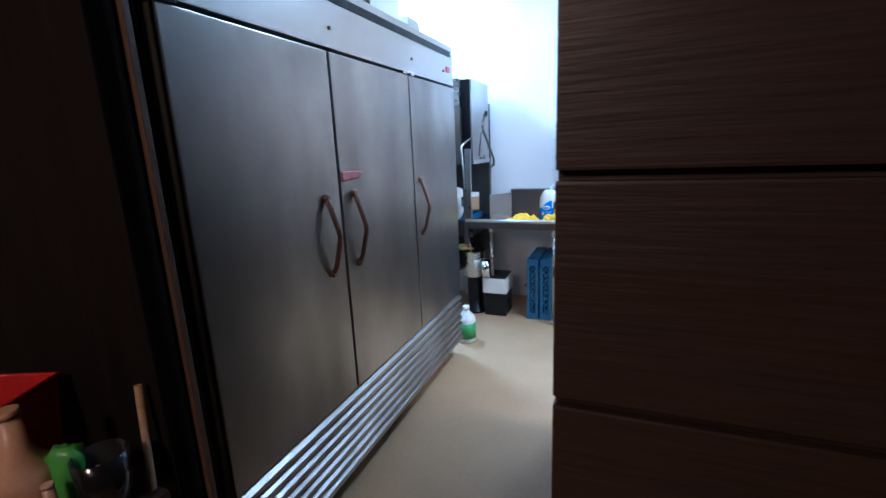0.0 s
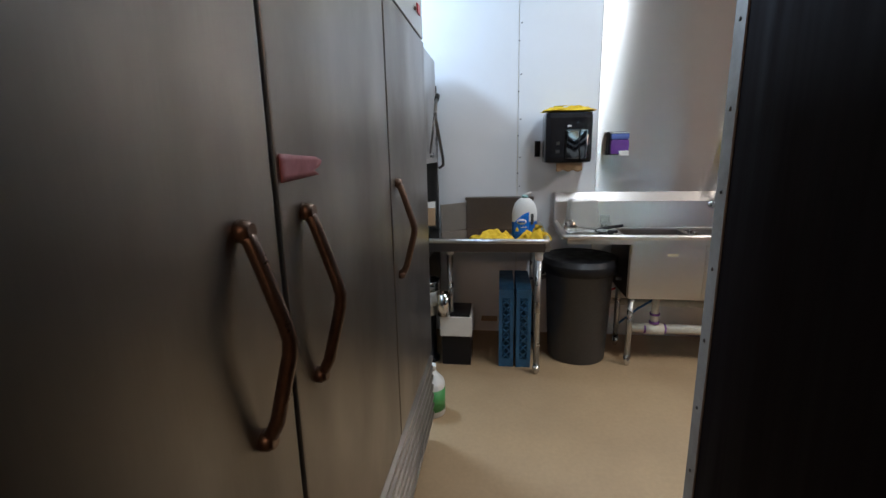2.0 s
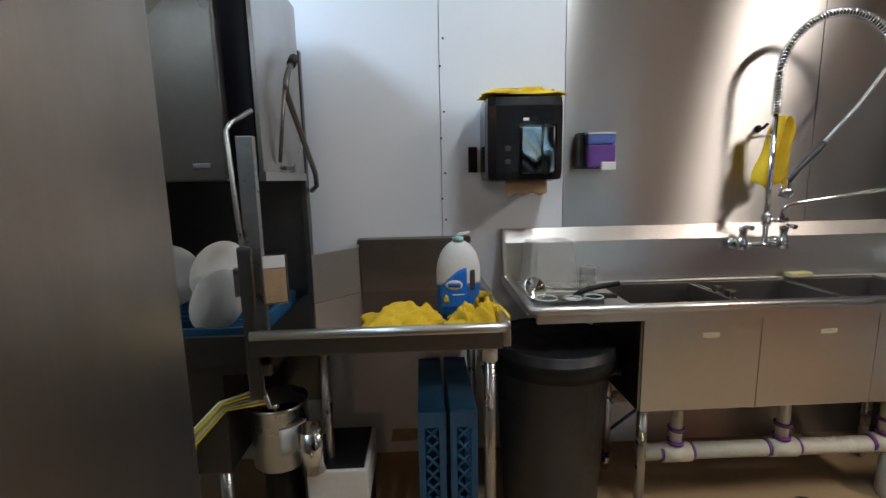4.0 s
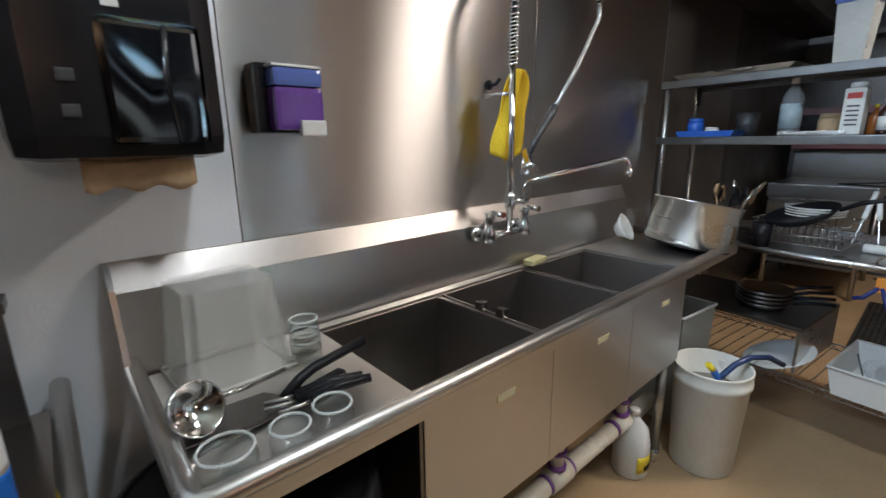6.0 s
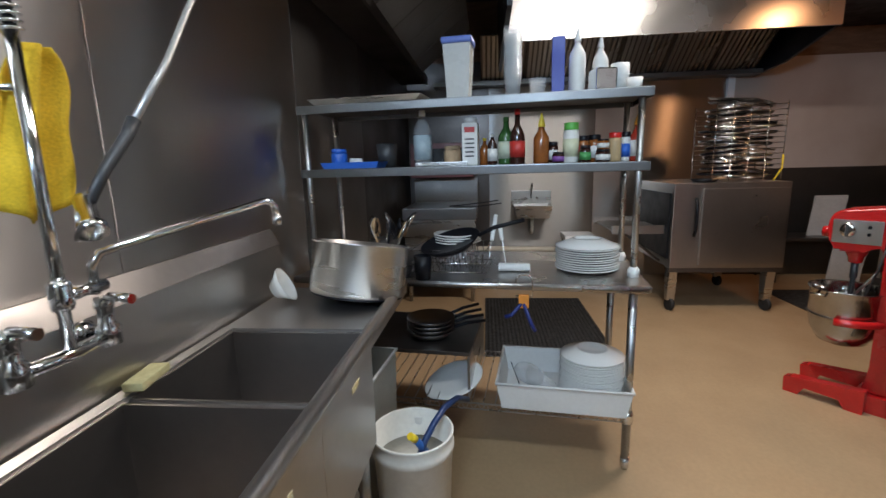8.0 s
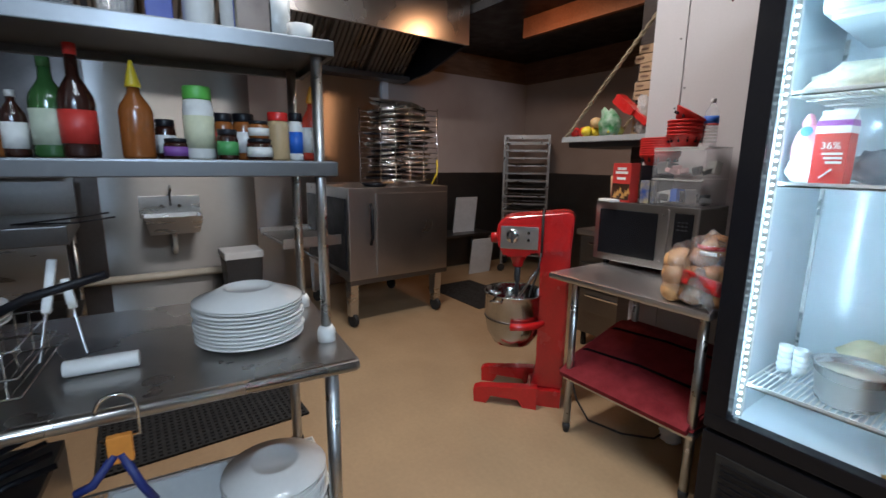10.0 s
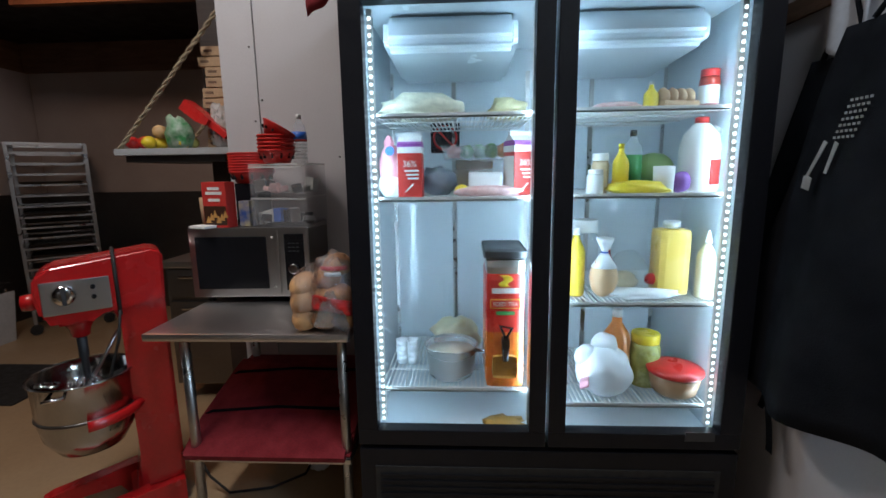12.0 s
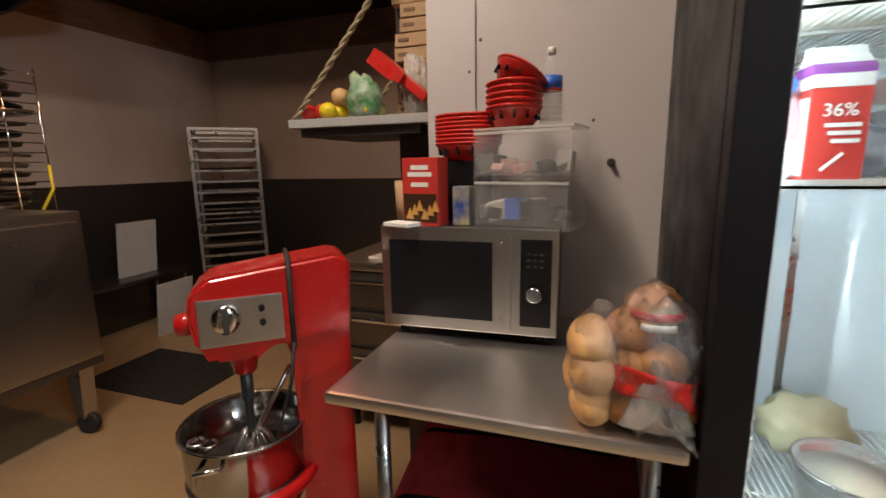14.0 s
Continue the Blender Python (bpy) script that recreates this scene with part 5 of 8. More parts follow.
# napkin box on the dish machine post
nb = thing("steel_box", "polished steel box fixed beside the dish machine", "box", -1.333, 3.832, 1.0, 16)
part("shell", box(B(), 0.0, 0.145, 0.0, 0.12, 0.0, 0.165, 0.003), mat("polished_box_steel", (0.62, 0.60, 0.57), 0.16, 1.0, 0.05, 6, rvar=0.05), nb)
# Brown and white plates stand for what the polished front reflects.
part("carton", box(B(), 0.006, 0.139, -0.004, -0.0005, 0.006, 0.118, 0.001), CARD, nb, "brown reflection painted on the front")
part("reflection_band", box(B(), 0.006, 0.139, -0.004, -0.0005, 0.120, 0.160, 0.001), WHITE_PAPER, nb, "white reflected strip painted on the front")
part("bracket", box(B(), -0.02, -0.001, 0.02, 0.06, 0.03, 0.12), GALV, nb)
pail = thing("chemical_pail", "steel chemical pail with a pale label on a dark stand", "pail", -1.30, 4.00, 0)
part("body", lathe(B(), [(0.098, 0.36), (0.102, 0.366), (0.104, 0.585), (0.108, 0.59), (0.108, 0.60), (0.100, 0.60), (0.098, 0.38), (0, 0.376)], seg=30), STEEL, pail)
part("label_patch", sheet(B(), lambda u, v: (0.106 * math.cos(radians(-75 + 60 * u)), 0.106 * math.sin(radians(-75 + 60 * u)), 0.43 + 0.10 * v), 10, 3, 0.001), WHITE_PAPER, pail, "pale paper label")
part("stand", lathe(B(), [(0.09, 0), (0.09, 0.02), (0.07, 0.03), (0.07, 0.34), (0.10, 0.358)], seg=20), BLACK, pail)
part("dark_contents", lathe(B(), [(0.099, 0.53), (0, 0.531)], seg=24), BLACK_PL, pail)
hbn = thing("hose_bundle", "bundle of thin yellow-green chemical hoses rising from the pail", "hoses", -1.33, 3.96, 0.0)
for k in range(5):
    part("hose", tube(B(), [(0.05, 0.02, 0.53), (0.02 - 0.01 * k, -0.05, 0.63 + 0.012 * k), (-0.10, -0.10 - 0.01 * k, 0.635 + 0.012 * k), (-0.19 - 0.014 * k, -0.14 - 0.01 * k, 0.54), (-0.23 - 0.016 * k, -0.16 - 0.01 * k, 0.34), (-0.24 - 0.016 * k, -0.16, 0.08)], 0.005, 6), (YELLOW_PL, CREAMY_HOSE, GREEN_HOSE)[k % 3], hbn)
part("red_cap", lathe(B(), [(0.013, 0), (0.013, 0.03)], c=(0.0, -0.045, 0.635), seg=10), RED_PL, hbn)
part("blue_cap", lathe(B(), [(0.013, 0), (0.013, 0.03)], c=(-0.035, -0.055, 0.635), seg=10), LABEL_B, hbn)
# trash bin
tbn = thing("trash_bin", "large round grey plastic trash bin with black liner", "trash bin", -0.225, 4.175, 0)
bn = lathe(B(), [(0.195, 0), (0.20, 0.01), (0.232, 0.66), (0.25, 0.67), (0.252, 0.735), (0.236, 0.74), (0.222, 0.66), (0.19, 0.03), (0, 0.03)], seg=36)
part("body", bn, GREY_PL, tbn)
part("liner", lathe(B(), [(0.235, 0.741), (0.256, 0.70), (0.257, 0.64), (0.2555, 0.64), (0.2535, 0.738), (0.233, 0.745), (0.21, 0.60), (0.16, 0.25), (0.0, 0.22)], seg=36), mat("black_bin_liner", (0.012, 0.012, 0.014), 0.42, 0, 0.2, 14, 0.6, 30, spec=0.3), tbn)
for s in (-1, 1):
    part("handle", tube(B(), [(s * 0.235, -0.06, 0.60), (s * 0.275, -0.05, 0.59), (s * 0.275, 0.05, 0.59), (s * 0.235, 0.06, 0.60)], 0.014, 8), GREY_PL, tbn)
# blue racks standing under the dish table
for k, x in enumerate((-0.785, -0.668)):
    rk2 = thing("glass_rack", "blue plastic glass rack standing on its side under the table", "rack", x, 3.92, 0, 0, "blue racks")
    sh = B()
    box(sh, 0.0, 0.10, 0.02, 0.50, 0.0, 0.02)
    box(sh, 0.0, 0.10, 0.02, 0.50, 0.54, 0.56)
    box(sh, 0.0, 0.10, 0.48, 0.50, 0.0, 0.56)
    part("shell", sh, BLUE_RACK, rk2)
    for j in range(9):
        for xx in (0.01, 0.08):
            part("slat", box(B(), xx, xx + 0.01, 0.02, 0.48, 0.03 + j * 0.058, 0.05 + j * 0.058), BLUE_RACK, rk2)
    ff = B()
    for (a, b, c, d) in ((0.0, 0.10, 0.0, 0.06), (0.0, 0.10, 0.50, 0.56), (0.0, 0.024, 0.06, 0.50), (0.076, 0.10, 0.06, 0.50)):
        box(ff, a, b, 0.0, 0.018, c, d)
    for j in range(8):
        z = 0.06 + j * 0.055
        tube(ff, [(0.024, 0.009, z), (0.05, 0.009, z + 0.0275), (0.076, 0.009, z)], 0.008, 4)
        tube(ff, [(0.024, 0.009, z + 0.055), (0.05, 0.009, z + 0.0275), (0.076, 0.009, z + 0.055)], 0.008, 4)
    part("lattice", ff, BLUE_RACK, rk2)
# white bin with black top, black can, steel canister
wb2 = thing("white_tray", "white plastic bin with dark contents on a low stand", "bin", -1.19, 3.90, 0.22)
part("bin", box(B(), 0.0, 0.22, 0.0, 0.28, 0.0, 0.14, 0.008), WHITE_PL, wb2)
part("dark_insert", box(B(), 0.015, 0.205, 0.015, 0.265, 0.135, 0.155), BLACK, wb2)
part("stand", box(B(), 0.01, 0.21, 0.02, 0.26, -0.22, -0.002), BLACK, wb2)
jar("black_can", "black can on the floor under the dish table", -1.03, 4.05, 0, 0.055, 0.17, BLACK_PL, BLACK, cat="can")
single("canister", lathe(B(), cup_prof(0.045, 0.05, 0.16), seg=20), CHROME, "steel canister hanging by the dish machine", "canister", -1.16, 3.90, 0.376)
bottle("chemical_jug", "white jug with green label beside the refrigerator", -1.16, 3.32, 0, 0.075, 0.30, WHITE_PL, WHITE_PL, LABEL_G, shoulder=0.7, cat="jug")
single("tray", box(B(), 0, 0.13, 0, 0.10, 0, 0.006, 0.002), PAPER, "brown pad behind the dish table leg", "pad", -0.93, 4.44, 0.13)

# ---- sink contents ----
fcn = thing("food_container", "cloudy clear square container turned upside down on the drainboard", "container", -0.185, 4.385, 1.113, 4, tilt=(180, 0))
CLOUD2 = mat("hazy_clear_plastic", (0.74, 0.74, 0.70), 0.28, 0, 0.05, 7, alpha=0.24)
shell_ = open_box(B(), 0.112, 0.10, 0.22, 0.005, 0.84)
bmesh.ops.bevel(shell_, geom=[e for e in shell_.edges if abs(e.verts[0].co.z - e.verts[1].co.z) > 0.1], offset=0.018, segments=3, affect='EDGES')
part("shell", shell_, CLOUD2, fcn)
part("rim", tube(B(), [(-0.115, -0.103, 0.214), (0.115, -0.103, 0.214), (0.115, 0.103, 0.214), (-0.115, 0.103, 0.214)], 0.005, 6, closed=True), CLOUDY, fcn)
GLASSY = thin_film("jar_glass", (0.975, 0.985, 0.98), 0.06, 1.6)
for x, y, z, r in ((-0.035, 4.295, 0.893, 0.036), (-0.02, 4.335, 0.893, 0.038), (-0.298, 4.01, 0.893, 0.046), (-0.20, 4.0, 0.893, 0.036), (-0.118, 4.01, 0.893, 0.038), (-0.045, 4.275, 0.953, 0.034)):
    gj = thing("glass_jar", "small open glass jar on the drainboard", "jar", x, y, z, 0, "jars on the drainboard")
    part("body", lathe(B(), [(r * 0.9, 0), (r, 0.006), (r, 0.038), (r * 0.88, 0.046), (r * 0.88, 0.056), (r * 0.82, 0.056), (r * 0.84, 0.044), (r * 0.94, 0.036), (r * 0.92, 0.008), (0, 0.006)], seg=24), GLASSY, gj)
    part("rim", tube(B(), [(r * 0.9 * math.cos(a), r * 0.9 * math.sin(a), 0.056) for a in [k * math.pi / 10 for k in range(20)]], 0.0028, 6, closed=True), mat("bright_glass_rim", (0.72, 0.75, 0.74), 0.06, 0, 0.02, 9, alpha=0.6), gj)
ld = thing("ladle", "steel ladle lying on the drainboard", "ladle", -0.315, 4.19, 0.93, 20, tilt=(62, 0))
part("bowl", lathe(B(), [(0.0, 0.0), (0.03, 0.006), (0.048, 0.03), (0.050, 0.045), (0.046, 0.045), (0.028, 0.01), (0.0, 0.004)], seg=24), CHROME, ld)
part("handle", tube(B(), [(0.045, 0.0, 0.04), (0.10, -0.01, 0.03), (0.22, -0.02, 0.0)], 0.005, 6), CHROME, ld)
sl = thing("slotted_turner", "broad dark steel turner with a black handle on the drainboard", "utensil", -0.245, 4.165, 0.900, -4, "utensils on the drainboard")
part("blade", prism(B(), [(-0.085, -0.045), (0.07, -0.05), (0.10, -0.012), (0.10, 0.012), (0.07, 0.05), (-0.085, 0.045)], 0.0, 0.003), STEEL_DARK, sl)
part("handle", tube(B(), [(0.095, 0, 0.003), (0.135, 0.015, 0.025), (0.17, 0.025, 0.035), (0.30, 0.045, 0.052)], 0.011, 8), BLACK, sl)
kn2 = thing("carving_knife", "long thin knife lying on the drainboard", "knife", -0.24, 4.11, 0.899, 14, "utensils on the drainboard")
part("blade", prism(B(), [(-0.09, 0.0), (0.12, -0.014), (0.12, 0.012)], 0.0, 0.002), STEEL_DARK, kn2)
part("handle", box(B(), 0.12, 0.235, -0.013, 0.013, -0.004, 0.016, 0.006), BLACK, kn2)
for k, (x, y, r, ln) in enumerate(((-0.13, 4.145, -22, 0.135), (-0.14, 4.115, -20, 0.145), (-0.125, 4.085, -14, 0.12))):
    tg_ = thing("kitchen_tool", "black-handled kitchen tool heaped on the drainboard", "utensil", x, y, 0.908 + 0.006 * k, r, "utensils on the drainboard")
    part("handle", tube(B(), [(0, 0, 0), (ln * 0.45, 0.004, 0.014), (ln, 0, 0.018)], 0.012, 8, 0.009), BLACK, tg_)
    part("shank", tube(B(), [(-0.06, -0.004, -0.004), (0.005, 0, 0.0)], 0.004, 6), STEEL, tg_)
single("sponge", box(B(), -0.06, 0.06, -0.025, 0.025, 0, 0.022, 0.006), mat("pale_sponge", (0.62, 0.55, 0.28), 0.9, 0, 0.2, 30, 0.8, 120), "pale yellow sponge on the back edge of the sink", "sponge", 1.06, 4.452, 0.893, 8)
single("coiled_hose", tube(B(), [(0.07 * math.cos(a), 0.07 * math.sin(a), 0.015 + 0.006 * a) for a in [k * 0.35 for k in range(36)]], 0.014, 8), mat("grey_tube", (0.45, 0.43, 0.42), 0.4), "grey coiled hose in the sink basin", "hose", 0.36, 4.26, 0.518)
single("scrub_cloth", crumpled(B(), 0, 0, 0.16, 0.12, 0, 0.04, 21, 12), mat("olive_cloth", (0.45, 0.40, 0.16), 0.9), "damp olive cloth in the sink basin", "cloth", 0.36, 4.10, 0.517)
for x in (0.615, 0.70):
    single("clip", box(B(), -0.012, 0.012, -0.016, 0.016, 0, 0.03, 0.003), CHROME, "small steel clip on the basin divider", "clip", 0.52, x + 3.55, 0.884)
# stock pot on the right drainboard
pt = thing("stock_pot", "wide brushed steel pot tipped on the drainboard", "pot", 1.765, 4.115, 0.915, 0, tilt=(6, 9))
part("body", lathe(B(), [(0.175, 0.0), (0.185, 0.01), (0.187, 0.195), (0.194, 0.20), (0.18, 0.20), (0.178, 0.015), (0, 0.012)], seg=40), STEEL, pt)
part("base_ring", lathe(B(), [(0.16, -0.008), (0.178, -0.004), (0.178, 0.002)], seg=40), BLACK, pt)
single("bowl", lathe(B(), [(0.03, 0), (0.05, 0.03), (0.07, 0.055), (0.066, 0.055), (0.045, 0.028), (0, 0.008)], seg=24), PORCELAIN, "white bowl turned on its side at the splashback", "bowl", 1.69, 4.42, 0.945, 0, tilt=(60, 20))
# bucket with hose, jug
bk = thing("bucket", "tall white plastic bucket with a blue hose in it", "bucket", 1.545, 3.875, 0)
part("body", lathe(B(), [(0.118, 0), (0.124, 0.008), (0.143, 0.40), (0.150, 0.405), (0.150, 0.425), (0.146, 0.43), (0.147, 0.462), (0.150, 0.468), (0.146, 0.472), (0.139, 0.468), (0.119, 0.02), (0, 0.015)], seg=32), mat("stained_bucket_plastic", (0.70, 0.69, 0.64), 0.45, 0, 0.08, 5, dirt=(0.48, 0.44, 0.36), dirt_amt=0.5), bk)
part("water", lathe(B(), [(0.134, 0.36), (0.0, 0.361)], seg=24), mat("cloudy_water", (0.50, 0.48, 0.42), 0.08), bk, "cloudy water in the bucket")
part("handle_lug", box(B(), 0.135, 0.168, -0.02, 0.02, 0.40, 0.435, 0.006), WHITE_PL, bk)
hs = thing("blue_hose", "blue hose looped over the bucket rim", "hose", 1.545, 3.875, 0)
part("tube", tube(B(), [(-0.06, -0.02, 0.37), (-0.055, -0.05, 0.455), (-0.01, -0.08, 0.50), (0.07, -0.11, 0.515), (0.19, -0.15, 0.49), (0.27, -0.19, 0.44)], 0.012, 8), mat("dark_blue_hose", (0.012, 0.035, 0.12), 0.4), hs)
part("nozzle", tube(B(), [(-0.105, -0.01, 0.51), (-0.085, -0.025, 0.485)], 0.013, 8), YELLOW_PL, hs)
part("stub", tube(B(), [(-0.085, -0.025, 0.485), (-0.02, -0.06, 0.38)], 0.014, 8), mat("mid_blue_hose", (0.02, 0.09, 0.30), 0.4), hs)
jg = thing("bleach_jug", "pale plastic gallon jug with yellow label on the floor", "jug", 1.26, 4.06, 0, 15)
part("body", lathe(B(), [(0.068, 0), (0.074, 0.012), (0.074, 0.15), (0.062, 0.21), (0.028, 0.25), (0.02, 0.27)], seg=22), MILKY, jg)
part("label_patch", sheet(B(), lambda u, v: (0.0752 * math.cos(radians(-150 + 95 * u)), 0.0752 * math.sin(radians(-150 + 95 * u)), 0.035 + 0.075 * v), 10, 3, 0.001), YELLOW_PL, jg)
part("label_mark", sheet(B(), lambda u, v: (0.077 * math.cos(radians(-125 + 40 * u)), 0.077 * math.sin(radians(-125 + 40 * u)), 0.045 + 0.022 * v), 6, 2, 0.001), BLACK, jg)
part("cap", lathe(B(), [(0.023, 0.27), (0.023, 0.295), (0.018, 0.298)], seg=14), WHITE_PL, jg)
part("handle", tube(B(), [(0.05, 0, 0.19), (0.085, 0, 0.19), (0.085, 0, 0.23), (0.03, 0, 0.255)], 0.011, 8), MILKY, jg)
single("carton", box(B(), 0, 0.16, 0, 0.20, 0, 0.30, 0.004), CARD, "worn brown carton on the floor under the table", "box", 1.76, 3.90, 0, -12)
gb = thing("storage_tote", "cloudy grey plastic tote standing behind the bucket", "tote", 1.86, 4.17, 0, -6)
part("body", open_box(B(), 0.16, 0.13, 0.58, 0.005, 0.9), mat("grey_tote_plastic", (0.42, 0.42, 0.38), 0.4, 0, 0.08, 6, alpha=0.85), gb)
part("rim", tube(B(), [(-0.163, -0.133, 0.575), (0.163, -0.133, 0.575), (0.163, 0.133, 0.575), (-0.163, 0.133, 0.575)], 0.008, 6, closed=True), MILKY, gb)
single("floor_drain", lathe(B(), [(0.07, 0), (0.07, 0.004), (0.06, 0.006)], seg=20), STEEL_DARK, "round steel floor drain", "drain", 0.85, 4.02, 0.0)

# ---- worktable things ----
WT = pose(1.935, 2.925, 0, 0, 0, RT)


def on_table(lx, ly, z):
    p = WT @ Vector((lx, ly, z))
    return p.x, p.y, p.z


def plate_stack(x, y, z, n, r, step, label, group):
    p = single("plate", lathe(B(), plate_mesh(r), seg=36), PORCELAIN, label, "plate", x, y, z, 0, group)
    for k in range(1, n):
        copy_thing(p, pose(x + 0.003 * math.sin(k * 2.1), y + 0.003 * math.cos(k * 1.7), z + step * k))
    return z + step * n


x, y, z = on_table(0.29, 0.235, 0.892)
zt = plate_stack(x, y, z, 10, 0.147, 0.0108, "white round plate in a stack on the worktable", "plates on the table")
single("bowl", lathe(B(), [(0.0, -0.004), (0.058, -0.004), (0.062, 0.004), (0.070, 0.004), (0.084, -0.008), (0.143, -0.026), (0.147, -0.025), (0.146, -0.022), (0.09, -0.001), (0.072, 0.009), (0.060, 0.009), (0.056, 0.0), (0, 0.0)], seg=36), PORCELAIN, "white bowl upside down on the plate stack", "bowl", x, y, zt + 0.038)
tub = thing("bus_tub", "white plastic bus tub on the wire undershelf", "tub", *on_table(0.24, 0.345, 0.272), RT)
part("body", open_box(B(), 0.22, 0.30, 0.13, 0.006, 0.92), WHITE_PL, tub)
part("rim", tube(B(), [(-0.222, -0.302, 0.13), (0.222, -0.302, 0.13), (0.222, 0.302, 0.13), (-0.222, 0.302, 0.13)], 0.007, 6, closed=True), WHITE_PL, tub)
x, y, z = on_table(0.24, 0.20, 0.280)
zt = plate_stack(x, y, z, 17, 0.150, 0.0115, "white round plate in a tall stack in the tub", "plates in the tub")
single("bowl", lathe(B(), [(0.0, -0.004), (0.062, -0.004), (0.066, 0.004), (0.074, 0.004), (0.088, -0.006), (0.146, -0.024), (0.150, -0.023), (0.149, -0.020), (0.09, 0.0), (0.076, 0.009), (0.064, 0.009), (0.060, 0.0), (0, 0.0)], seg=36), PORCELAIN, "white plate upside down on the tall stack", "plate", x, y, zt + 0.03)
x, y, z = on_table(0.18, 0.47, 0.28)
single("glass_bowl", lathe(B(), [(0.04, 0), (0.075, 0.03), (0.085, 0.07), (0.08, 0.07), (0.07, 0.03), (0, 0.01)], seg=26), CLEAR, "clear bowl lying in the tub", "bowl", x, y, z + 0.03, 0, tilt=(30, 10))
single("clear_cover", lathe(B(), [(0.08, 0), (0.06, 0.02), (0.0, 0.03), (0.0, 0.026), (0.058, 0.016), (0.078, 0.0)], seg=26), CLEAR, "clear domed cover lying in the tub", "cover", x + 0.1, y + 0.02, z + 0.06, 0, tilt=(15, -20))
single("spatula", box(B(), -0.012, 0.012, 0, 0.16, 0, 0.004, 0.001), BLACK, "black spatula standing in the tub", "spatula", *on_table(0.16, 0.53, 0.29), 0, tilt=(70, 10))
single("platter", lathe(B(), plate_mesh(0.16), seg=36), PORCELAIN, "large white platter on the undershelf", "platter", *on_table(0.22, 0.88, 0.29), 0, tilt=(-18, -10))
# drawer shelf with pans under the left half
us2 = thing("pan_shelf", "dark low shelf with stacked frying pans under the worktable", "shelf", *on_table(0.10, 0.78, 0), RT)
part("board", box(B(), 0.0, 0.56, 0.0, 0.72, 0.49, 0.51, 0.003), STEEL_DARK, us2)
part("side", box(B(), 0.0, 0.56, 0.0, 0.012, 0.275, 0.49), STEEL, us2)
part("side", box(B(), 0.0, 0.56, 0.708, 0.72, 0.275, 0.49), STEEL, us2)
for k in range(4):
    fp = thing("frying_pan", "dark frying pan stacked on the low shelf", "pan", *on_table(0.30, 1.02, 0.512 + 0.022 * k), -75 + 6 * k, "stacked frying pans")
    part("dish", lathe(B(), [(0.09, 0), (0.13, 0.038), (0.127, 0.038), (0.088, 0.004), (0, 0.004)], seg=28), STEEL_DARK, fp)
    part("handle", tube(B(), [(0.125, 0, 0.032), (0.20, 0, 0.05), (0.30, 0, 0.055)], 0.009, 8), BLACK, fp)
# dish drainer
dd = thing("dish_drainer", "chrome wire dish drainer with dishes on the worktable", "dish drainer", *on_table(0.12, 0.70, 0.892), RT)
wr = B()
for z in (0.012, 0.055, 0.115):
    tube(wr, [(0, 0, z), (0.30, 0, z), (0.30, 0.36, z), (0, 0.36, z)], 0.0032, 6, closed=True)
for k in range(12):
    y = 0.02 + k * 0.029
    tube(wr, [(0, y, 0.115), (0, y, 0.012), (0.30, y, 0.012), (0.30, y, 0.115)], 0.0024, 5)
    tube(wr, [(0.10, y, 0.012), (0.10, y + 0.01, 0.08), (0.13, y + 0.014, 0.012)], 0.0024, 5)
part("wire_frame", wr, CHROME, dd)
x, y, z = on_table(0.27, 0.86, 1.015)
plate_stack(x, y, z, 4, 0.12, 0.012, "white plate lying on the dish drainer", "plates on the drainer")
pan = thing("skillet", "black skillet with a long handle resting on the dish drainer", "pan", *on_table(0.13, 0.86, 1.02), -100, tilt=(14, -13))
part("dish", lathe(B(), [(0.10, 0), (0.145, 0.04), (0.141, 0.04), (0.098, 0.005), (0, 0.005)], seg=30, sy=1.0), BLACK, pan)
part("handle", tube(B(), [(0.14, 0, 0.034), (0.22, 0, 0.055), (0.36, 0.0, 0.06)], 0.010, 8), BLACK, pan)
for k, (lx, ly, h, r) in enumerate(((0.34, 0.70, 0.17, 10), (0.36, 0.64, 0.10, -8))):
    kn = thing("white_knife", "white-handled kitchen knife standing in the drainer", "knife", *on_table(lx, ly, 0.99), 0, tilt=(r, 15))
    part("handle", box(B(), -0.013, 0.013, -0.010, 0.010, 0.03, 0.03 + h * 0.8, 0.006), WHITE_PL, kn)
    part("blade", box(B(), -0.016, 0.016, -0.001, 0.001, -0.09, 0.03), STEEL, kn)
single("white_roll", lathe(B(), [(0.018, 0), (0.020, 0.004), (0.020, 0.146), (0.018, 0.15)], seg=16), WHITE_PL, "white cylinder lying on the worktable", "roll", *on_table(0.22, 0.50, 0.913), RT, tilt=(-90, 0))
uc = thing("utensil_holder", "steel utensil holder full of spoons, ladles and spatulas", "utensil holder", *on_table(0.20, 1.22, 0.892), 0)
part("can", lathe(B(), cup_prof(0.07, 0.075, 0.16), seg=24), STEEL_DARK, uc)
random.seed(7)
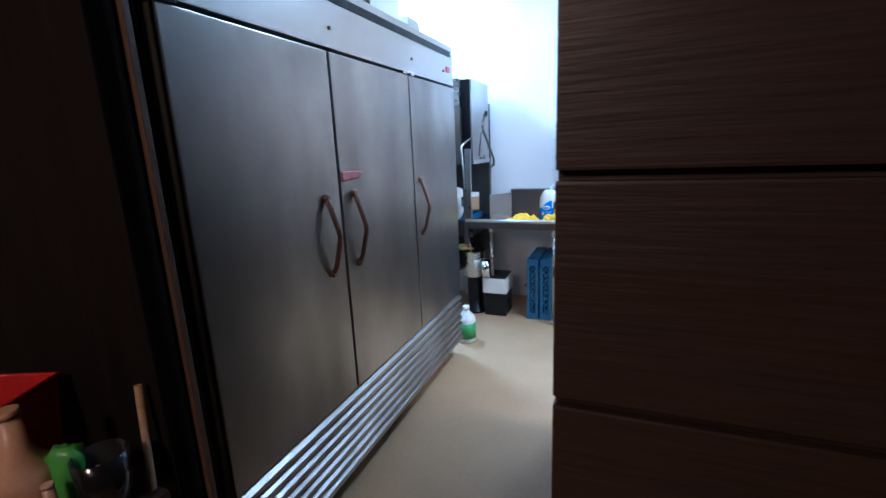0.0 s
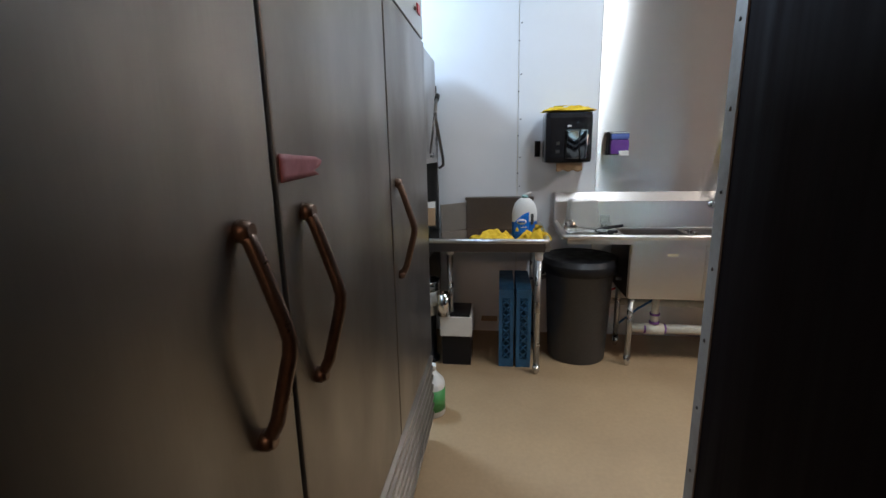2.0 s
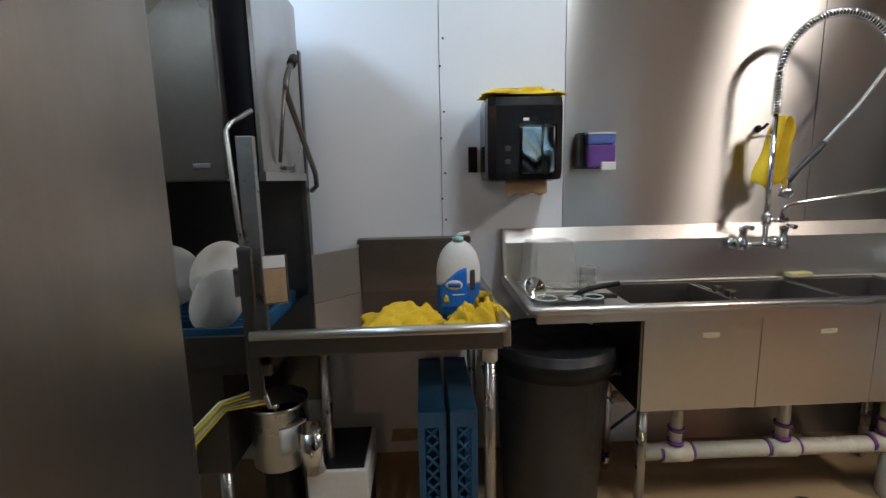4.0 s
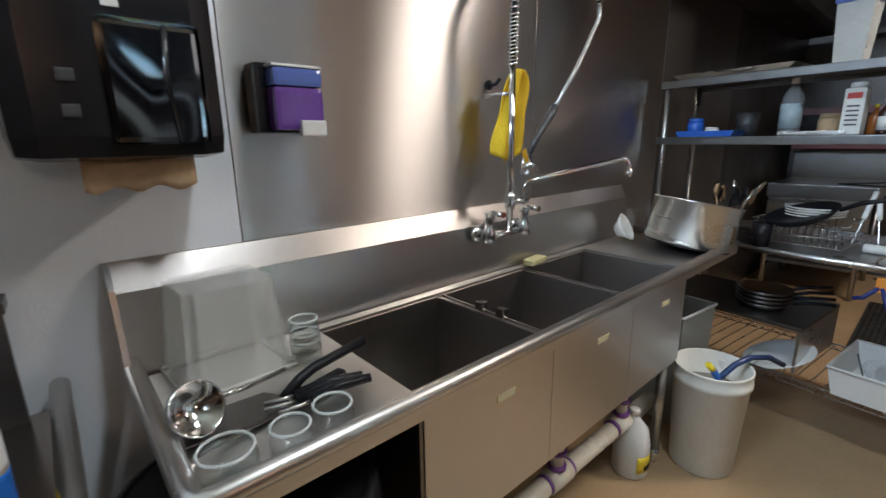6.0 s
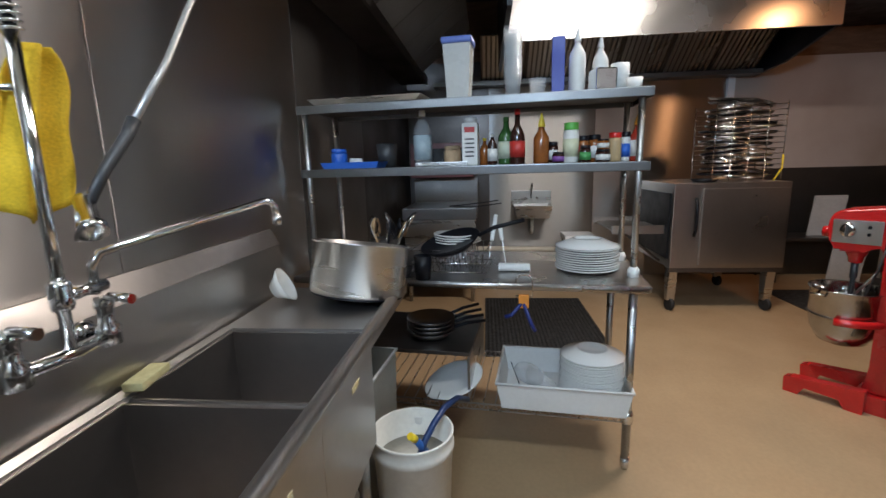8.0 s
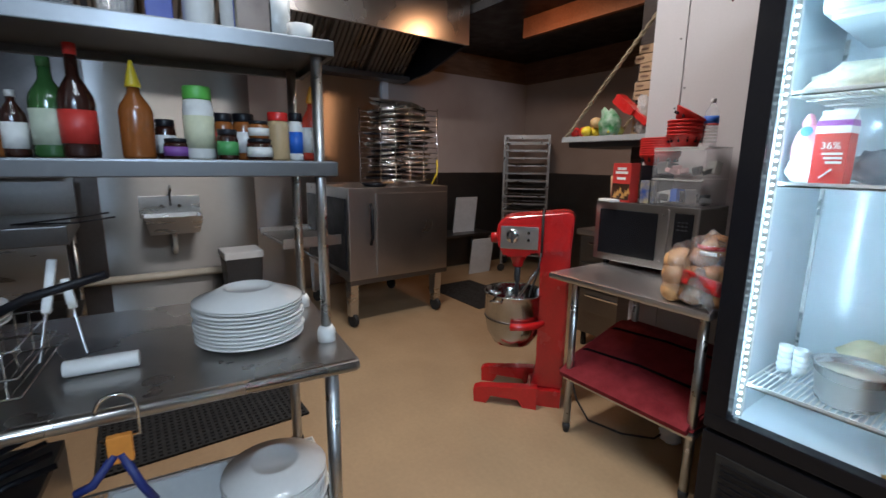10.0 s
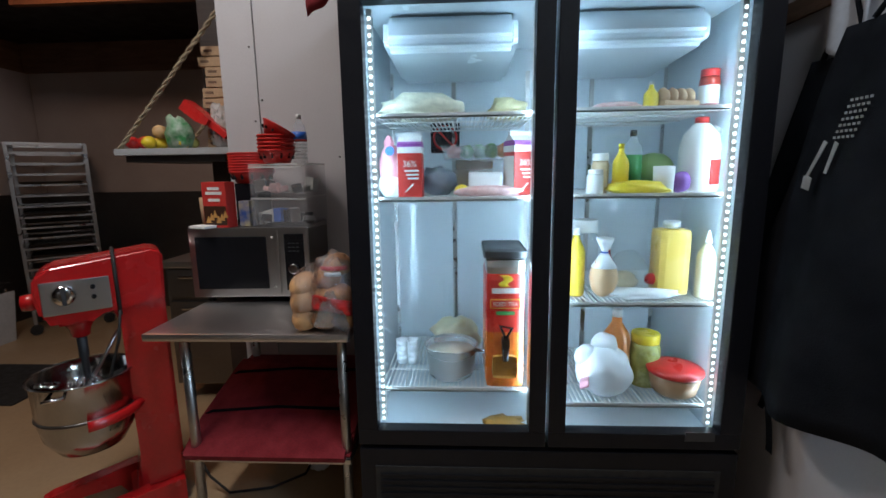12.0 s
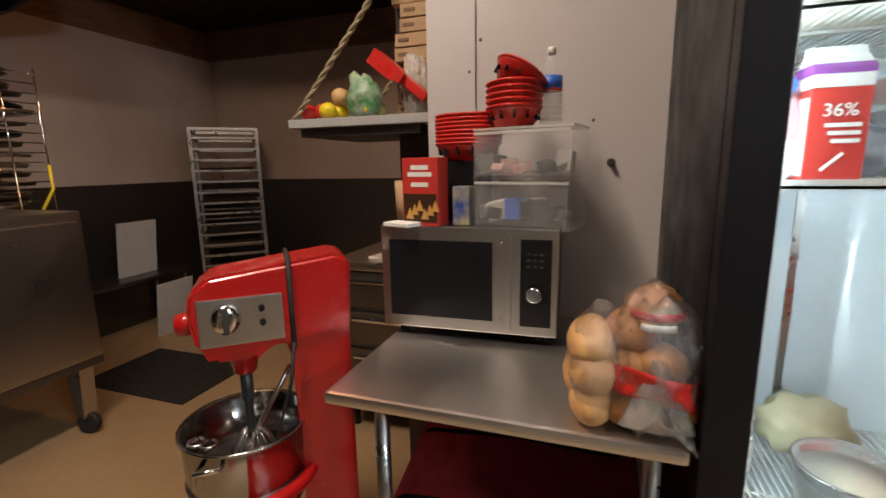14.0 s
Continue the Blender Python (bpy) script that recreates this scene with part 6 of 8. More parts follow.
for k in range(9):
    a, l = k * 0.7, random.uniform(0.20, 0.31)
    dx, dy = 0.16 * math.cos(a) * random.uniform(0.4, 1), 0.16 * math.sin(a) * random.uniform(0.4, 1)
    st = part("handle_rod", tube(B(), [(dx * 0.1, dy * 0.1, 0.02), (dx, dy, l)], 0.006, 6), (CHROME, WOOD, BLACK)[k % 3], uc)
    part("head", lathe(B(), [(0.0, -0.004), (0.028, 0.006), (0.034, 0.018), (0.030, 0.018), (0.0, 0.004)], seg=14, sx=1.0, sy=1.3, m=pose(dx, dy, l, 60 + 20 * (k % 3), 30 * k, 0)), (CHROME, WOOD, BLACK)[k % 3], st)
single("black_cup", lathe(B(), cup_prof(0.035, 0.042, 0.11), seg=20), BLACK, "black cup with chrome rings at the sink edge", "cup", *on_table(0.03, 0.98, 0.892))
CLAMP_BLUE = mat("dark_blue_grip", (0.015, 0.028, 0.16), 0.45)
sc = thing("spring_clamp", "steel spring clamp with blue handles hanging on the table edge", "clamp", *on_table(-0.02, 0.52, 0.86), RT)
part("loop", tube(B(), arc((0, 0, 0.04), 0.035, 0, 180, 10, "yz") + [(0, -0.035, -0.02), (0, 0.035, -0.02)], 0.004, 6), CHROME, sc)
part("jaw", box(B(), -0.016, 0.0, -0.022, 0.022, -0.07, -0.01, 0.004), mat("orange_plastic", (0.75, 0.28, 0.04), 0.4), sc)
part("handle", tube(B(), [(-0.01, 0.0, -0.05), (-0.02, -0.03, -0.13), (-0.02, -0.05, -0.17)], 0.009, 8), CLAMP_BLUE, sc)
part("handle", tube(B(), [(-0.01, 0.01, -0.05), (-0.02, 0.05, -0.10), (-0.02, 0.08, -0.11)], 0.009, 8), CLAMP_BLUE, sc)
# middle overshelf
MZ = 1.401
g = "bottles on the shelf"
def ms(ly, lx=0.30):
    return on_table(lx, ly, MZ)
bottle("water_bottle", "large clear bottle with pale blue label and white cap", *ms(1.03), 0.045, 0.27, CLEAR, WHITE_PL, mat("pale_label", (0.34, 0.42, 0.46), 0.5), 0.7, group=g)
jar("pen_cup", "tan cup on the shelf", *ms(0.90, 0.40), 0.045, 0.10, PAPER, PAPER, group=g, cat="cup")
cart = thing("juice_carton", "tall white carton with a red mark and white cap", "carton", *ms(0.79), RT, g)
part("box_body", box(B(), -0.038, 0.038, -0.038, 0.038, 0, 0.20, 0.01), LABEL_W, cart)
part("cap", lathe(B(), [(0.03, 0.20), (0.03, 0.222), (0.026, 0.225)], seg=18), WHITE_PL, cart)
part("mark", box(B(), -0.040, -0.037, -0.025, 0.025, 0.155, 0.18, 0.001), LABEL_R, cart)
for k in range(5):
    part("text_bar", box(B(), -0.0395, -0.0375, -0.022, 0.022, 0.04 + k * 0.02, 0.047 + k * 0.02), GREY_PL, cart)
bottle("vinegar_bottle", "small amber bottle with yellow cap", *ms(0.73, 0.36), 0.024, 0.13, AMBER, YELLOW_PL, group=g)
bottle("sauce_bottle", "small dark bottle with white cap", *ms(0.685), 0.024, 0.145, DARK_LIQ, WHITE_PL, LABEL_W, 0.66, group=g)
bottle("oil_bottle", "green glass bottle with pale label", *ms(0.62), 0.037, 0.22, GREEN_GL, GREEN_GL, mat("pale_green_label", (0.5, 0.55, 0.42), 0.5), 0.62, group=g)
bottle("sauce_bottle", "dark glass bottle with red label and red cap", *ms(0.565, 0.27), 0.036, 0.25, DARK_LIQ, RED_PL, LABEL_R, 0.55, group=g)
bottle("squeeze_bottle", "brown sauce squeeze bottle with yellow tip", *ms(0.455, 0.28), 0.036, 0.225, AMBER, YELLOW_PL, None, 0.66, cone=True, cap_h=0.26, neck=0.35, group=g)
jar("spice_jar", "dark little jar with black lid", *ms(0.40, 0.34), 0.024, 0.10, DARK_LIQ, BLACK, LABEL_W, group=g)
jar("jar", "small jar with purple band", *ms(0.375, 0.27), 0.030, 0.05, DARK_LIQ, BLACK, PURPLE, group=g)
jar("seasoning_shaker", "white seasoning shaker with bright green lid", *ms(0.322, 0.27), 0.035, 0.178, LABEL_W, GREEN_PL, mat("pale_yellow_label", (0.66, 0.66, 0.45), 0.5), group=g, cat="shaker")
jar("spice_jar", "small spice jar with red band", *ms(0.265, 0.30), 0.024, 0.12, AMBER, BLACK, LABEL_R, group=g)
jar("spice_jar", "little dark jar with green label", *ms(0.262, 0.23), 0.025, 0.075, DARK_LIQ, BLACK, LABEL_G, group=g)
jar("spice_jar", "tall spice jar with black lid", *ms(0.212, 0.34), 0.030, 0.125, AMBER, BLACK, LABEL_W, group=g)
jar("jar", "squat jar of brown spice with pale label", *ms(0.185, 0.24), 0.032, 0.055, DARK_LIQ, BLACK, LABEL_W, group=g)
jar("jar", "squat jar standing on another jar", *on_table(0.24, 0.185, MZ + 0.055), 0.026, 0.045, AMBER, BLACK, LABEL_W, group=g)
jar("spice_jar", "tan spice jar with red lid", *ms(0.13, 0.28), 0.029, 0.128, mat("tan_spice", (0.5, 0.35, 0.18), 0.5), RED_PL, None, group=g)
jar("spice_tin", "blue and white spice tin", *ms(0.083, 0.28), 0.020, 0.13, LABEL_W, BLACK, LABEL_B, group=g, cat="tin")
bottle("chili_sauce_bottle", "red chili sauce bottle with green neck and orange tip", *ms(0.040, 0.27), 0.028, 0.20, RED_LIQ, mat("orange_tip", (0.8, 0.35, 0.03), 0.4), LABEL_W, 0.66, cone=True, cap_h=0.22, neck=0.36, group=g)
jar("mug", "blue mug on the shelf", *ms(1.48), 0.042, 0.10, LABEL_B, LABEL_B, group=g, cat="mug")
jar("paper_roll", "small white roll on the shelf", *ms(1.38, 0.28), 0.035, 0.05, WHITE_PAPER, WHITE_PAPER, group=g, cat="roll")
single("blue_tray", open_box(B(), 0.07, 0.15, 0.03, 0.004), LABEL_B, "shallow blue plastic tray on the shelf", "tray", *ms(1.36, 0.21), RT)
single("black_cup", lathe(B(), cup_prof(0.045, 0.055, 0.12), seg=20), GREY_PL, "dark grey cup on the shelf", "cup", *ms(1.24, 0.36))
single("folded_foil", box(B(), -0.08, 0.08, -0.13, 0.13, 0, 0.02, 0.004), STEEL, "flat steel lid lying on the shelf", "lid", *ms(0.93, 0.33), RT)
# top overshelf
TZ = 1.703
def ts(ly, lx=0.32):
    return on_table(lx, ly, TZ)
g = "things on the top shelf"
single("sheet_tray", open_box(B(), 0.19, 0.28, 0.025, 0.003), STEEL, "shallow steel sheet tray on the top shelf", "tray", *ts(1.27), RT, g)
ft = thing("food_container", "tall translucent container with blue lid", "container", *ts(0.845), RT, g)
part("body", open_box(B(), 0.065, 0.065, 0.26, 0.003, 0.78), CLOUDY, ft)
part("lid", box(B(), -0.072, 0.072, -0.072, 0.072, 0.255, 0.285, 0.01), mat("blue_lid", (0.08, 0.13, 0.42), 0.4), ft)
cs = thing("cup_stack", "tall stack of clear plastic cups", "cups", *ts(0.59), 0, g)
for k in range(12):
    part("cup", lathe(B(), cup_prof(0.032, 0.044, 0.12, 0.002), c=(0, 0, 0.018 * k), seg=18), CLEAR, cs)
single("glass_cup", lathe(B(), cup_prof(0.032, 0.042, 0.085), seg=20), CLEAR, "clear tumbler on the top shelf", "cup", *ts(0.475), 0, g)
single("blue_box", box(B(), -0.05, 0.05, -0.028, 0.028, 0, 0.25, 0.003), mat("blue_card", (0.06, 0.08, 0.38), 0.5), "upright blue box on the top shelf", "box", *ts(0.385), RT, g)
bottle("squeeze_bottle", "tall white squeeze bottle with pointed tip", *ts(0.30), 0.037, 0.285, WHITE_PL, WHITE_PL, None, 0.72, cone=True, cap_h=0.2, group=g)
bottle("squeeze_bottle", "white squeeze bottle with pointed tip", *ts(0.20), 0.034, 0.245, WHITE_PL, WHITE_PL, None, 0.7, cone=True, cap_h=0.2, group=g)
single("foil_block", box(B(), -0.05, 0.05, -0.045, 0.045, 0, 0.09, 0.006), CHROME, "crumpled foil-wrapped block on the top shelf", "box", *ts(0.20, 0.23), RT + 15, g)
single("white_pot", lathe(B(), cup_prof(0.038, 0.040, 0.125), seg=20), mat("pale_enamel", (0.55, 0.58, 0.58), 0.3), "pale cylindrical container on the top shelf", "container", *ts(0.115), 0, g)
single("ramekin", lathe(B(), cup_prof(0.027, 0.034, 0.05), seg=20), PORCELAIN, "small white cup near the end of the top shelf", "cup", *ts(0.065, 0.25), 0, g)

# ---- food in the glass-door refrigerator ----
g = "food in the refrigerator"
S1, S2, S3 = 0.597, 1.344, 1.641
R1, R2, R3, R4 = 0.539, 0.944, 1.349, 1.649
FY = 1.42


def cream_carton(x, y, z, rz, label):
    t = thing("cream_carton", label, "carton", x, y, z, rz, g)
    part("box_body", box(B(), -0.045, 0.045, -0.045, 0.045, 0, 0.165, 0.003), LABEL_R, t)
    part("upper_band", box(B(), -0.0455, 0.0455, -0.0455, 0.0455, 0.165, 0.188, 0.002), LABEL_W, t)
    part("purple_band", prism(B(), [(-0.0458, 0.188), (0.0458, 0.188), (0.0458, 0.198), (0.036, 0.207), (-0.036, 0.207), (-0.0458, 0.198)], -0.0455, 0.0455, "x"), mat("purple_gable", (0.32, 0.08, 0.36), 0.5), t)
    top = B()
    prism(top, [(-0.0355, 0.207), (0.0355, 0.207), (0.008, 0.226), (0.008, 0.240), (-0.008, 0.240), (-0.008, 0.226)], -0.045, 0.045, "x")
    part("gable", top, LABEL_W, t)
    part("side_panel", box(B(), 0.0452, 0.0462, -0.04, 0.04, 0.01, 0.15), LABEL_W, t)
    words("36%", 0.032, pose(0, 0.047, 0.115, 90, 0, 180), LABEL_W, t)
    for k in range(3):
        part("text_bar", box(B(), -0.034, 0.020 - 0.006 * k, 0.0455, 0.0468, 0.096 - k * 0.014, 0.103 - k * 0.014), LABEL_W, t)
    part("spoon_mark", tube(B(), [(0.018, 0.046, 0.02), (-0.012, 0.046, 0.05)], 0.003, 5), LABEL_W, t)
    return t


cream_carton(1.41, 1.45, S2, 0, "red and white cream carton with purple top")
cream_carton(0.995, 1.44, S2, 22, "red and white cream carton turned sideways")
pk = thing("pink_bag", "pink and white bag of food standing on the shelf", "bag", 1.487, FY, S2, 0, g)
part("bag_body", lump(B(), (0, 0, 0.10), (0.052, 0.05, 0.105), 3, 0.15), mat("pink_wrap", (0.72, 0.32, 0.36), 0.4, 0, 0.1, 18), pk)
part("bag_foot", lump(B(), (0, 0.012, 0.045), (0.055, 0.052, 0.05), 5, 0.12), WHITE_BAG, pk)
part("bag_top", lump(B(), (0.01, 0, 0.20), (0.02, 0.02, 0.035), 7, 0.2), mat("pink_wrap_top", (0.70, 0.30, 0.36), 0.4), pk)
part("badge", lathe(B(), [(0.018, 0), (0.018, 0.002)], seg=14, m=pose(0.0, 0.052, 0.175, -80, 0, 0)), LABEL_B, pk)
sg = thing("warning_sign", "black sticker with a red prohibition circle on the back wall", "sign", 1.298, 0.957, 1.60, 0, g)
part("plate", box(B(), -0.07, 0.07, 0, 0.002, -0.072, 0.072), BLACK, sg)
part("ring", tube(B(), [(0.055 * math.cos(a), 0.003, 0.055 * math.sin(a)) for a in [k * math.pi / 14 for k in range(28)]], 0.006, 6, closed=True), RED_PL, sg)
part("slash", tube(B(), [(-0.038, 0.003, -0.038), (0.038, 0.003, 0.038)], 0.006, 6), RED_PL, sg)
single("grey_bag", lump(B(), (0, 0, 0.055), (0.075, 0.06, 0.06), 11, 0.3), GREY_BAG, "crumpled grey plastic bag on the shelf", "bag", 1.315, 1.33, S2, 0, g)
single("steel_pan", open_box(B(), 0.075, 0.10, 0.14, 0.003, 0.92), STEEL, "deep steel food pan on the shelf", "pan", 1.165, 1.25, S2, 0, g)
vt = thing("salad_tray", "clear tray of chopped lettuce and carrot on the steel pan", "tray", 1.145, 1.27, S2 + 0.142, 0, g)
part("tray", open_box(B(), 0.155, 0.08, 0.055, 0.003, 0.92), CLEAR, vt)
for k in range(5):
    part("greens", lump(B(), (-0.10 + 0.05 * k, 0, 0.035), (0.03, 0.05, 0.03), k + 20, 0.4, 2), (ORANGE, GREEN, GREEN, GREEN, mat("pink_food", (0.6, 0.2, 0.15), 0.5))[k], vt)
single("white_tub", box(B(), -0.065, 0.065, -0.05, 0.05, 0, 0.06, 0.012), WHITE_PL, "white lidded tub on the shelf", "tub", 1.125, 1.40, S2 + 0.03, 0, g)
single("lemon", lump(B(), (0, 0, 0.022), (0.03, 0.025, 0.024), 2, 0.06, 2), YELLOW_PL, "yellow lemon on the shelf", "lemon", 1.215, 1.44, S2, 0, g)
single("bacon_pack", lump(B(), (0, 0, 0.018), (0.14, 0.07, 0.024), 31, 0.18), PINK, "flat pack of pink bacon on the shelf", "pack", 1.105, 1.46, S2, 0, g)
single("cheese_bag", lump(B(), (0, 0, 0.045), (0.17, 0.12, 0.055), 41, 0.22), mat("shredded_cheese", (0.78, 0.74, 0.56), 0.5, 0, 0.2, 40, 0.8, 90), "large bag of shredded white cheese on the top shelf", "bag", 1.37, 1.35, S3, 0, g)
single("cheese_bag", lump(B(), (0, 0, 0.035), (0.08, 0.09, 0.045), 43, 0.25), mat("yellow_cheese", (0.80, 0.70, 0.38), 0.5, 0, 0.2, 40, 0.8, 90), "small bag of yellow cheese on the top shelf", "bag", 1.03, 1.33, S3, 0, g)
# iced tea dispenser
td2 = thing("tea_dispenser", "tall red and orange iced tea dispenser with black tap and lid", "dispenser", 1.052, 1.40, S1, 0, g)
TEA_R = mat("tea_red", (0.58, 0.035, 0.025), 0.3, 0, 0.1, 8, coat=0.3)
TEA_O = mat("tea_orange", (0.72, 0.20, 0.02), 0.3, 0, 0.3, 14, dirt=(0.55, 0.05, 0.01), dirt_amt=0.9)
part("body_upper", box(B(), -0.075, 0.075, -0.14, 0.14, 0.20, 0.465, 0.03), TEA_R, td2)
part("body_lower", box(B(), -0.075, 0.075, -0.14, 0.14, 0.0, 0.26, 0.03), TEA_O, td2)
part("steel_neck", box(B(), -0.076, 0.076, -0.14, 0.14, 0.455, 0.515, 0.028), STEEL_H, td2)
part("lid", box(B(), -0.082, 0.082, -0.145, 0.145, 0.515, 0.55, 0.03), GREY_PL, td2)
tp = part("tap", box(B(), -0.016, 0.016, 0.14, 0.175, 0.17, 0.215, 0.006), BLACK_PL, td2)
part("tap_lever", tube(B(), [(0, 0.165, 0.21), (-0.022, 0.18, 0.26), (0.022, 0.18, 0.27), (0, 0.165, 0.215)], 0.006, 6), BLACK_PL, tp)
part("tap_spout", lathe(B(), [(0.012, 0), (0.014, 0.05)], c=(0, 0.165, 0.125), seg=10), BLACK_PL, tp)
pl = part("label_plate", box(B(), -0.058, 0.058, 0.139, 0.1425, 0.325, 0.362, 0.003), mat("yellow_border", (0.75, 0.42, 0.03), 0.4), td2)
part("label_inner", box(B(), -0.054, 0.054, 0.1425, 0.1435, 0.329, 0.358), TEA_R, pl)
words("ICED TEA", 0.022, pose(0, 0.1442, 0.336, 90, 0, 180), LABEL_W, td2)
part("brand_bar", box(B(), -0.052, 0.052, 0.14, 0.1425, 0.385, 0.405, 0.004), LABEL_W, td2)
part("green_bar", box(B(), -0.036, 0.036, 0.14, 0.1425, 0.300, 0.314, 0.003), LABEL_G, td2)
part("yellow_streak", sheet(B(), lambda u, v: (-0.018 + 0.035 * u + 0.012 * math.sin(7 * v), 0.1415, 0.41 + 0.045 * v), 6, 6, 0.001), YELLOW_PL, td2)
part("glass_motif", box(B(), -0.045, 0.05, 0.139, 0.1415, 0.05, 0.14, 0.02), mat("amber_motif", (0.78, 0.42, 0.08), 0.3, 0, 0.3, 30), td2)
sp = thing("saucepan", "steel saucepan covered with film, with long handle", "saucepan", 1.265, 1.42, S1, 0, g)
part("body", lathe(B(), [(0.075, 0), (0.09, 0.01), (0.107, 0.135), (0.112, 0.138), (0.104, 0.138), (0.085, 0.014), (0, 0.01)], seg=36), STEEL, sp)
part("film", lathe(B(), [(0.108, 0.139), (0.10, 0.143), (0.0, 0.138)], seg=30), BAG, sp)
part("soup", lathe(B(), [(0.10, 0.11), (0.0, 0.112)], seg=30), CREAMY, sp)
part("handle", tube(B(), [(-0.10, 0.03, 0.12), (-0.16, 0.06, 0.125), (-0.28, 0.09, 0.122)], 0.008, 8), CHROME, sp)
single("food_bag", lump(B(), (0, 0, 0.075), (0.11, 0.08, 0.085), 52, 0.25), mat("pale_yellow_food", (0.70, 0.62, 0.40), 0.4, 0, 0.2, 30), "bag of pale yellow food behind the saucepan", "bag", 1.25, 1.14, S1, 0, g)
for x in (1.44, 1.49):
    cs2 = thing("cup_stack", "stack of small clear sauce cups", "cups", x, 1.30, S1, 0, g)
    for k in range(4):
        part("cup", lathe(B(), cup_prof(0.020, 0.026, 0.035, 0.002), c=(0, 0, 0.024 * k), seg=14), MILKY, cs2)
single("spill", lump(B(), (0, 0, 0.0), (0.075, 0.05, 0.003), 61, 0.4), mat("dried_amber", (0.55, 0.30, 0.06), 0.4), "dried amber spill on the cabinet floor", "stain", 1.05, 1.50, 0.431, 0, g)
# right door, top shelf
single("meat_pack", lump(B(), (0, 0, 0.018), (0.09, 0.07, 0.022), 63, 0.2), PINK, "flat pack of pink meat on the top shelf", "pack", 0.63, 1.40, R4, 0, g)
bottle("mustard_bottle", "small yellow bottle with white cap", 0.515, 1.43, R4, 0.026, 0.105, YELLOW_PL, WHITE_PL, None, 0.6, group=g)
eg = thing("egg_carton", "grey pulp egg carton on the top shelf", "egg carton", 0.43, 1.36, R4, 10, g)
part("base", box(B(), -0.07, 0.07, -0.10, 0.10, 0, 0.035, 0.008), CARD, eg)
for k in range(4):
    part("dome", lump(B(), (-0.05 + 0.034 * k, 0.06, 0.05), (0.022, 0.03, 0.035), k, 0.1, 2), CARD, eg)
jar("sauce_jar", "jar of red sauce with red lid", 0.303, 1.42, R4, 0.035, 0.145, RED_LIQ, RED_PL, LABEL_W, group=g)
# second shelf
jar("spread_jar", "jar of tan spread with white lid", 0.685, 1.42, R3, 0.032, 0.15, mat("tan_spread", (0.55, 0.42, 0.24), 0.4), WHITE_PL, group=g)
jar("white_jar", "white jar at the shelf edge", 0.72, 1.48, R3, 0.03, 0.09, WHITE_PL, WHITE_PL, group=g)
bottle("mustard_bottle", "yellow mustard squeeze bottle", 0.612, 1.43, R3, 0.030, 0.185, YELLOW_PL, YELLOW_PL, None, 0.66, group=g)
bottle("ketchup_bottle", "clear upside-down bottle with green label", 0.545, 1.36, R3, 0.036, 0.24, CLEAR, GREY_PL, LABEL_G, 0.75, group=g)
single("chip_bag", lump(B(), (0, 0, 0.02), (0.11, 0.06, 0.028), 71, 0.25), YELLOW_PL, "flat bright yellow bag on the shelf edge", "bag", 0.565, 1.47, R3, 0, g)
cb = B()
lump(cb, (0, 0, 0.075), (0.085, 0.08, 0.08), 72, 0.08)
single("cabbage", cb, mat("pale_cabbage", (0.30, 0.45, 0.16), 0.5, 0, 0.15, 14), "pale green cabbage on the shelf", "cabbage", 0.44, 1.30, R3, 0, g)
single("white_mug", lathe(B(), cup_prof(0.035, 0.038, 0.10), seg=20), WHITE_PL, "white container at the shelf edge", "container", 0.462, 1.46, R3, 0, g)
single("purple_cabbage", lump(B(), (0, 0, 0.04), (0.036, 0.03, 0.042), 74, 0.2, 2), PURPLE, "piece of purple cabbage on the shelf", "cabbage", 0.40, 1.46, R3, 0, g)
mj = thing("milk_jug", "white plastic milk jug with red cap and handle", "milk jug", 0.318, 1.42, R3, 0, g)
part("body", lathe(B(), [(0.066, 0), (0.072, 0.01), (0.072, 0.165), (0.060, 0.215), (0.030, 0.25), (0.022, 0.255)], seg=24), WHITE_PL, mj)
part("cap", lathe(B(), [(0.024, 0.255), (0.024, 0.275), (0.02, 0.277)], seg=14), RED_PL, mj)
part("handle", tube(B(), [(-0.055, 0.02, 0.16), (-0.078, 0.03, 0.17), (-0.076, 0.03, 0.21), (-0.035, 0.01, 0.24)], 0.010, 8), WHITE_PL, mj)
lb = part("label_patch", sheet(B(), lambda u, v: (-0.05 + 0.045 * u, 0.0725 * math.sqrt(1 - ((-0.05 + 0.045 * u) / 0.0725) ** 2) + 0.0015, 0.03 + 0.09 * v), 6, 2, 0.0008), LABEL_R, mj)
# third shelf
bottle("juice_bottle", "clear squeeze bottle of yellow sauce", 0.765, 1.42, R2, 0.036, 0.27, mat("yellow_sauce", (0.80, 0.58, 0.05), 0.3), WHITE_PL, None, 0.7, group=g)
jar("glass_jar", "large clear jar with pale lid", 0.70, 1.30, R2, 0.055, 0.29, CLEAR, WHITE_PL, group=g)
tb2 = thing("tied_bag", "tied clear bag of orange sauce standing on the shelf", "bag", 0.662, 1.45, R2, 0, g)
part("fill", lump(B(), (0, 0, 0.075), (0.055, 0.05, 0.08), 81, 0.12), mat("peach_sauce", (0.76, 0.50, 0.28), 0.35), tb2)
part("neck", lathe(B(), [(0.05, 0.12), (0.02, 0.165), (0.01, 0.18), (0.03, 0.22), (0.034, 0.235)], seg=14), WHITE_BAG, tb2)
part("tie", tube(B(), [(0.012 * math.cos(a), 0.012 * math.sin(a), 0.178) for a in [k * 0.7 for k in range(9)]], 0.004, 5, closed=True), LABEL_B, tb2)
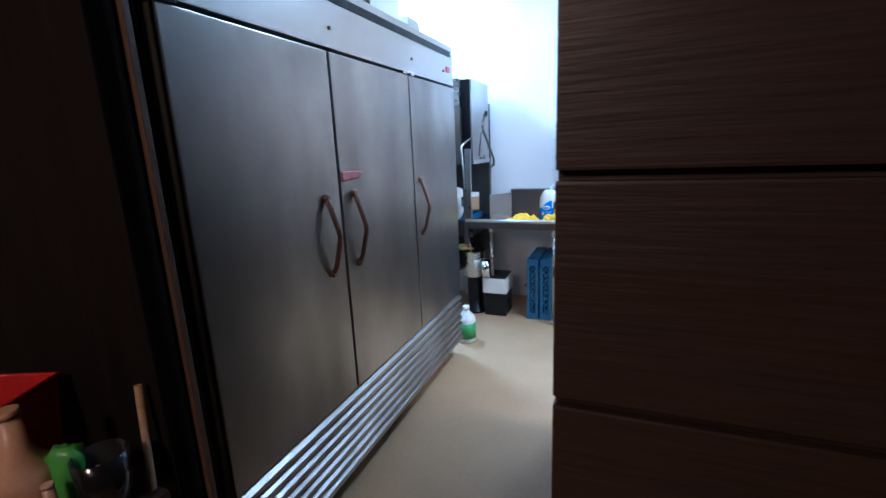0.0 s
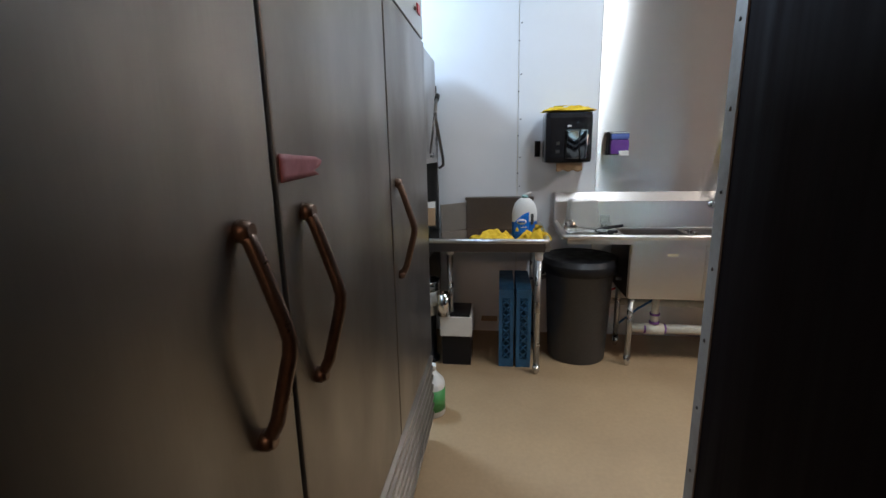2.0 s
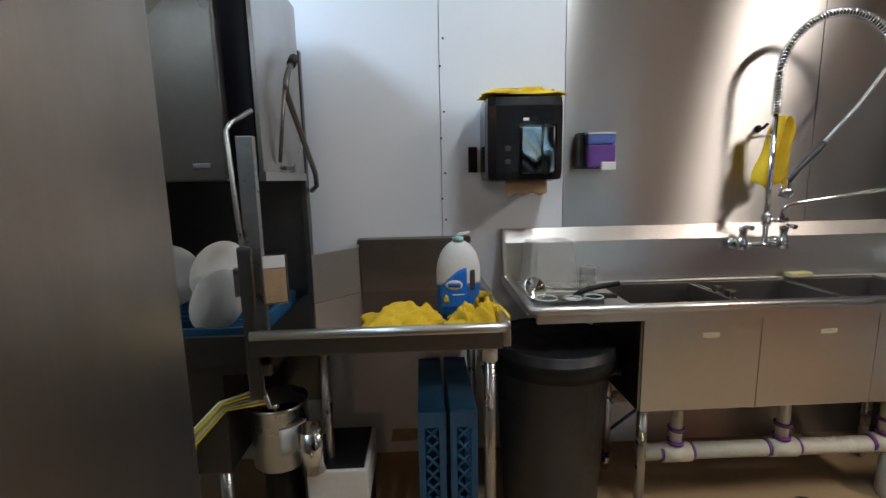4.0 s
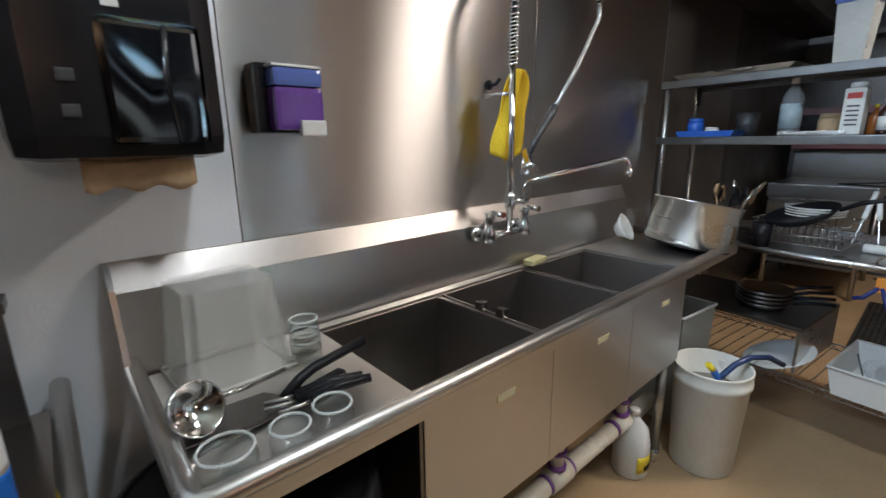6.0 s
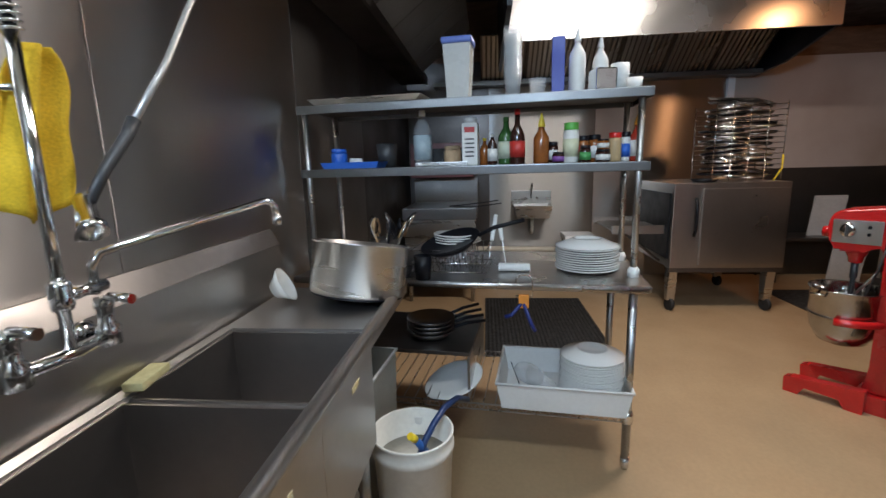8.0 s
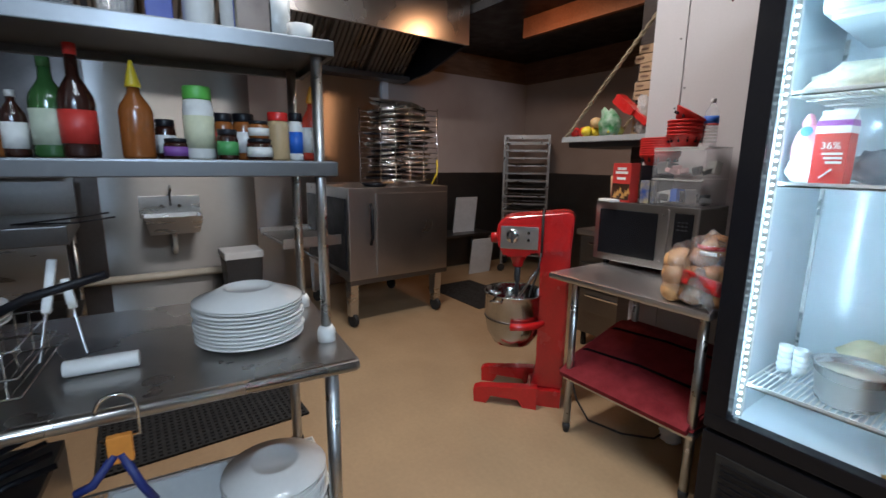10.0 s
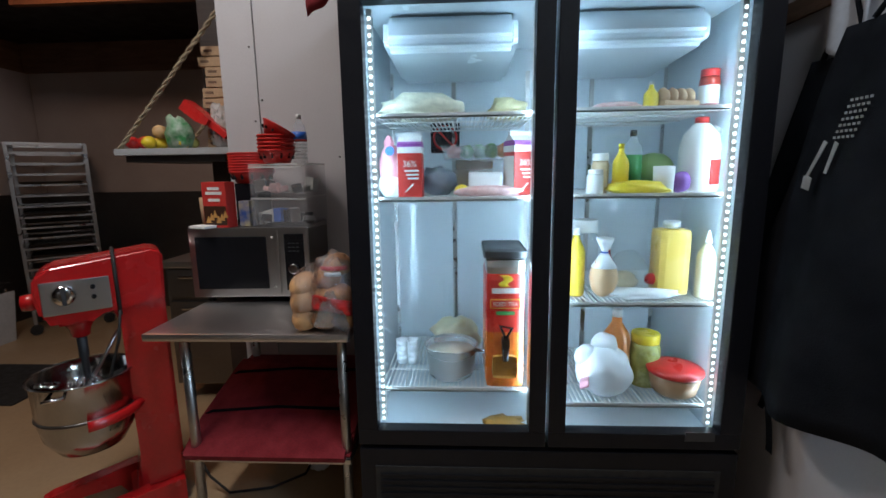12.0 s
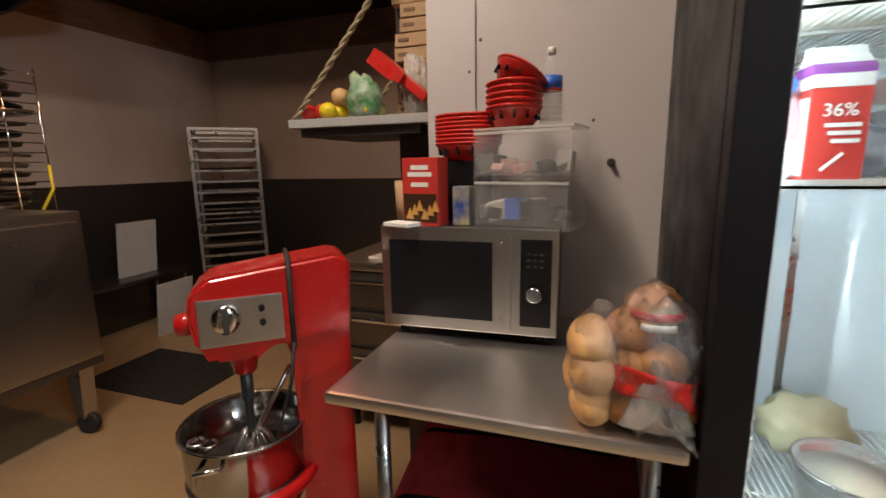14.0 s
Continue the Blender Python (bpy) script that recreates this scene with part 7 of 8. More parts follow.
bottle("sauce_bottle", "small red-brown bottle with white cap", 0.60, 1.30, R2, 0.025, 0.18, RED_LIQ, WHITE_PL, group=g)
single("deli_bags", lump(B(), (0, 0, 0.06), (0.09, 0.09, 0.085), 83, 0.35), BAG, "loose clear deli bags with food on the shelf", "bag", 0.53, 1.36, R2, 0, g)
single("cheese_slices", lump(B(), (0, 0, 0.03), (0.06, 0.05, 0.05), 84, 0.3), CREAMY, "pale sliced cheese in a bag", "cheese", 0.55, 1.34, R2, 0, g)
single("flat_bags", lump(B(), (0, 0, 0.015), (0.14, 0.06, 0.02), 85, 0.3), WHITE_BAG, "flat printed bags hanging over the shelf edge", "bag", 0.52, 1.46, R2, 0, g)
single("tomato_pack", lump(B(), (0, 0, 0.02), (0.03, 0.03, 0.025), 86, 0.2, 2), RED_PL, "small red pack between the bags", "pack", 0.455, 1.40, R2 + 0.04, 0, g)
oj = thing("juice_jug", "tall jug of yellow juice with white cap", "jug", 0.392, 1.40, R2, 0, g)
part("body", box(B(), -0.062, 0.062, -0.05, 0.05, 0, 0.265, 0.028), mat("yellow_juice", (0.80, 0.55, 0.12), 0.3, 0, 0.1, 8), oj)
part("cap", lathe(B(), [(0.032, 0.265), (0.032, 0.29), (0.028, 0.293)], seg=16), WHITE_PL, oj)
bottle("squeeze_bottle", "white squeeze bottle of mayonnaise with pointed tip", 0.278, 1.46, R2, 0.036, 0.26, CREAMY, WHITE_PL, None, 0.74, cone=True, cap_h=0.18, group=g)
# bottom shelf
wbg = thing("grocery_bag", "white plastic grocery bag with something heavy inside", "bag", 0.645, 1.44, R1, 0, g)
part("bag_body", lump(B(), (0, 0, 0.095), (0.115, 0.088, 0.11), 91, 0.16, 4, 1.1), WHITE_BAG, wbg)
part("bag_knot", lump(B(), (0.0, 0.0, 0.20), (0.055, 0.035, 0.05), 92, 0.16, 3, 1.3), WHITE_BAG, wbg)
part("bag_ear", lump(B(), (0.075, 0.02, 0.16), (0.045, 0.03, 0.05), 94, 0.14, 3, 1.3), WHITE_BAG, wbg)
part("red_print", sheet(B(), lambda u, v: (0.075 + 0.03 * u, 0.079 - 0.02 * u + 0.004 * math.sin(8 * v), 0.055 + 0.05 * v - 0.02 * u), 6, 6, 0.001), mat("pink_print", (0.72, 0.35, 0.40), 0.5), wbg)
bottle("dressing_bottle", "large bottle of orange dressing", 0.562, 1.34, R1, 0.058, 0.32, ORANGE, WHITE_PL, None, 0.66, group=g)
pj = jar("pickle_jar", "jar of green pickles with yellow lid", 0.448, 1.36, R1, 0.062, 0.225, mat("pickles", (0.30, 0.30, 0.05), 0.25, 0, 0.3, 26, dirt=(0.62, 0.60, 0.22), dirt_amt=0.9), YELLOW_PL, group=g)
rc = thing("food_bowl", "clear bowl of brown food with a red lid", "bowl", 0.362, 1.45, R1, 0, g)
part("bowl", lathe(B(), [(0.06, 0), (0.085, 0.02), (0.10, 0.095), (0.095, 0.095), (0, 0.02)], seg=30), mat("brown_food", (0.42, 0.24, 0.12), 0.4, 0, 0.3, 30), rc)
part("lid", lathe(B(), [(0.104, 0.094), (0.108, 0.10), (0.106, 0.112), (0.07, 0.124), (0, 0.126)], seg=30), RED_PL, rc)
single("red_towel", sheet(B(), lambda u, v: (1.55 + 0.20 * u, 1.62 - 0.10 * u + 0.03 * math.sin(9 * v), 2.32 - 0.36 * v * (0.55 + 0.45 * u) + 0.02 * math.sin(8 * u)), 14, 12, 0.006), RED_CLOTH, "dark red towel hanging over the corner of the refrigerator", "towel")

# ---- on the microwave ----
MWZ = 1.208
bx = thing("cracker_box", "red snack box with brown chips pictured on it", "box", 2.30, 1.235, MWZ, 168)
part("carton", box(B(), -0.062, 0.062, -0.03, 0.03, 0, 0.20, 0.002), LABEL_R, bx)
part("picture", box(B(), -0.058, 0.058, -0.032, -0.0295, 0.012, 0.095), mat("dark_picture", (0.05, 0.02, 0.01), 0.4), bx)
for k in range(6):
    part("chip_motif", prism(B(), [(-0.05 + 0.018 * k, 0.02 + 0.012 * (k % 3)), (-0.022 + 0.018 * k, 0.02 + 0.012 * (k % 3)), (-0.036 + 0.018 * k, 0.052 + 0.012 * (k % 3))], -0.0335, -0.0315, "y"), mat("chip_tan", (0.58, 0.30, 0.08), 0.5), bx)
for z, w in ((0.165, 0.03), (0.145, 0.042), (0.115, 0.03)):
    part("text_bar", box(B(), -w, w, -0.0315, -0.0295, z, z + 0.013), LABEL_W, bx)
single("juice_can", box(B(), -0.028, 0.028, -0.022, 0.022, 0, 0.115, 0.006), mat("blue_yellow_can", (0.03, 0.08, 0.30), 0.4, 0, 0.2, 22, dirt=(0.72, 0.58, 0.12), dirt_amt=0.8), "small blue and yellow pack on the microwave", "pack", 2.185, 1.215, MWZ, 168)
single("paper_pad", box(B(), -0.05, 0.05, -0.03, 0.03, 0, 0.012, 0.003), WHITE_PAPER, "folded white paper on the microwave", "paper", 2.36, 1.28, MWZ, 160)
single("tan_tub", lathe(B(), cup_prof(0.045, 0.05, 0.13), seg=20), PAPER, "tan paper tub behind the snack box", "tub", 2.38, 1.16, MWZ)
gdn = "red baskets"
def basket(x, y, z, rz, tilt, label):
    t = thing("food_basket", label, "basket", x, y, z, rz, gdn, tilt=tilt)
    bmb = B()
    lathe(bmb, [(0.075, 0), (0.105, 0.05), (0.11, 0.052), (0.105, 0.044), (0.072, 0.004), (0, 0.004)], seg=26, sy=0.72)
    part("shell", bmb, RED_PL, t)
    part("rim", tube(B(), [(0.108 * math.cos(a), 0.078 * math.sin(a), 0.052) for a in [k * math.pi / 12 for k in range(24)]], 0.004, 5, closed=True), RED_PL, t)
    for k in range(12):
        a = k * math.pi / 6
        part("slot", box(B(), 0.084, 0.100, -0.004, 0.004, 0.018, 0.030, m=Matrix.Diagonal((1, 0.74, 1, 1)) @ Matrix.Rotation(a, 4, 'Z')), BLACK, t)
    return t


cbx = single("black_carton", box(B(), -0.06, 0.06, -0.05, 0.05, 0, 0.19, 0.003), BLACK, "dark carton behind the snack box", "box", 2.20, 1.11, MWZ, 168)
for k in range(8):
    basket(2.20, 1.11, MWZ + 0.19 + 0.012 * k, -12, None, "red oval plastic food basket in a nested stack")
ORG = mat("thin_clear_plastic", (0.72, 0.72, 0.74), 0.12, 0, 0.02, 9, alpha=0.10)
org = thing("drawer_organizer", "clear plastic two-drawer organizer full of small packets", "organizer", 2.145, 1.255, MWZ, 168)
for z in (0.0, 0.135):
    part("frame", box(B(), 0.0, 0.28, 0.0, 0.16, z, z + 0.006), ORG, org)
    part("frame_side", box(B(), 0.0, 0.005, 0.0, 0.16, z + 0.006, z + 0.132), ORG, org)
    part("frame_side", box(B(), 0.275, 0.28, 0.0, 0.16, z + 0.006, z + 0.132), ORG, org)
    dw = part("drawer_front", box(B(), 0.008, 0.272, -0.006, -0.002, z + 0.01, z + 0.125, 0.002), ORG, org)
    part("drawer_edge", box(B(), 0.006, 0.274, -0.009, -0.001, z + 0.122, z + 0.13), CLOUDY, dw)
part("frame", box(B(), 0.0, 0.28, 0.0, 0.16, 0.268, 0.275), CLOUDY, org)
random.seed(12)
for k in range(22):
    lo = k % 2
    c = random.choice((LABEL_W, LABEL_B, BLACK, GREY_PL, BLACK, LABEL_R, PINK, STEEL))
    single("packet", box(B(), -random.uniform(0.018, 0.036), 0.022, -0.022, 0.022, 0.0, random.uniform(0.014, 0.062), 0.004, m=pose(0, 0, 0.012, random.uniform(-22, 22), random.uniform(-25, 25), 0)), c, "small packet inside the clear organizer", "packet", 2.145 - 0.03 - 0.0215 * (k // 2), 1.255 - 0.07 + 0.02 * (k % 3), MWZ + 0.008 + 0.135 * lo, random.uniform(0, 180), "packets")
for k in range(5):
    basket(2.045, 1.175, MWZ + 0.28 + 0.016 * k, 100, None, "red oval plastic food basket on the organizer")
basket(2.05, 1.17, MWZ + 0.385, 100, (-30, -6), "red oval food basket tipped on the stack")
wbt = bottle("water_bottle", "clear water bottle with blue label on the organizer", 1.945, 1.155, MWZ + 0.277, 0.031, 0.215, CLEAR, WHITE_PL, None, 0.72, cap_h=0.09)
part("label_band", lathe(B(), [(0.0316, 0.105), (0.0316, 0.138)], seg=18), LABEL_B, wbt)
part("label_stripe", lathe(B(), [(0.0316, 0.098), (0.0316, 0.104)], seg=18), LABEL_R, wbt)
for z in (0.02, 0.035, 0.05, 0.065, 0.08):
    part("rib", lathe(B(), [(0.0312, z), (0.0325, z + 0.004), (0.0312, z + 0.008)], seg=18), CLEAR, wbt)
# bread bags
CRUST = mat("golden_crust", (0.66, 0.38, 0.16), 0.5, 0, 0.12, 9, 0.1, 60, dirt=(0.50, 0.23, 0.08), dirt_amt=0.5)
bb = thing("bread_bag", "clear bag of golden sandwich rolls on the table corner", "bread", 1.805, 1.585, 0.862)
for k, (a, b, c, sx, sy, sz) in enumerate(((0.0, 0.01, 0.045, 0.046, 0.075, 0.05), (0.012, -0.03, 0.085, 0.050, 0.085, 0.055), (0.0, 0.005, 0.115, 0.050, 0.08, 0.060), (0.006, -0.01, 0.160, 0.048, 0.085, 0.052))):
    part("roll", lump(B(), (a, b, c), (sx, sy, sz), 130 + k, 0.07, 3, 1.4), CRUST, bb)
part("wrap", lump(B(), (-0.01, -0.01, 0.115), (0.064, 0.098, 0.125), 140, 0.10, 4), FILM, bb)
b2 = thing("bun_bag", "clear bag of brown buns with red print on the table edge", "bread", 1.71, 1.60, 0.862)
for k, (a, b, c, r) in enumerate(((0.02, 0.0, 0.045, 0.055), (-0.055, -0.01, 0.045, 0.052), (0.03, -0.03, 0.115, 0.052), (-0.03, -0.03, 0.12, 0.056), (0.02, -0.05, 0.185, 0.056), (-0.02, -0.06, 0.235, 0.054))):
    part("bun", lump(B(), (a, b, c), (r, r, r * 0.82), 150 + k, 0.07, 3, 1.4), BREAD, b2)
part("wrap", lump(B(), (-0.015, -0.015, 0.13), (0.088, 0.085, 0.155), 143, 0.20, 4), FILM, b2)


def red_band(u, v):
    a = radians(20 + 150 * u)
    return (-0.015 + 0.086 * math.cos(a), -0.015 + 0.084 * math.sin(a) + 0.006 * math.sin(9 * u + 4 * v), 0.075 + 0.055 * v + 0.016 * math.sin(5 * u))


part("red_print", sheet(B(), red_band, 18, 5, 0.001), RED_PL, b2, "red printed band")
part("upper_print", sheet(B(), lambda u, v: (-0.02 + 0.062 * math.cos(radians(35 + 110 * u)), -0.045 + 0.062 * math.sin(radians(35 + 110 * u)), 0.225 + 0.016 * v), 12, 3, 0.001), RED_PL, b2, "red printed strip")
part("white_print", sheet(B(), lambda u, v: (-0.02 + 0.063 * math.cos(radians(60 + 60 * u)), -0.045 + 0.063 * math.sin(radians(60 + 60 * u)), 0.205 + 0.014 * v), 8, 2, 0.001), LABEL_W, b2, "white printed strip")
part("gathered_neck", sheet(B(), lambda u, v: (-0.02 + (0.012 + 0.045 * (1 - v)) * math.cos(6.28 * u) * (1 + 0.25 * math.sin(31 * u)), 0.055 + 0.02 * math.sin(6.28 * u), 0.03 + 0.13 * v), 30, 6, 0.001), FILM, b2)
part("loose_film", sheet(B(), lambda u, v: (-0.03 - 0.055 * u, -0.03 + 0.13 * v, 0.012 + 0.05 * (1 - u) + 0.022 * noise.noise(Vector((5 * u, 5 * v, 3)))), 14, 12, 0.001), FILM, b2)
for x, z in ((2.25, 2.05), (2.245, 1.70), (2.205, 1.80), (2.205, 1.55), (1.83, 1.52)):
    single("rivet", lathe(B(), [(0.006, 0), (0.005, 0.003), (0.002, 0.004)], seg=8), STEEL_DARK, "small rivet in the grey panel", "rivet", x, 0.926, z, 0, "panel rivets", tilt=(-90, 0))
single("wall_hook", lathe(B(), [(0.014, 0), (0.012, 0.006), (0.006, 0.02), (0.010, 0.03)], seg=12), GREY_PL, "small round hook on the grey panel", "hook", 1.77, 0.926, 1.385, 0, tilt=(-90, 0))

single("plastic_scrap", lump(B(), (0, 0, 0.035), (0.05, 0.03, 0.045), 77, 0.25, 3), WHITE_BAG, "crumpled clear plastic scrap on the floor under the table", "scrap", 1.93, 1.22, 0.0)

# ---- hanging shelf ----
hsf = thing("hanging_shelf", "white shelf hung from a rope beside the partition", "shelf", 2.40, 0.28, 1.545)
part("board", box(B(), 0.0, 0.64, 0.0, 0.60, 0.0, 0.035, 0.004), mat("grey_shelf_board", (0.42, 0.42, 0.41), 0.45, 0, 0.1, 9), hsf)
part("support", box(B(), 0.06, 0.60, 0.05, 0.57, -0.035, -0.001), STEEL_DARK, hsf)
for y in (0.04, 0.585):
    rp, p0, p1 = B(), Vector((0.62, y, 0.03)), Vector((0.02, y - 0.02, 0.72))
    for s in (0, math.pi):
        tube(rp, [p0.lerp(p1, k / 60) + 0.008 * Vector((math.cos(k * 0.9 + s), math.sin(k * 0.9 + s), 0)) for k in range(61)], 0.007, 5)
    part("rope", rp, ROPE, hsf)
for k in range(10):
    pzb = thing("pizza_box", "brown cardboard pizza box in a stack on the hanging shelf", "box", 2.405 + 0.006 * (k % 3), 0.34, 1.582 + 0.052 * k, 1.5 * (k % 4 - 1.5), "pizza boxes")
    part("carton", box(B(), 0.0, 0.16, 0.0, 0.45, 0.0, 0.047, 0.003), CARD, pzb)
    part("tab", box(B(), 0.10, 0.145, 0.449, 0.453, 0.018, 0.03), BROWN_BOARD, pzb)
for k, (x, y, r, m_) in enumerate(((2.98, 0.81, 0.036, RED_PL), (2.92, 0.80, 0.038, RED_PL), (2.87, 0.84, 0.036, YELLOW_PL), (2.85, 0.78, 0.036, YELLOW_PL), (2.83, 0.80, 0.038, mat("onion_skin", (0.62, 0.40, 0.18), 0.5)), (2.68, 0.84, 0.034, YELLOW_PL), (2.66, 0.80, 0.034, mat("pear_green", (0.5, 0.52, 0.14), 0.5)))):
    nm = ("tomato", "tomato", "lemon", "lemon", "onion", "lemon", "pear")[k]
    single(nm, lump(B(), (0, 0, r * 0.9), (r, r, r * 0.92), k, 0.05, 3), m_, ("red tomato", "red tomato", "yellow lemon", "yellow lemon", "brown onion", "yellow lemon", "green pear")[k] + " lying on the hanging shelf", nm, x, y, 1.58 + (0.055 if k == 4 else 0))
single("produce_bag", lump(B(), (0, 0, 0.075), (0.065, 0.045, 0.085), 150, 0.3), mat("green_white_bag", (0.05, 0.24, 0.07), 0.4, 0, 0.1, 22, dirt=(0.62, 0.66, 0.58), dirt_amt=1.0), "white and green produce bag on the hanging shelf", "bag", 2.70, 0.84, 1.58)
tr2 = thing("red_dustpan", "red plastic scoop leaning on the hanging shelf", "scoop", 2.465, 0.86, 1.665, 0, tilt=(0, 51))
part("pan", prism(B(), [(-0.018, 0.06), (0.018, 0.06), (0.034, 0.11), (0.034, 0.215), (-0.024, 0.215), (-0.024, 0.11)], -0.04, 0.04, "y"), RED_PL, tr2)
part("handle", box(B(), -0.018, 0.018, -0.022, 0.022, -0.05, 0.07, 0.006), RED_PL, tr2)
single("clear_bag", lump(B(), (0, 0, 0.10), (0.055, 0.05, 0.11), 152, 0.45, 4), mat("crumpled_film", (0.75, 0.73, 0.72), 0.25, 0, 0.1, 20, 0.6, 40, alpha=0.45), "crumpled clear bag on the hanging shelf", "bag", 2.49, 0.80, 1.58)

# ---- prep counter behind the mixer ----
pc = thing("prep_counter", "stainless prep counter with drawers behind the mixer", "counter", 2.42, -0.75, 0)
part("top", box(B(), 0.0, 0.66, 0.0, 1.35, 0.88, 0.92, 0.006), STEEL, pc)
part("body", box(B(), 0.02, 0.63, 0.02, 1.33, 0.12, 0.88), STEEL_DARK, pc)
for z in (0.30, 0.50, 0.70):
    d = part("drawer", box(B(), 0.04, 0.61, 1.331, 1.35, z, z + 0.17, 0.004), STEEL_DARK, pc)
    part("pull", box(B(), 0.12, 0.53, 1.351, 1.37, z + 0.12, z + 0.135, 0.003), CHROME, d)
for x in (0.06, 0.58):
    for y in (0.06, 1.28):
        part("leg", tube(B(), [(x, y, 0), (x, y, 0.12)], 0.02, 8), BLACK, pc)
single("cutting_board", box(B(), 0, 0.28, 0, 0.36, 0, 0.014, 0.004), WHITE_PL, "white cutting board on the prep counter", "board", 2.56, 0.20, 0.921, -10)
pt2 = thing("steel_pot", "small steel pot on the prep counter", "pot", 2.86, -0.1, 0.921)
part("body", lathe(B(), [(0.07, 0), (0.08, 0.01), (0.08, 0.12), (0.076, 0.12), (0, 0.01)], seg=24), CHROME, pt2)
part("handle", tube(B(), [(0.08, 0, 0.10), (0.20, 0.02, 0.12)], 0.008, 8), BLACK, pt2)

# ---- aprons on the partition ----
def apron(y0, y1, z0, z1, seed, off, label):
    def fn(u, v):
        w = 0.45 + 0.55 * min(1, v * 1.25)
        yc, hw = (y0 + y1) / 2, (y1 - y0) / 2
        return (0.035 + off + 0.028 * math.sin(10 * u + seed) * (0.3 + v) + 0.02 * noise.noise(Vector((u * 3, v * 3, seed))) + 0.11 * v, yc + (u - 0.5) * 2 * hw * w, z1 - (z1 - z0) * v + 0.03 * math.sin(5 * u + seed) * v)
    t = thing("apron", label, "apron", group="aprons")
    part("cloth", sheet(B(), fn, 20, 22, 0.005), BLACK_CLOTH, t)
    part("neck_strap", tube(B(), [(0.035 + off, (y0 + y1) / 2 - 0.08, z1), (0.03, (y0 + y1) / 2, z1 + 0.20), (0.035 + off, (y0 + y1) / 2 + 0.08, z1)], 0.008, 6), BLACK_CLOTH, t)
    part("tie", sheet(B(), lambda u, v: (0.05 + off + 0.01 * math.sin(6 * v), y0 + 0.10 + 0.03 * u + 0.04 * math.sin(3 * v + seed), z0 + 0.15 - 0.42 * v), 2, 12, 0.003), BLACK_CLOTH, t)
    return t


apron(1.42, 1.92, 0.78, 1.78, 1.0, 0.0, "black cloth apron hanging on the partition")
ap2 = apron(1.56, 2.30, 0.70, 1.83, 3.3, 0.07, "black cloth apron with white letters hanging over another apron")
for ch, y, z in (("E", 2.075, 1.545), ("W", 2.10, 1.465)):
    words(ch, 0.055, pose(0.185 if ch == "E" else 0.19, y, z, 90, 0, 90), LABEL_W, ap2)
PRINT = mat("worn_white_print", (0.32, 0.315, 0.30), 0.8, 0, 0.2, 40)


def print_x(y, z):
    return 0.162 + 0.10 * (y - 1.85) + 0.05 * (1.5 - z)


for r in range(7):
    for c in range(5):
        y, z = 1.835 + 0.017 * c + 0.007 * r, 1.515 + 0.016 * r
        part("print_dot", box(B(), print_x(y, z), print_x(y, z) + 0.002, y, y + 0.008, z, z + 0.007), PRINT, ap2)
part("print_spatula", prism(B(), [(1.755, 1.375), (1.785, 1.368), (1.792, 1.405), (1.778, 1.41), (1.835, 1.505), (1.822, 1.512), (1.768, 1.412), (1.760, 1.412)], print_x(1.80, 1.42) + 0.012, print_x(1.80, 1.42) + 0.014, "x"), PRINT, ap2)
part("print_fork", prism(B(), [(1.835, 1.42), (1.845, 1.418), (1.875, 1.50), (1.862, 1.508)], print_x(1.85, 1.46) + 0.010, print_x(1.85, 1.46) + 0.012, "x"), PRINT, ap2)
single("coat_rail", box(B(), 0.0, 0.025, 1.35, 2.25, 1.95, 2.02, 0.004), BROWN_BOARD, "wooden hook rail on the partition", "rail", 0.006, 0, 0)
single("white_shirt", sheet(B(), lambda u, v: (0.03 + 0.02 * math.sin(8 * u), 1.60 + 0.16 * u, 1.98 - 0.28 * v * (0.6 + 0.4 * u)), 12, 10, 0.005), mat("pale_cloth", (0.42, 0.43, 0.46), 0.9), "pale cloth hanging behind the aprons", "cloth")

# ---- cook side ----
hsk = thing("hand_sink", "small wall-mounted steel hand sink with gooseneck tap", "sink", EX - 0.015, 3.05, 0.76)
part("basin", open_box(B(), 0.17, 0.22, 0.15, 0.008, 0.85), STEEL, hsk).matrix_local = pose(-0.18, 0, 0)
part("back_plate", box(B(), -0.012, 0.0, -0.24, 0.24, 0.12, 0.31, 0.003), STEEL, hsk)
part("tap", tube(B(), [(-0.03, 0, 0.22), (-0.05, 0, 0.34), (-0.10, 0, 0.40), (-0.15, 0, 0.36)], 0.010, 8), CHROME, hsk)
for y in (-0.07, 0.07):
    part("valve", lathe(B(), [(0.016, 0), (0.016, 0.03), (0.01, 0.04)], seg=10, m=pose(-0.012, y, 0.22, 0, -90, 0)), CHROME, hsk)
part("trap", tube(B(), [(-0.18, 0, 0.0), (-0.18, 0, -0.15), (-0.10, 0, -0.20), (0, 0, -0.18)], 0.02, 8), PVC, hsk)
bn2 = thing("waste_bin", "grey square bin with white liner under the hand sink", "bin", 5.35, 2.55, 0)
part("body", open_box(B(), 0.16, 0.16, 0.58, 0.008, 0.8), GREY_PL, bn2)
part("liner", box(B(), -0.168, 0.168, -0.168, 0.168, 0.52, 0.585, 0.01), WHITE_BAG, bn2)
single("pipe", tube(B(), [(5.68, 2.3, 0.33), (5.68, 4.2, 0.36)], 0.035, 10), PVC, "pale waste pipe along the wall", "pipe")
kt = thing("griddle_stand", "dark steel cooking stand beside the wall", "stand", 4.55, 3.70, 0)
part("top", box(B(), 0.0, 0.95, 0.0, 0.75, 0.86, 0.98, 0.006), STEEL_DARK, kt)
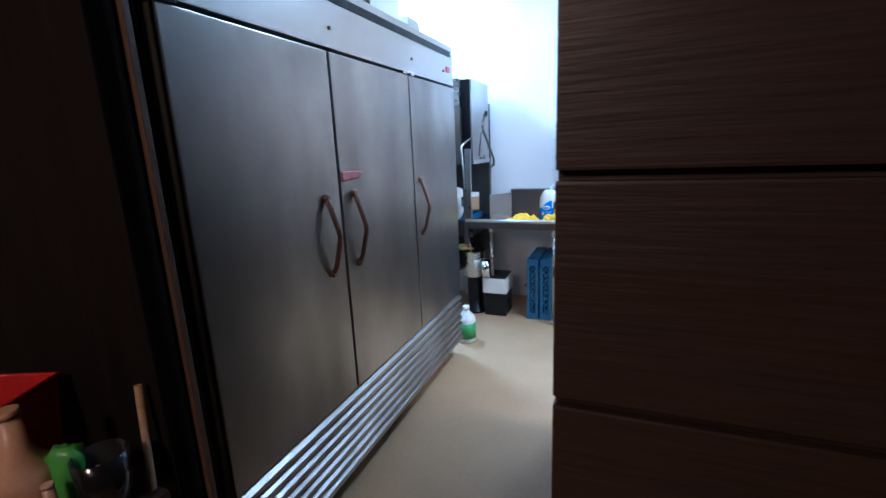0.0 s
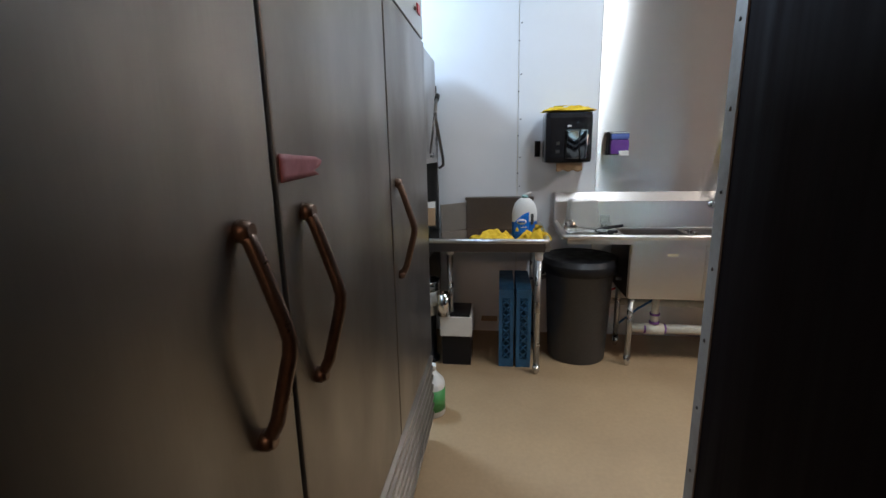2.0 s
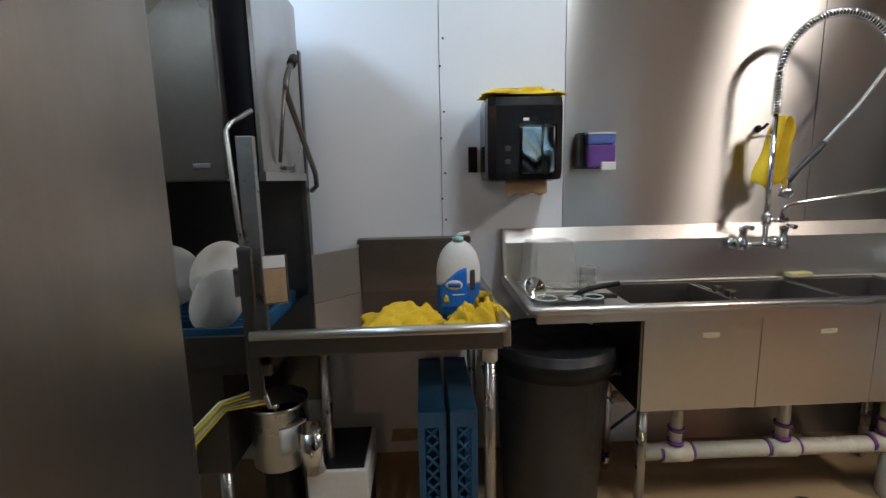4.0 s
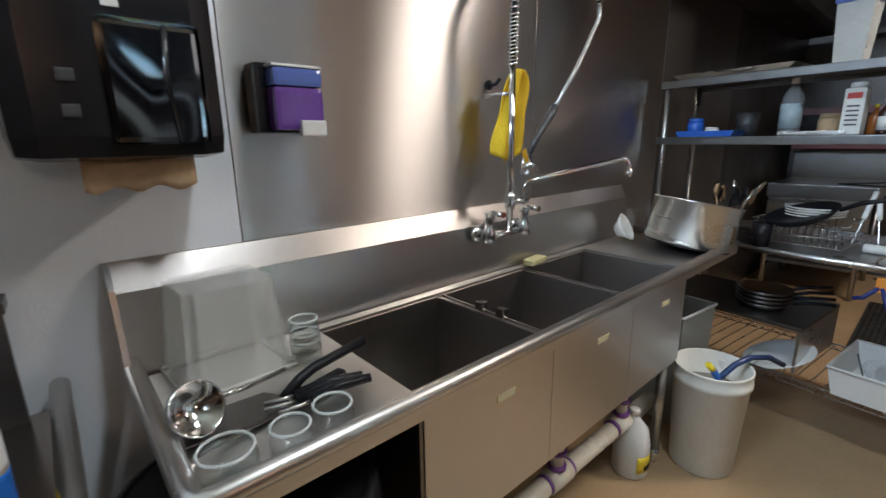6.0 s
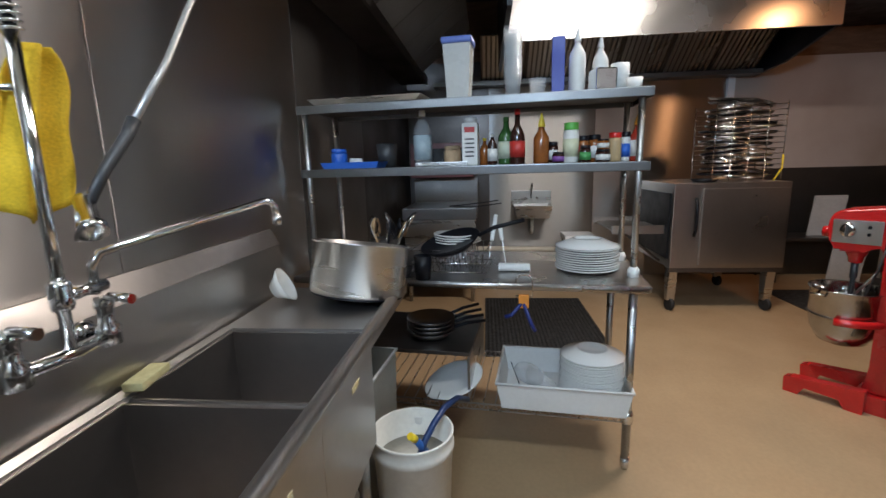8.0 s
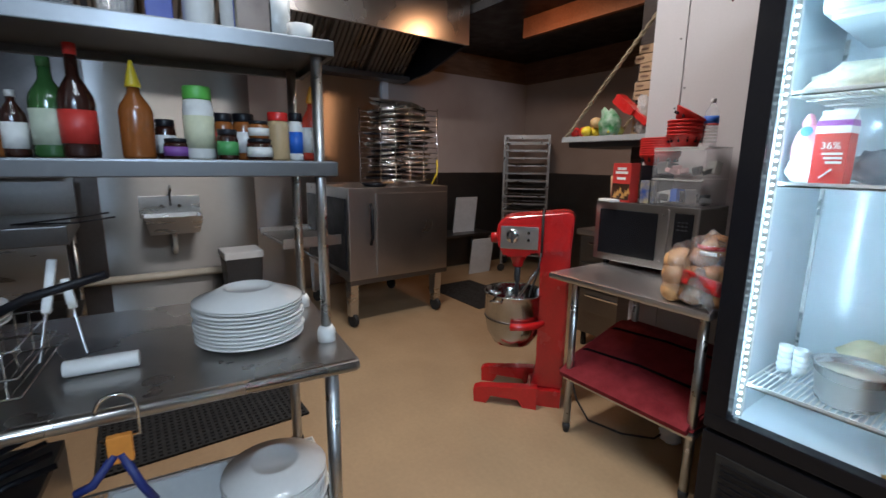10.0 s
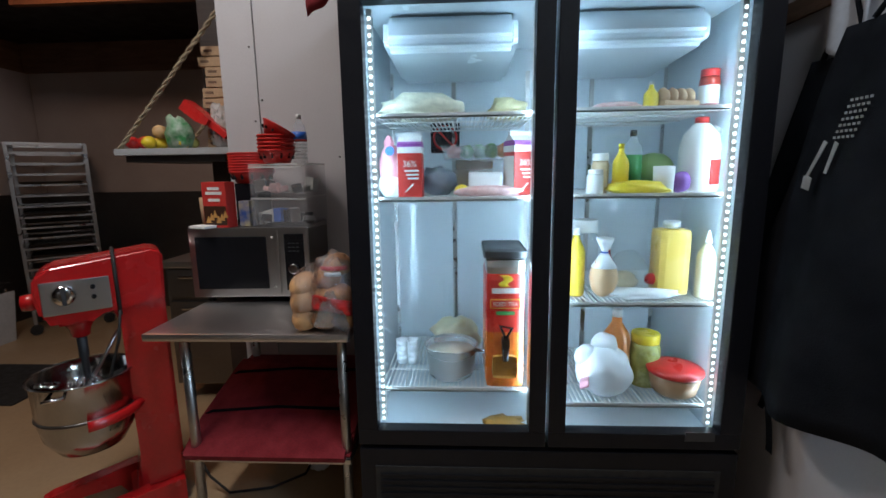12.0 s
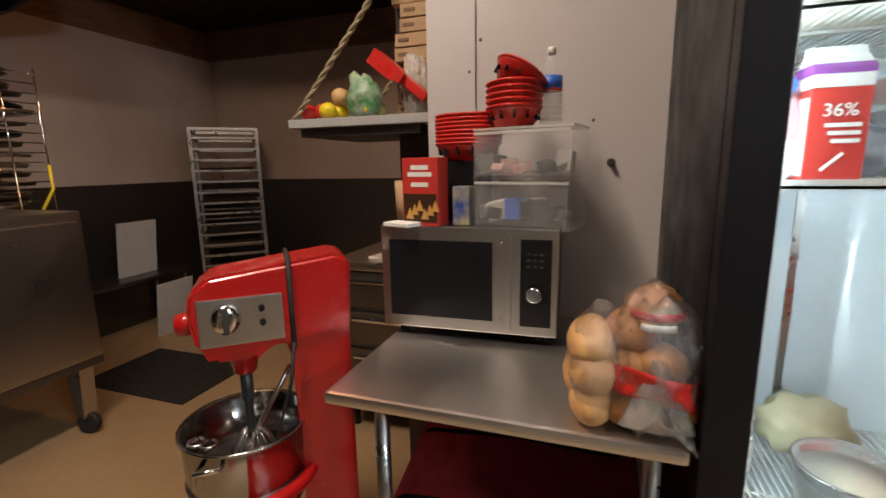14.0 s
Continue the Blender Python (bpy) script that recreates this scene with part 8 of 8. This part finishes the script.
part("back", box(B(), 0.88, 0.95, 0.0, 0.75, 0.98, 1.25), STEEL_DARK, kt)
part("front", box(B(), 0.0, 0.03, 0.02, 0.73, 0.55, 0.86), STEEL, kt)
part("shelf", box(B(), 0.04, 0.92, 0.03, 0.72, 0.25, 0.28), STEEL_DARK, kt)
for x in (0.05, 0.88):
    for y in (0.05, 0.70):
        part("leg", tube(B(), [(x, y, 0), (x, y, 0.86)], 0.022, 8), GALV, kt)
sm = thing("salamander_oven", "red-brown cheese melter box on the wall behind the table", "oven", 5.2, 3.75, 1.27)
part("case", box(B(), 0.0, 0.5, 0.0, 0.7, 0.0, 0.38, 0.006), mat("maroon_enamel", (0.12, 0.03, 0.03), 0.4), sm)
part("front_glass", box(B(), -0.008, 0.0, 0.05, 0.65, 0.06, 0.32, 0.004), BLACK_PL, sm)
for k, (x0_, dx) in enumerate(((4.42, 0), (4.42, 0.03))):
    single("tongs", tube(B(), [(x0_ + 0.3, 3.95 + dx, 0.986), (x0_ + 0.22, 3.66 + dx, 0.988 + dx), (x0_ + 0.16, 3.45 + dx, 1.02 + dx)], 0.006, 6), BLACK, "dark tongs resting on the cooking stand", "tongs")
fm = thing("floor_mat", "black perforated rubber mat on the floor", "mat", 3.22, 2.66, 0.0)
for i in range(30):
    part("rib", box(B(), 0.0, 1.45, 0.0325 * i, 0.0325 * i + 0.016, 0.0, 0.014), BLACK_RUB, fm)
for j in range(44):
    part("cross_rib", box(B(), 0.0335 * j, 0.0335 * j + 0.016, 0.0, 0.96, 0.001, 0.012), BLACK_RUB, fm)
single("floor_mat", box(B(), 0, 0.9, -0.6, 0, 0.0, 0.012, 0.004), BLACK_RUB, "black rubber mat on the floor behind the mixer", "mat", 4.10, 0.68, 0.0)
# sheet-pan rack
sr = thing("sheet_pan_rack", "tall aluminium sheet-pan rack with trays", "rack", 5.12, -0.93, 0, 42)
ALU = mat("aluminium", (0.40, 0.39, 0.38), 0.35, 1.0, 0.1, 9)
for x in (-0.27, 0.27):
    for y in (-0.24, 0.24):
        part("post", box(B(), x - 0.014, x + 0.014, y - 0.014, y + 0.014, 0.10, 1.74, 0.002), ALU, sr)
        part("caster", lathe(B(), [(0.045, -0.014), (0.05, 0), (0.045, 0.014)], seg=14, m=pose(x, y, 0.05, 90, 0, 20)), BLACK_RUB, sr)
for k in range(16):
    z = 0.22 + k * 0.095
    for x in (-0.255, 0.255):
        part("runner", box(B(), x - 0.014, x + 0.014, -0.24, 0.24, z, z + 0.012), ALU, sr)
    part("cross_bar", box(B(), -0.27, 0.27, -0.256, -0.240, z, z + 0.018), ALU, sr)
    part("cross_bar", box(B(), -0.27, 0.27, 0.240, 0.256, z, z + 0.018), ALU, sr)
for x in (-0.27, 0.27):
    part("top_bar", box(B(), x - 0.014, x + 0.014, -0.24, 0.24, 1.72, 1.745), ALU, sr)
for y in (-0.24, 0.24):
    part("top_bar", box(B(), -0.27, 0.27, y - 0.014, y + 0.014, 1.72, 1.745), ALU, sr)
for k in (2, 5, 6, 9, 12):
    single("sheet_tray", open_box(B(), 0.23, 0.22, 0.025, 0.003), STEEL_DARK, "dark sheet tray in the rack", "tray", 5.12, -0.93, 0.234 + k * 0.095, 42, "trays in the rack")
lt = thing("low_shelf", "low dark steel shelf against the wainscot", "shelf", 5.30, -0.55, 0)
part("board", box(B(), 0.0, 0.42, 0.0, 0.95, 0.48, 0.51, 0.003), STEEL_DARK, lt)
for x in (0.03, 0.39):
    for y in (0.04, 0.91):
        part("leg", tube(B(), [(x, y, 0), (x, y, 0.48)], 0.016, 8), STEEL_DARK, lt)
for z, x, y in ((0.0, 5.25, -0.28), (0.51, 5.50, -0.20)):
    pn = thing("leaning_panel", "pale board with a small notch leaning beside the low shelf", "board", x, y, z, 90, "leaning boards", tilt=(-8, 0))
    part("board", box(B(), -0.17, 0.17, -0.008, 0.008, 0.0, 0.46, 0.003), mat("pale_board", (0.52, 0.51, 0.49), 0.5), pn)
    part("notch", box(B(), -0.03, 0.03, -0.010, -0.0075, 0.10, 0.15), WHITE_PL, pn)
ul = thing("knife_tray", "pan and knives lying on the oven top", "pan", 4.42, 1.62, 1.192)
part("pan", lathe(B(), [(0.09, 0), (0.12, 0.03), (0.117, 0.03), (0, 0.004)], seg=24), BLACK, ul)
part("handle", tube(B(), [(-0.11, -0.02, 0.03), (-0.22, -0.06, 0.045)], 0.009, 8), WOOD, ul)
for k in range(2):
    single("sheet_tray", open_box(B(), 0.22, 0.17, 0.02, 0.003), STEEL, "steel tray leaning on top of the pan rack", "tray", 4.71, 1.22, 1.885 + 0.03 * k, 20 + 14 * k, tilt=(4, -8))
single("yellow_cable", tube(B(), [(4.5, 0.98, 1.195), (4.48, 0.93, 1.30), (4.5, 0.92, 1.42)], 0.008, 6), YELLOW_PL, "yellow cable behind the pan rack", "cable")

# ---- things on top of the steel refrigerator ----
for k, (y, w, h, m_) in enumerate(((1.9, 0.22, 0.16, CARD), (2.3, 0.30, 0.20, WHITE_PL), (2.72, 0.18, 0.13, STEEL), (1.35, 0.30, 0.24, CARD))):
    single("storage_box", box(B(), 0, 0.32, 0, w, 0, h, 0.004), m_, "storage box on top of the steel refrigerator", "box", -1.58, y, 2.202, 4 * k - 6)

# ---- entrance clutter ----
tbl = thing("low_stand", "dark low stand in the entrance", "stand", -1.79, 0.30, 0)
part("top", box(B(), 0.0, 0.67, 0.0, 0.46, 0.66, 0.69, 0.004), DARK_WOOD, tbl)
for x in (0.03, 0.57):
    for y in (0.03, 0.41):
        part("leg", box(B(), x, x + 0.03, y, y + 0.03, 0, 0.66), DARK_WOOD, tbl)
rbn = thing("red_bin", "red plastic bin with a rolled rim on the low stand", "bin", -1.62, 0.60, 0.692, 20)
part("body", open_box(B(), 0.15, 0.12, 0.27, 0.006, 0.85), RED_PL, rbn)
part("rim", tube(B(), [(-0.152, -0.122, 0.27), (0.152, -0.122, 0.27), (0.152, 0.122, 0.27), (-0.152, 0.122, 0.27)], 0.008, 6, closed=True), RED_PL, rbn)
for k, (x, y, h, m_) in enumerate(((-1.34, 0.57, 0.26, mat("pale_orange_plastic", (0.62, 0.36, 0.22), 0.4)), (-1.22, 0.56, 0.10, mat("pale_orange_plastic", (0.60, 0.38, 0.26), 0.4)), (-1.255, 0.485, 0.08, WOOD))):
    bottle("plastic_bottle", "pale plastic bottle on the low stand", x, y, 0.692, 0.075 if k == 0 else 0.036, h + 0.05, m_, m_, None, 0.45, cap_h=0.06, group="bottles on the stand")
single("broom_handle", tube(B(), [(-1.12, 0.68, 0.0), (-1.185, 0.775, 0.98)], 0.010, 8), WOOD, "short wooden handle leaning by the stand", "handle")

single("green_bag", lump(B(), (0, 0, 0.10), (0.045, 0.04, 0.11), 171, 0.35), GREEN_PL, "bright green bag beside the plastic bottle", "bag", -1.265, 0.63, 0.692)
bc = thing("black_pot", "black pot with pale contents on the low stand", "pot", -1.185, 0.655, 0.692)
part("body", lathe(B(), cup_prof(0.05, 0.06, 0.17), seg=20), BLACK_PL, bc)
part("contents", lump(B(), (0, 0, 0.06), (0.045, 0.045, 0.07), 172, 0.2), WOOD, bc)
# ---- planks of the entrance wall ----
plank = B()
box(plank, 0.0, 2.25, -0.016, 0.0, 0.006, 0.294, 0.004)
plank_mesh = finish("plank", plank, DARK_WOOD)
for k in range(11):
    ob = new("plank", plank_mesh)
    ob.parent = pw
    ob.location = (-0.10, 0.658, 0.015 + 0.3 * k)
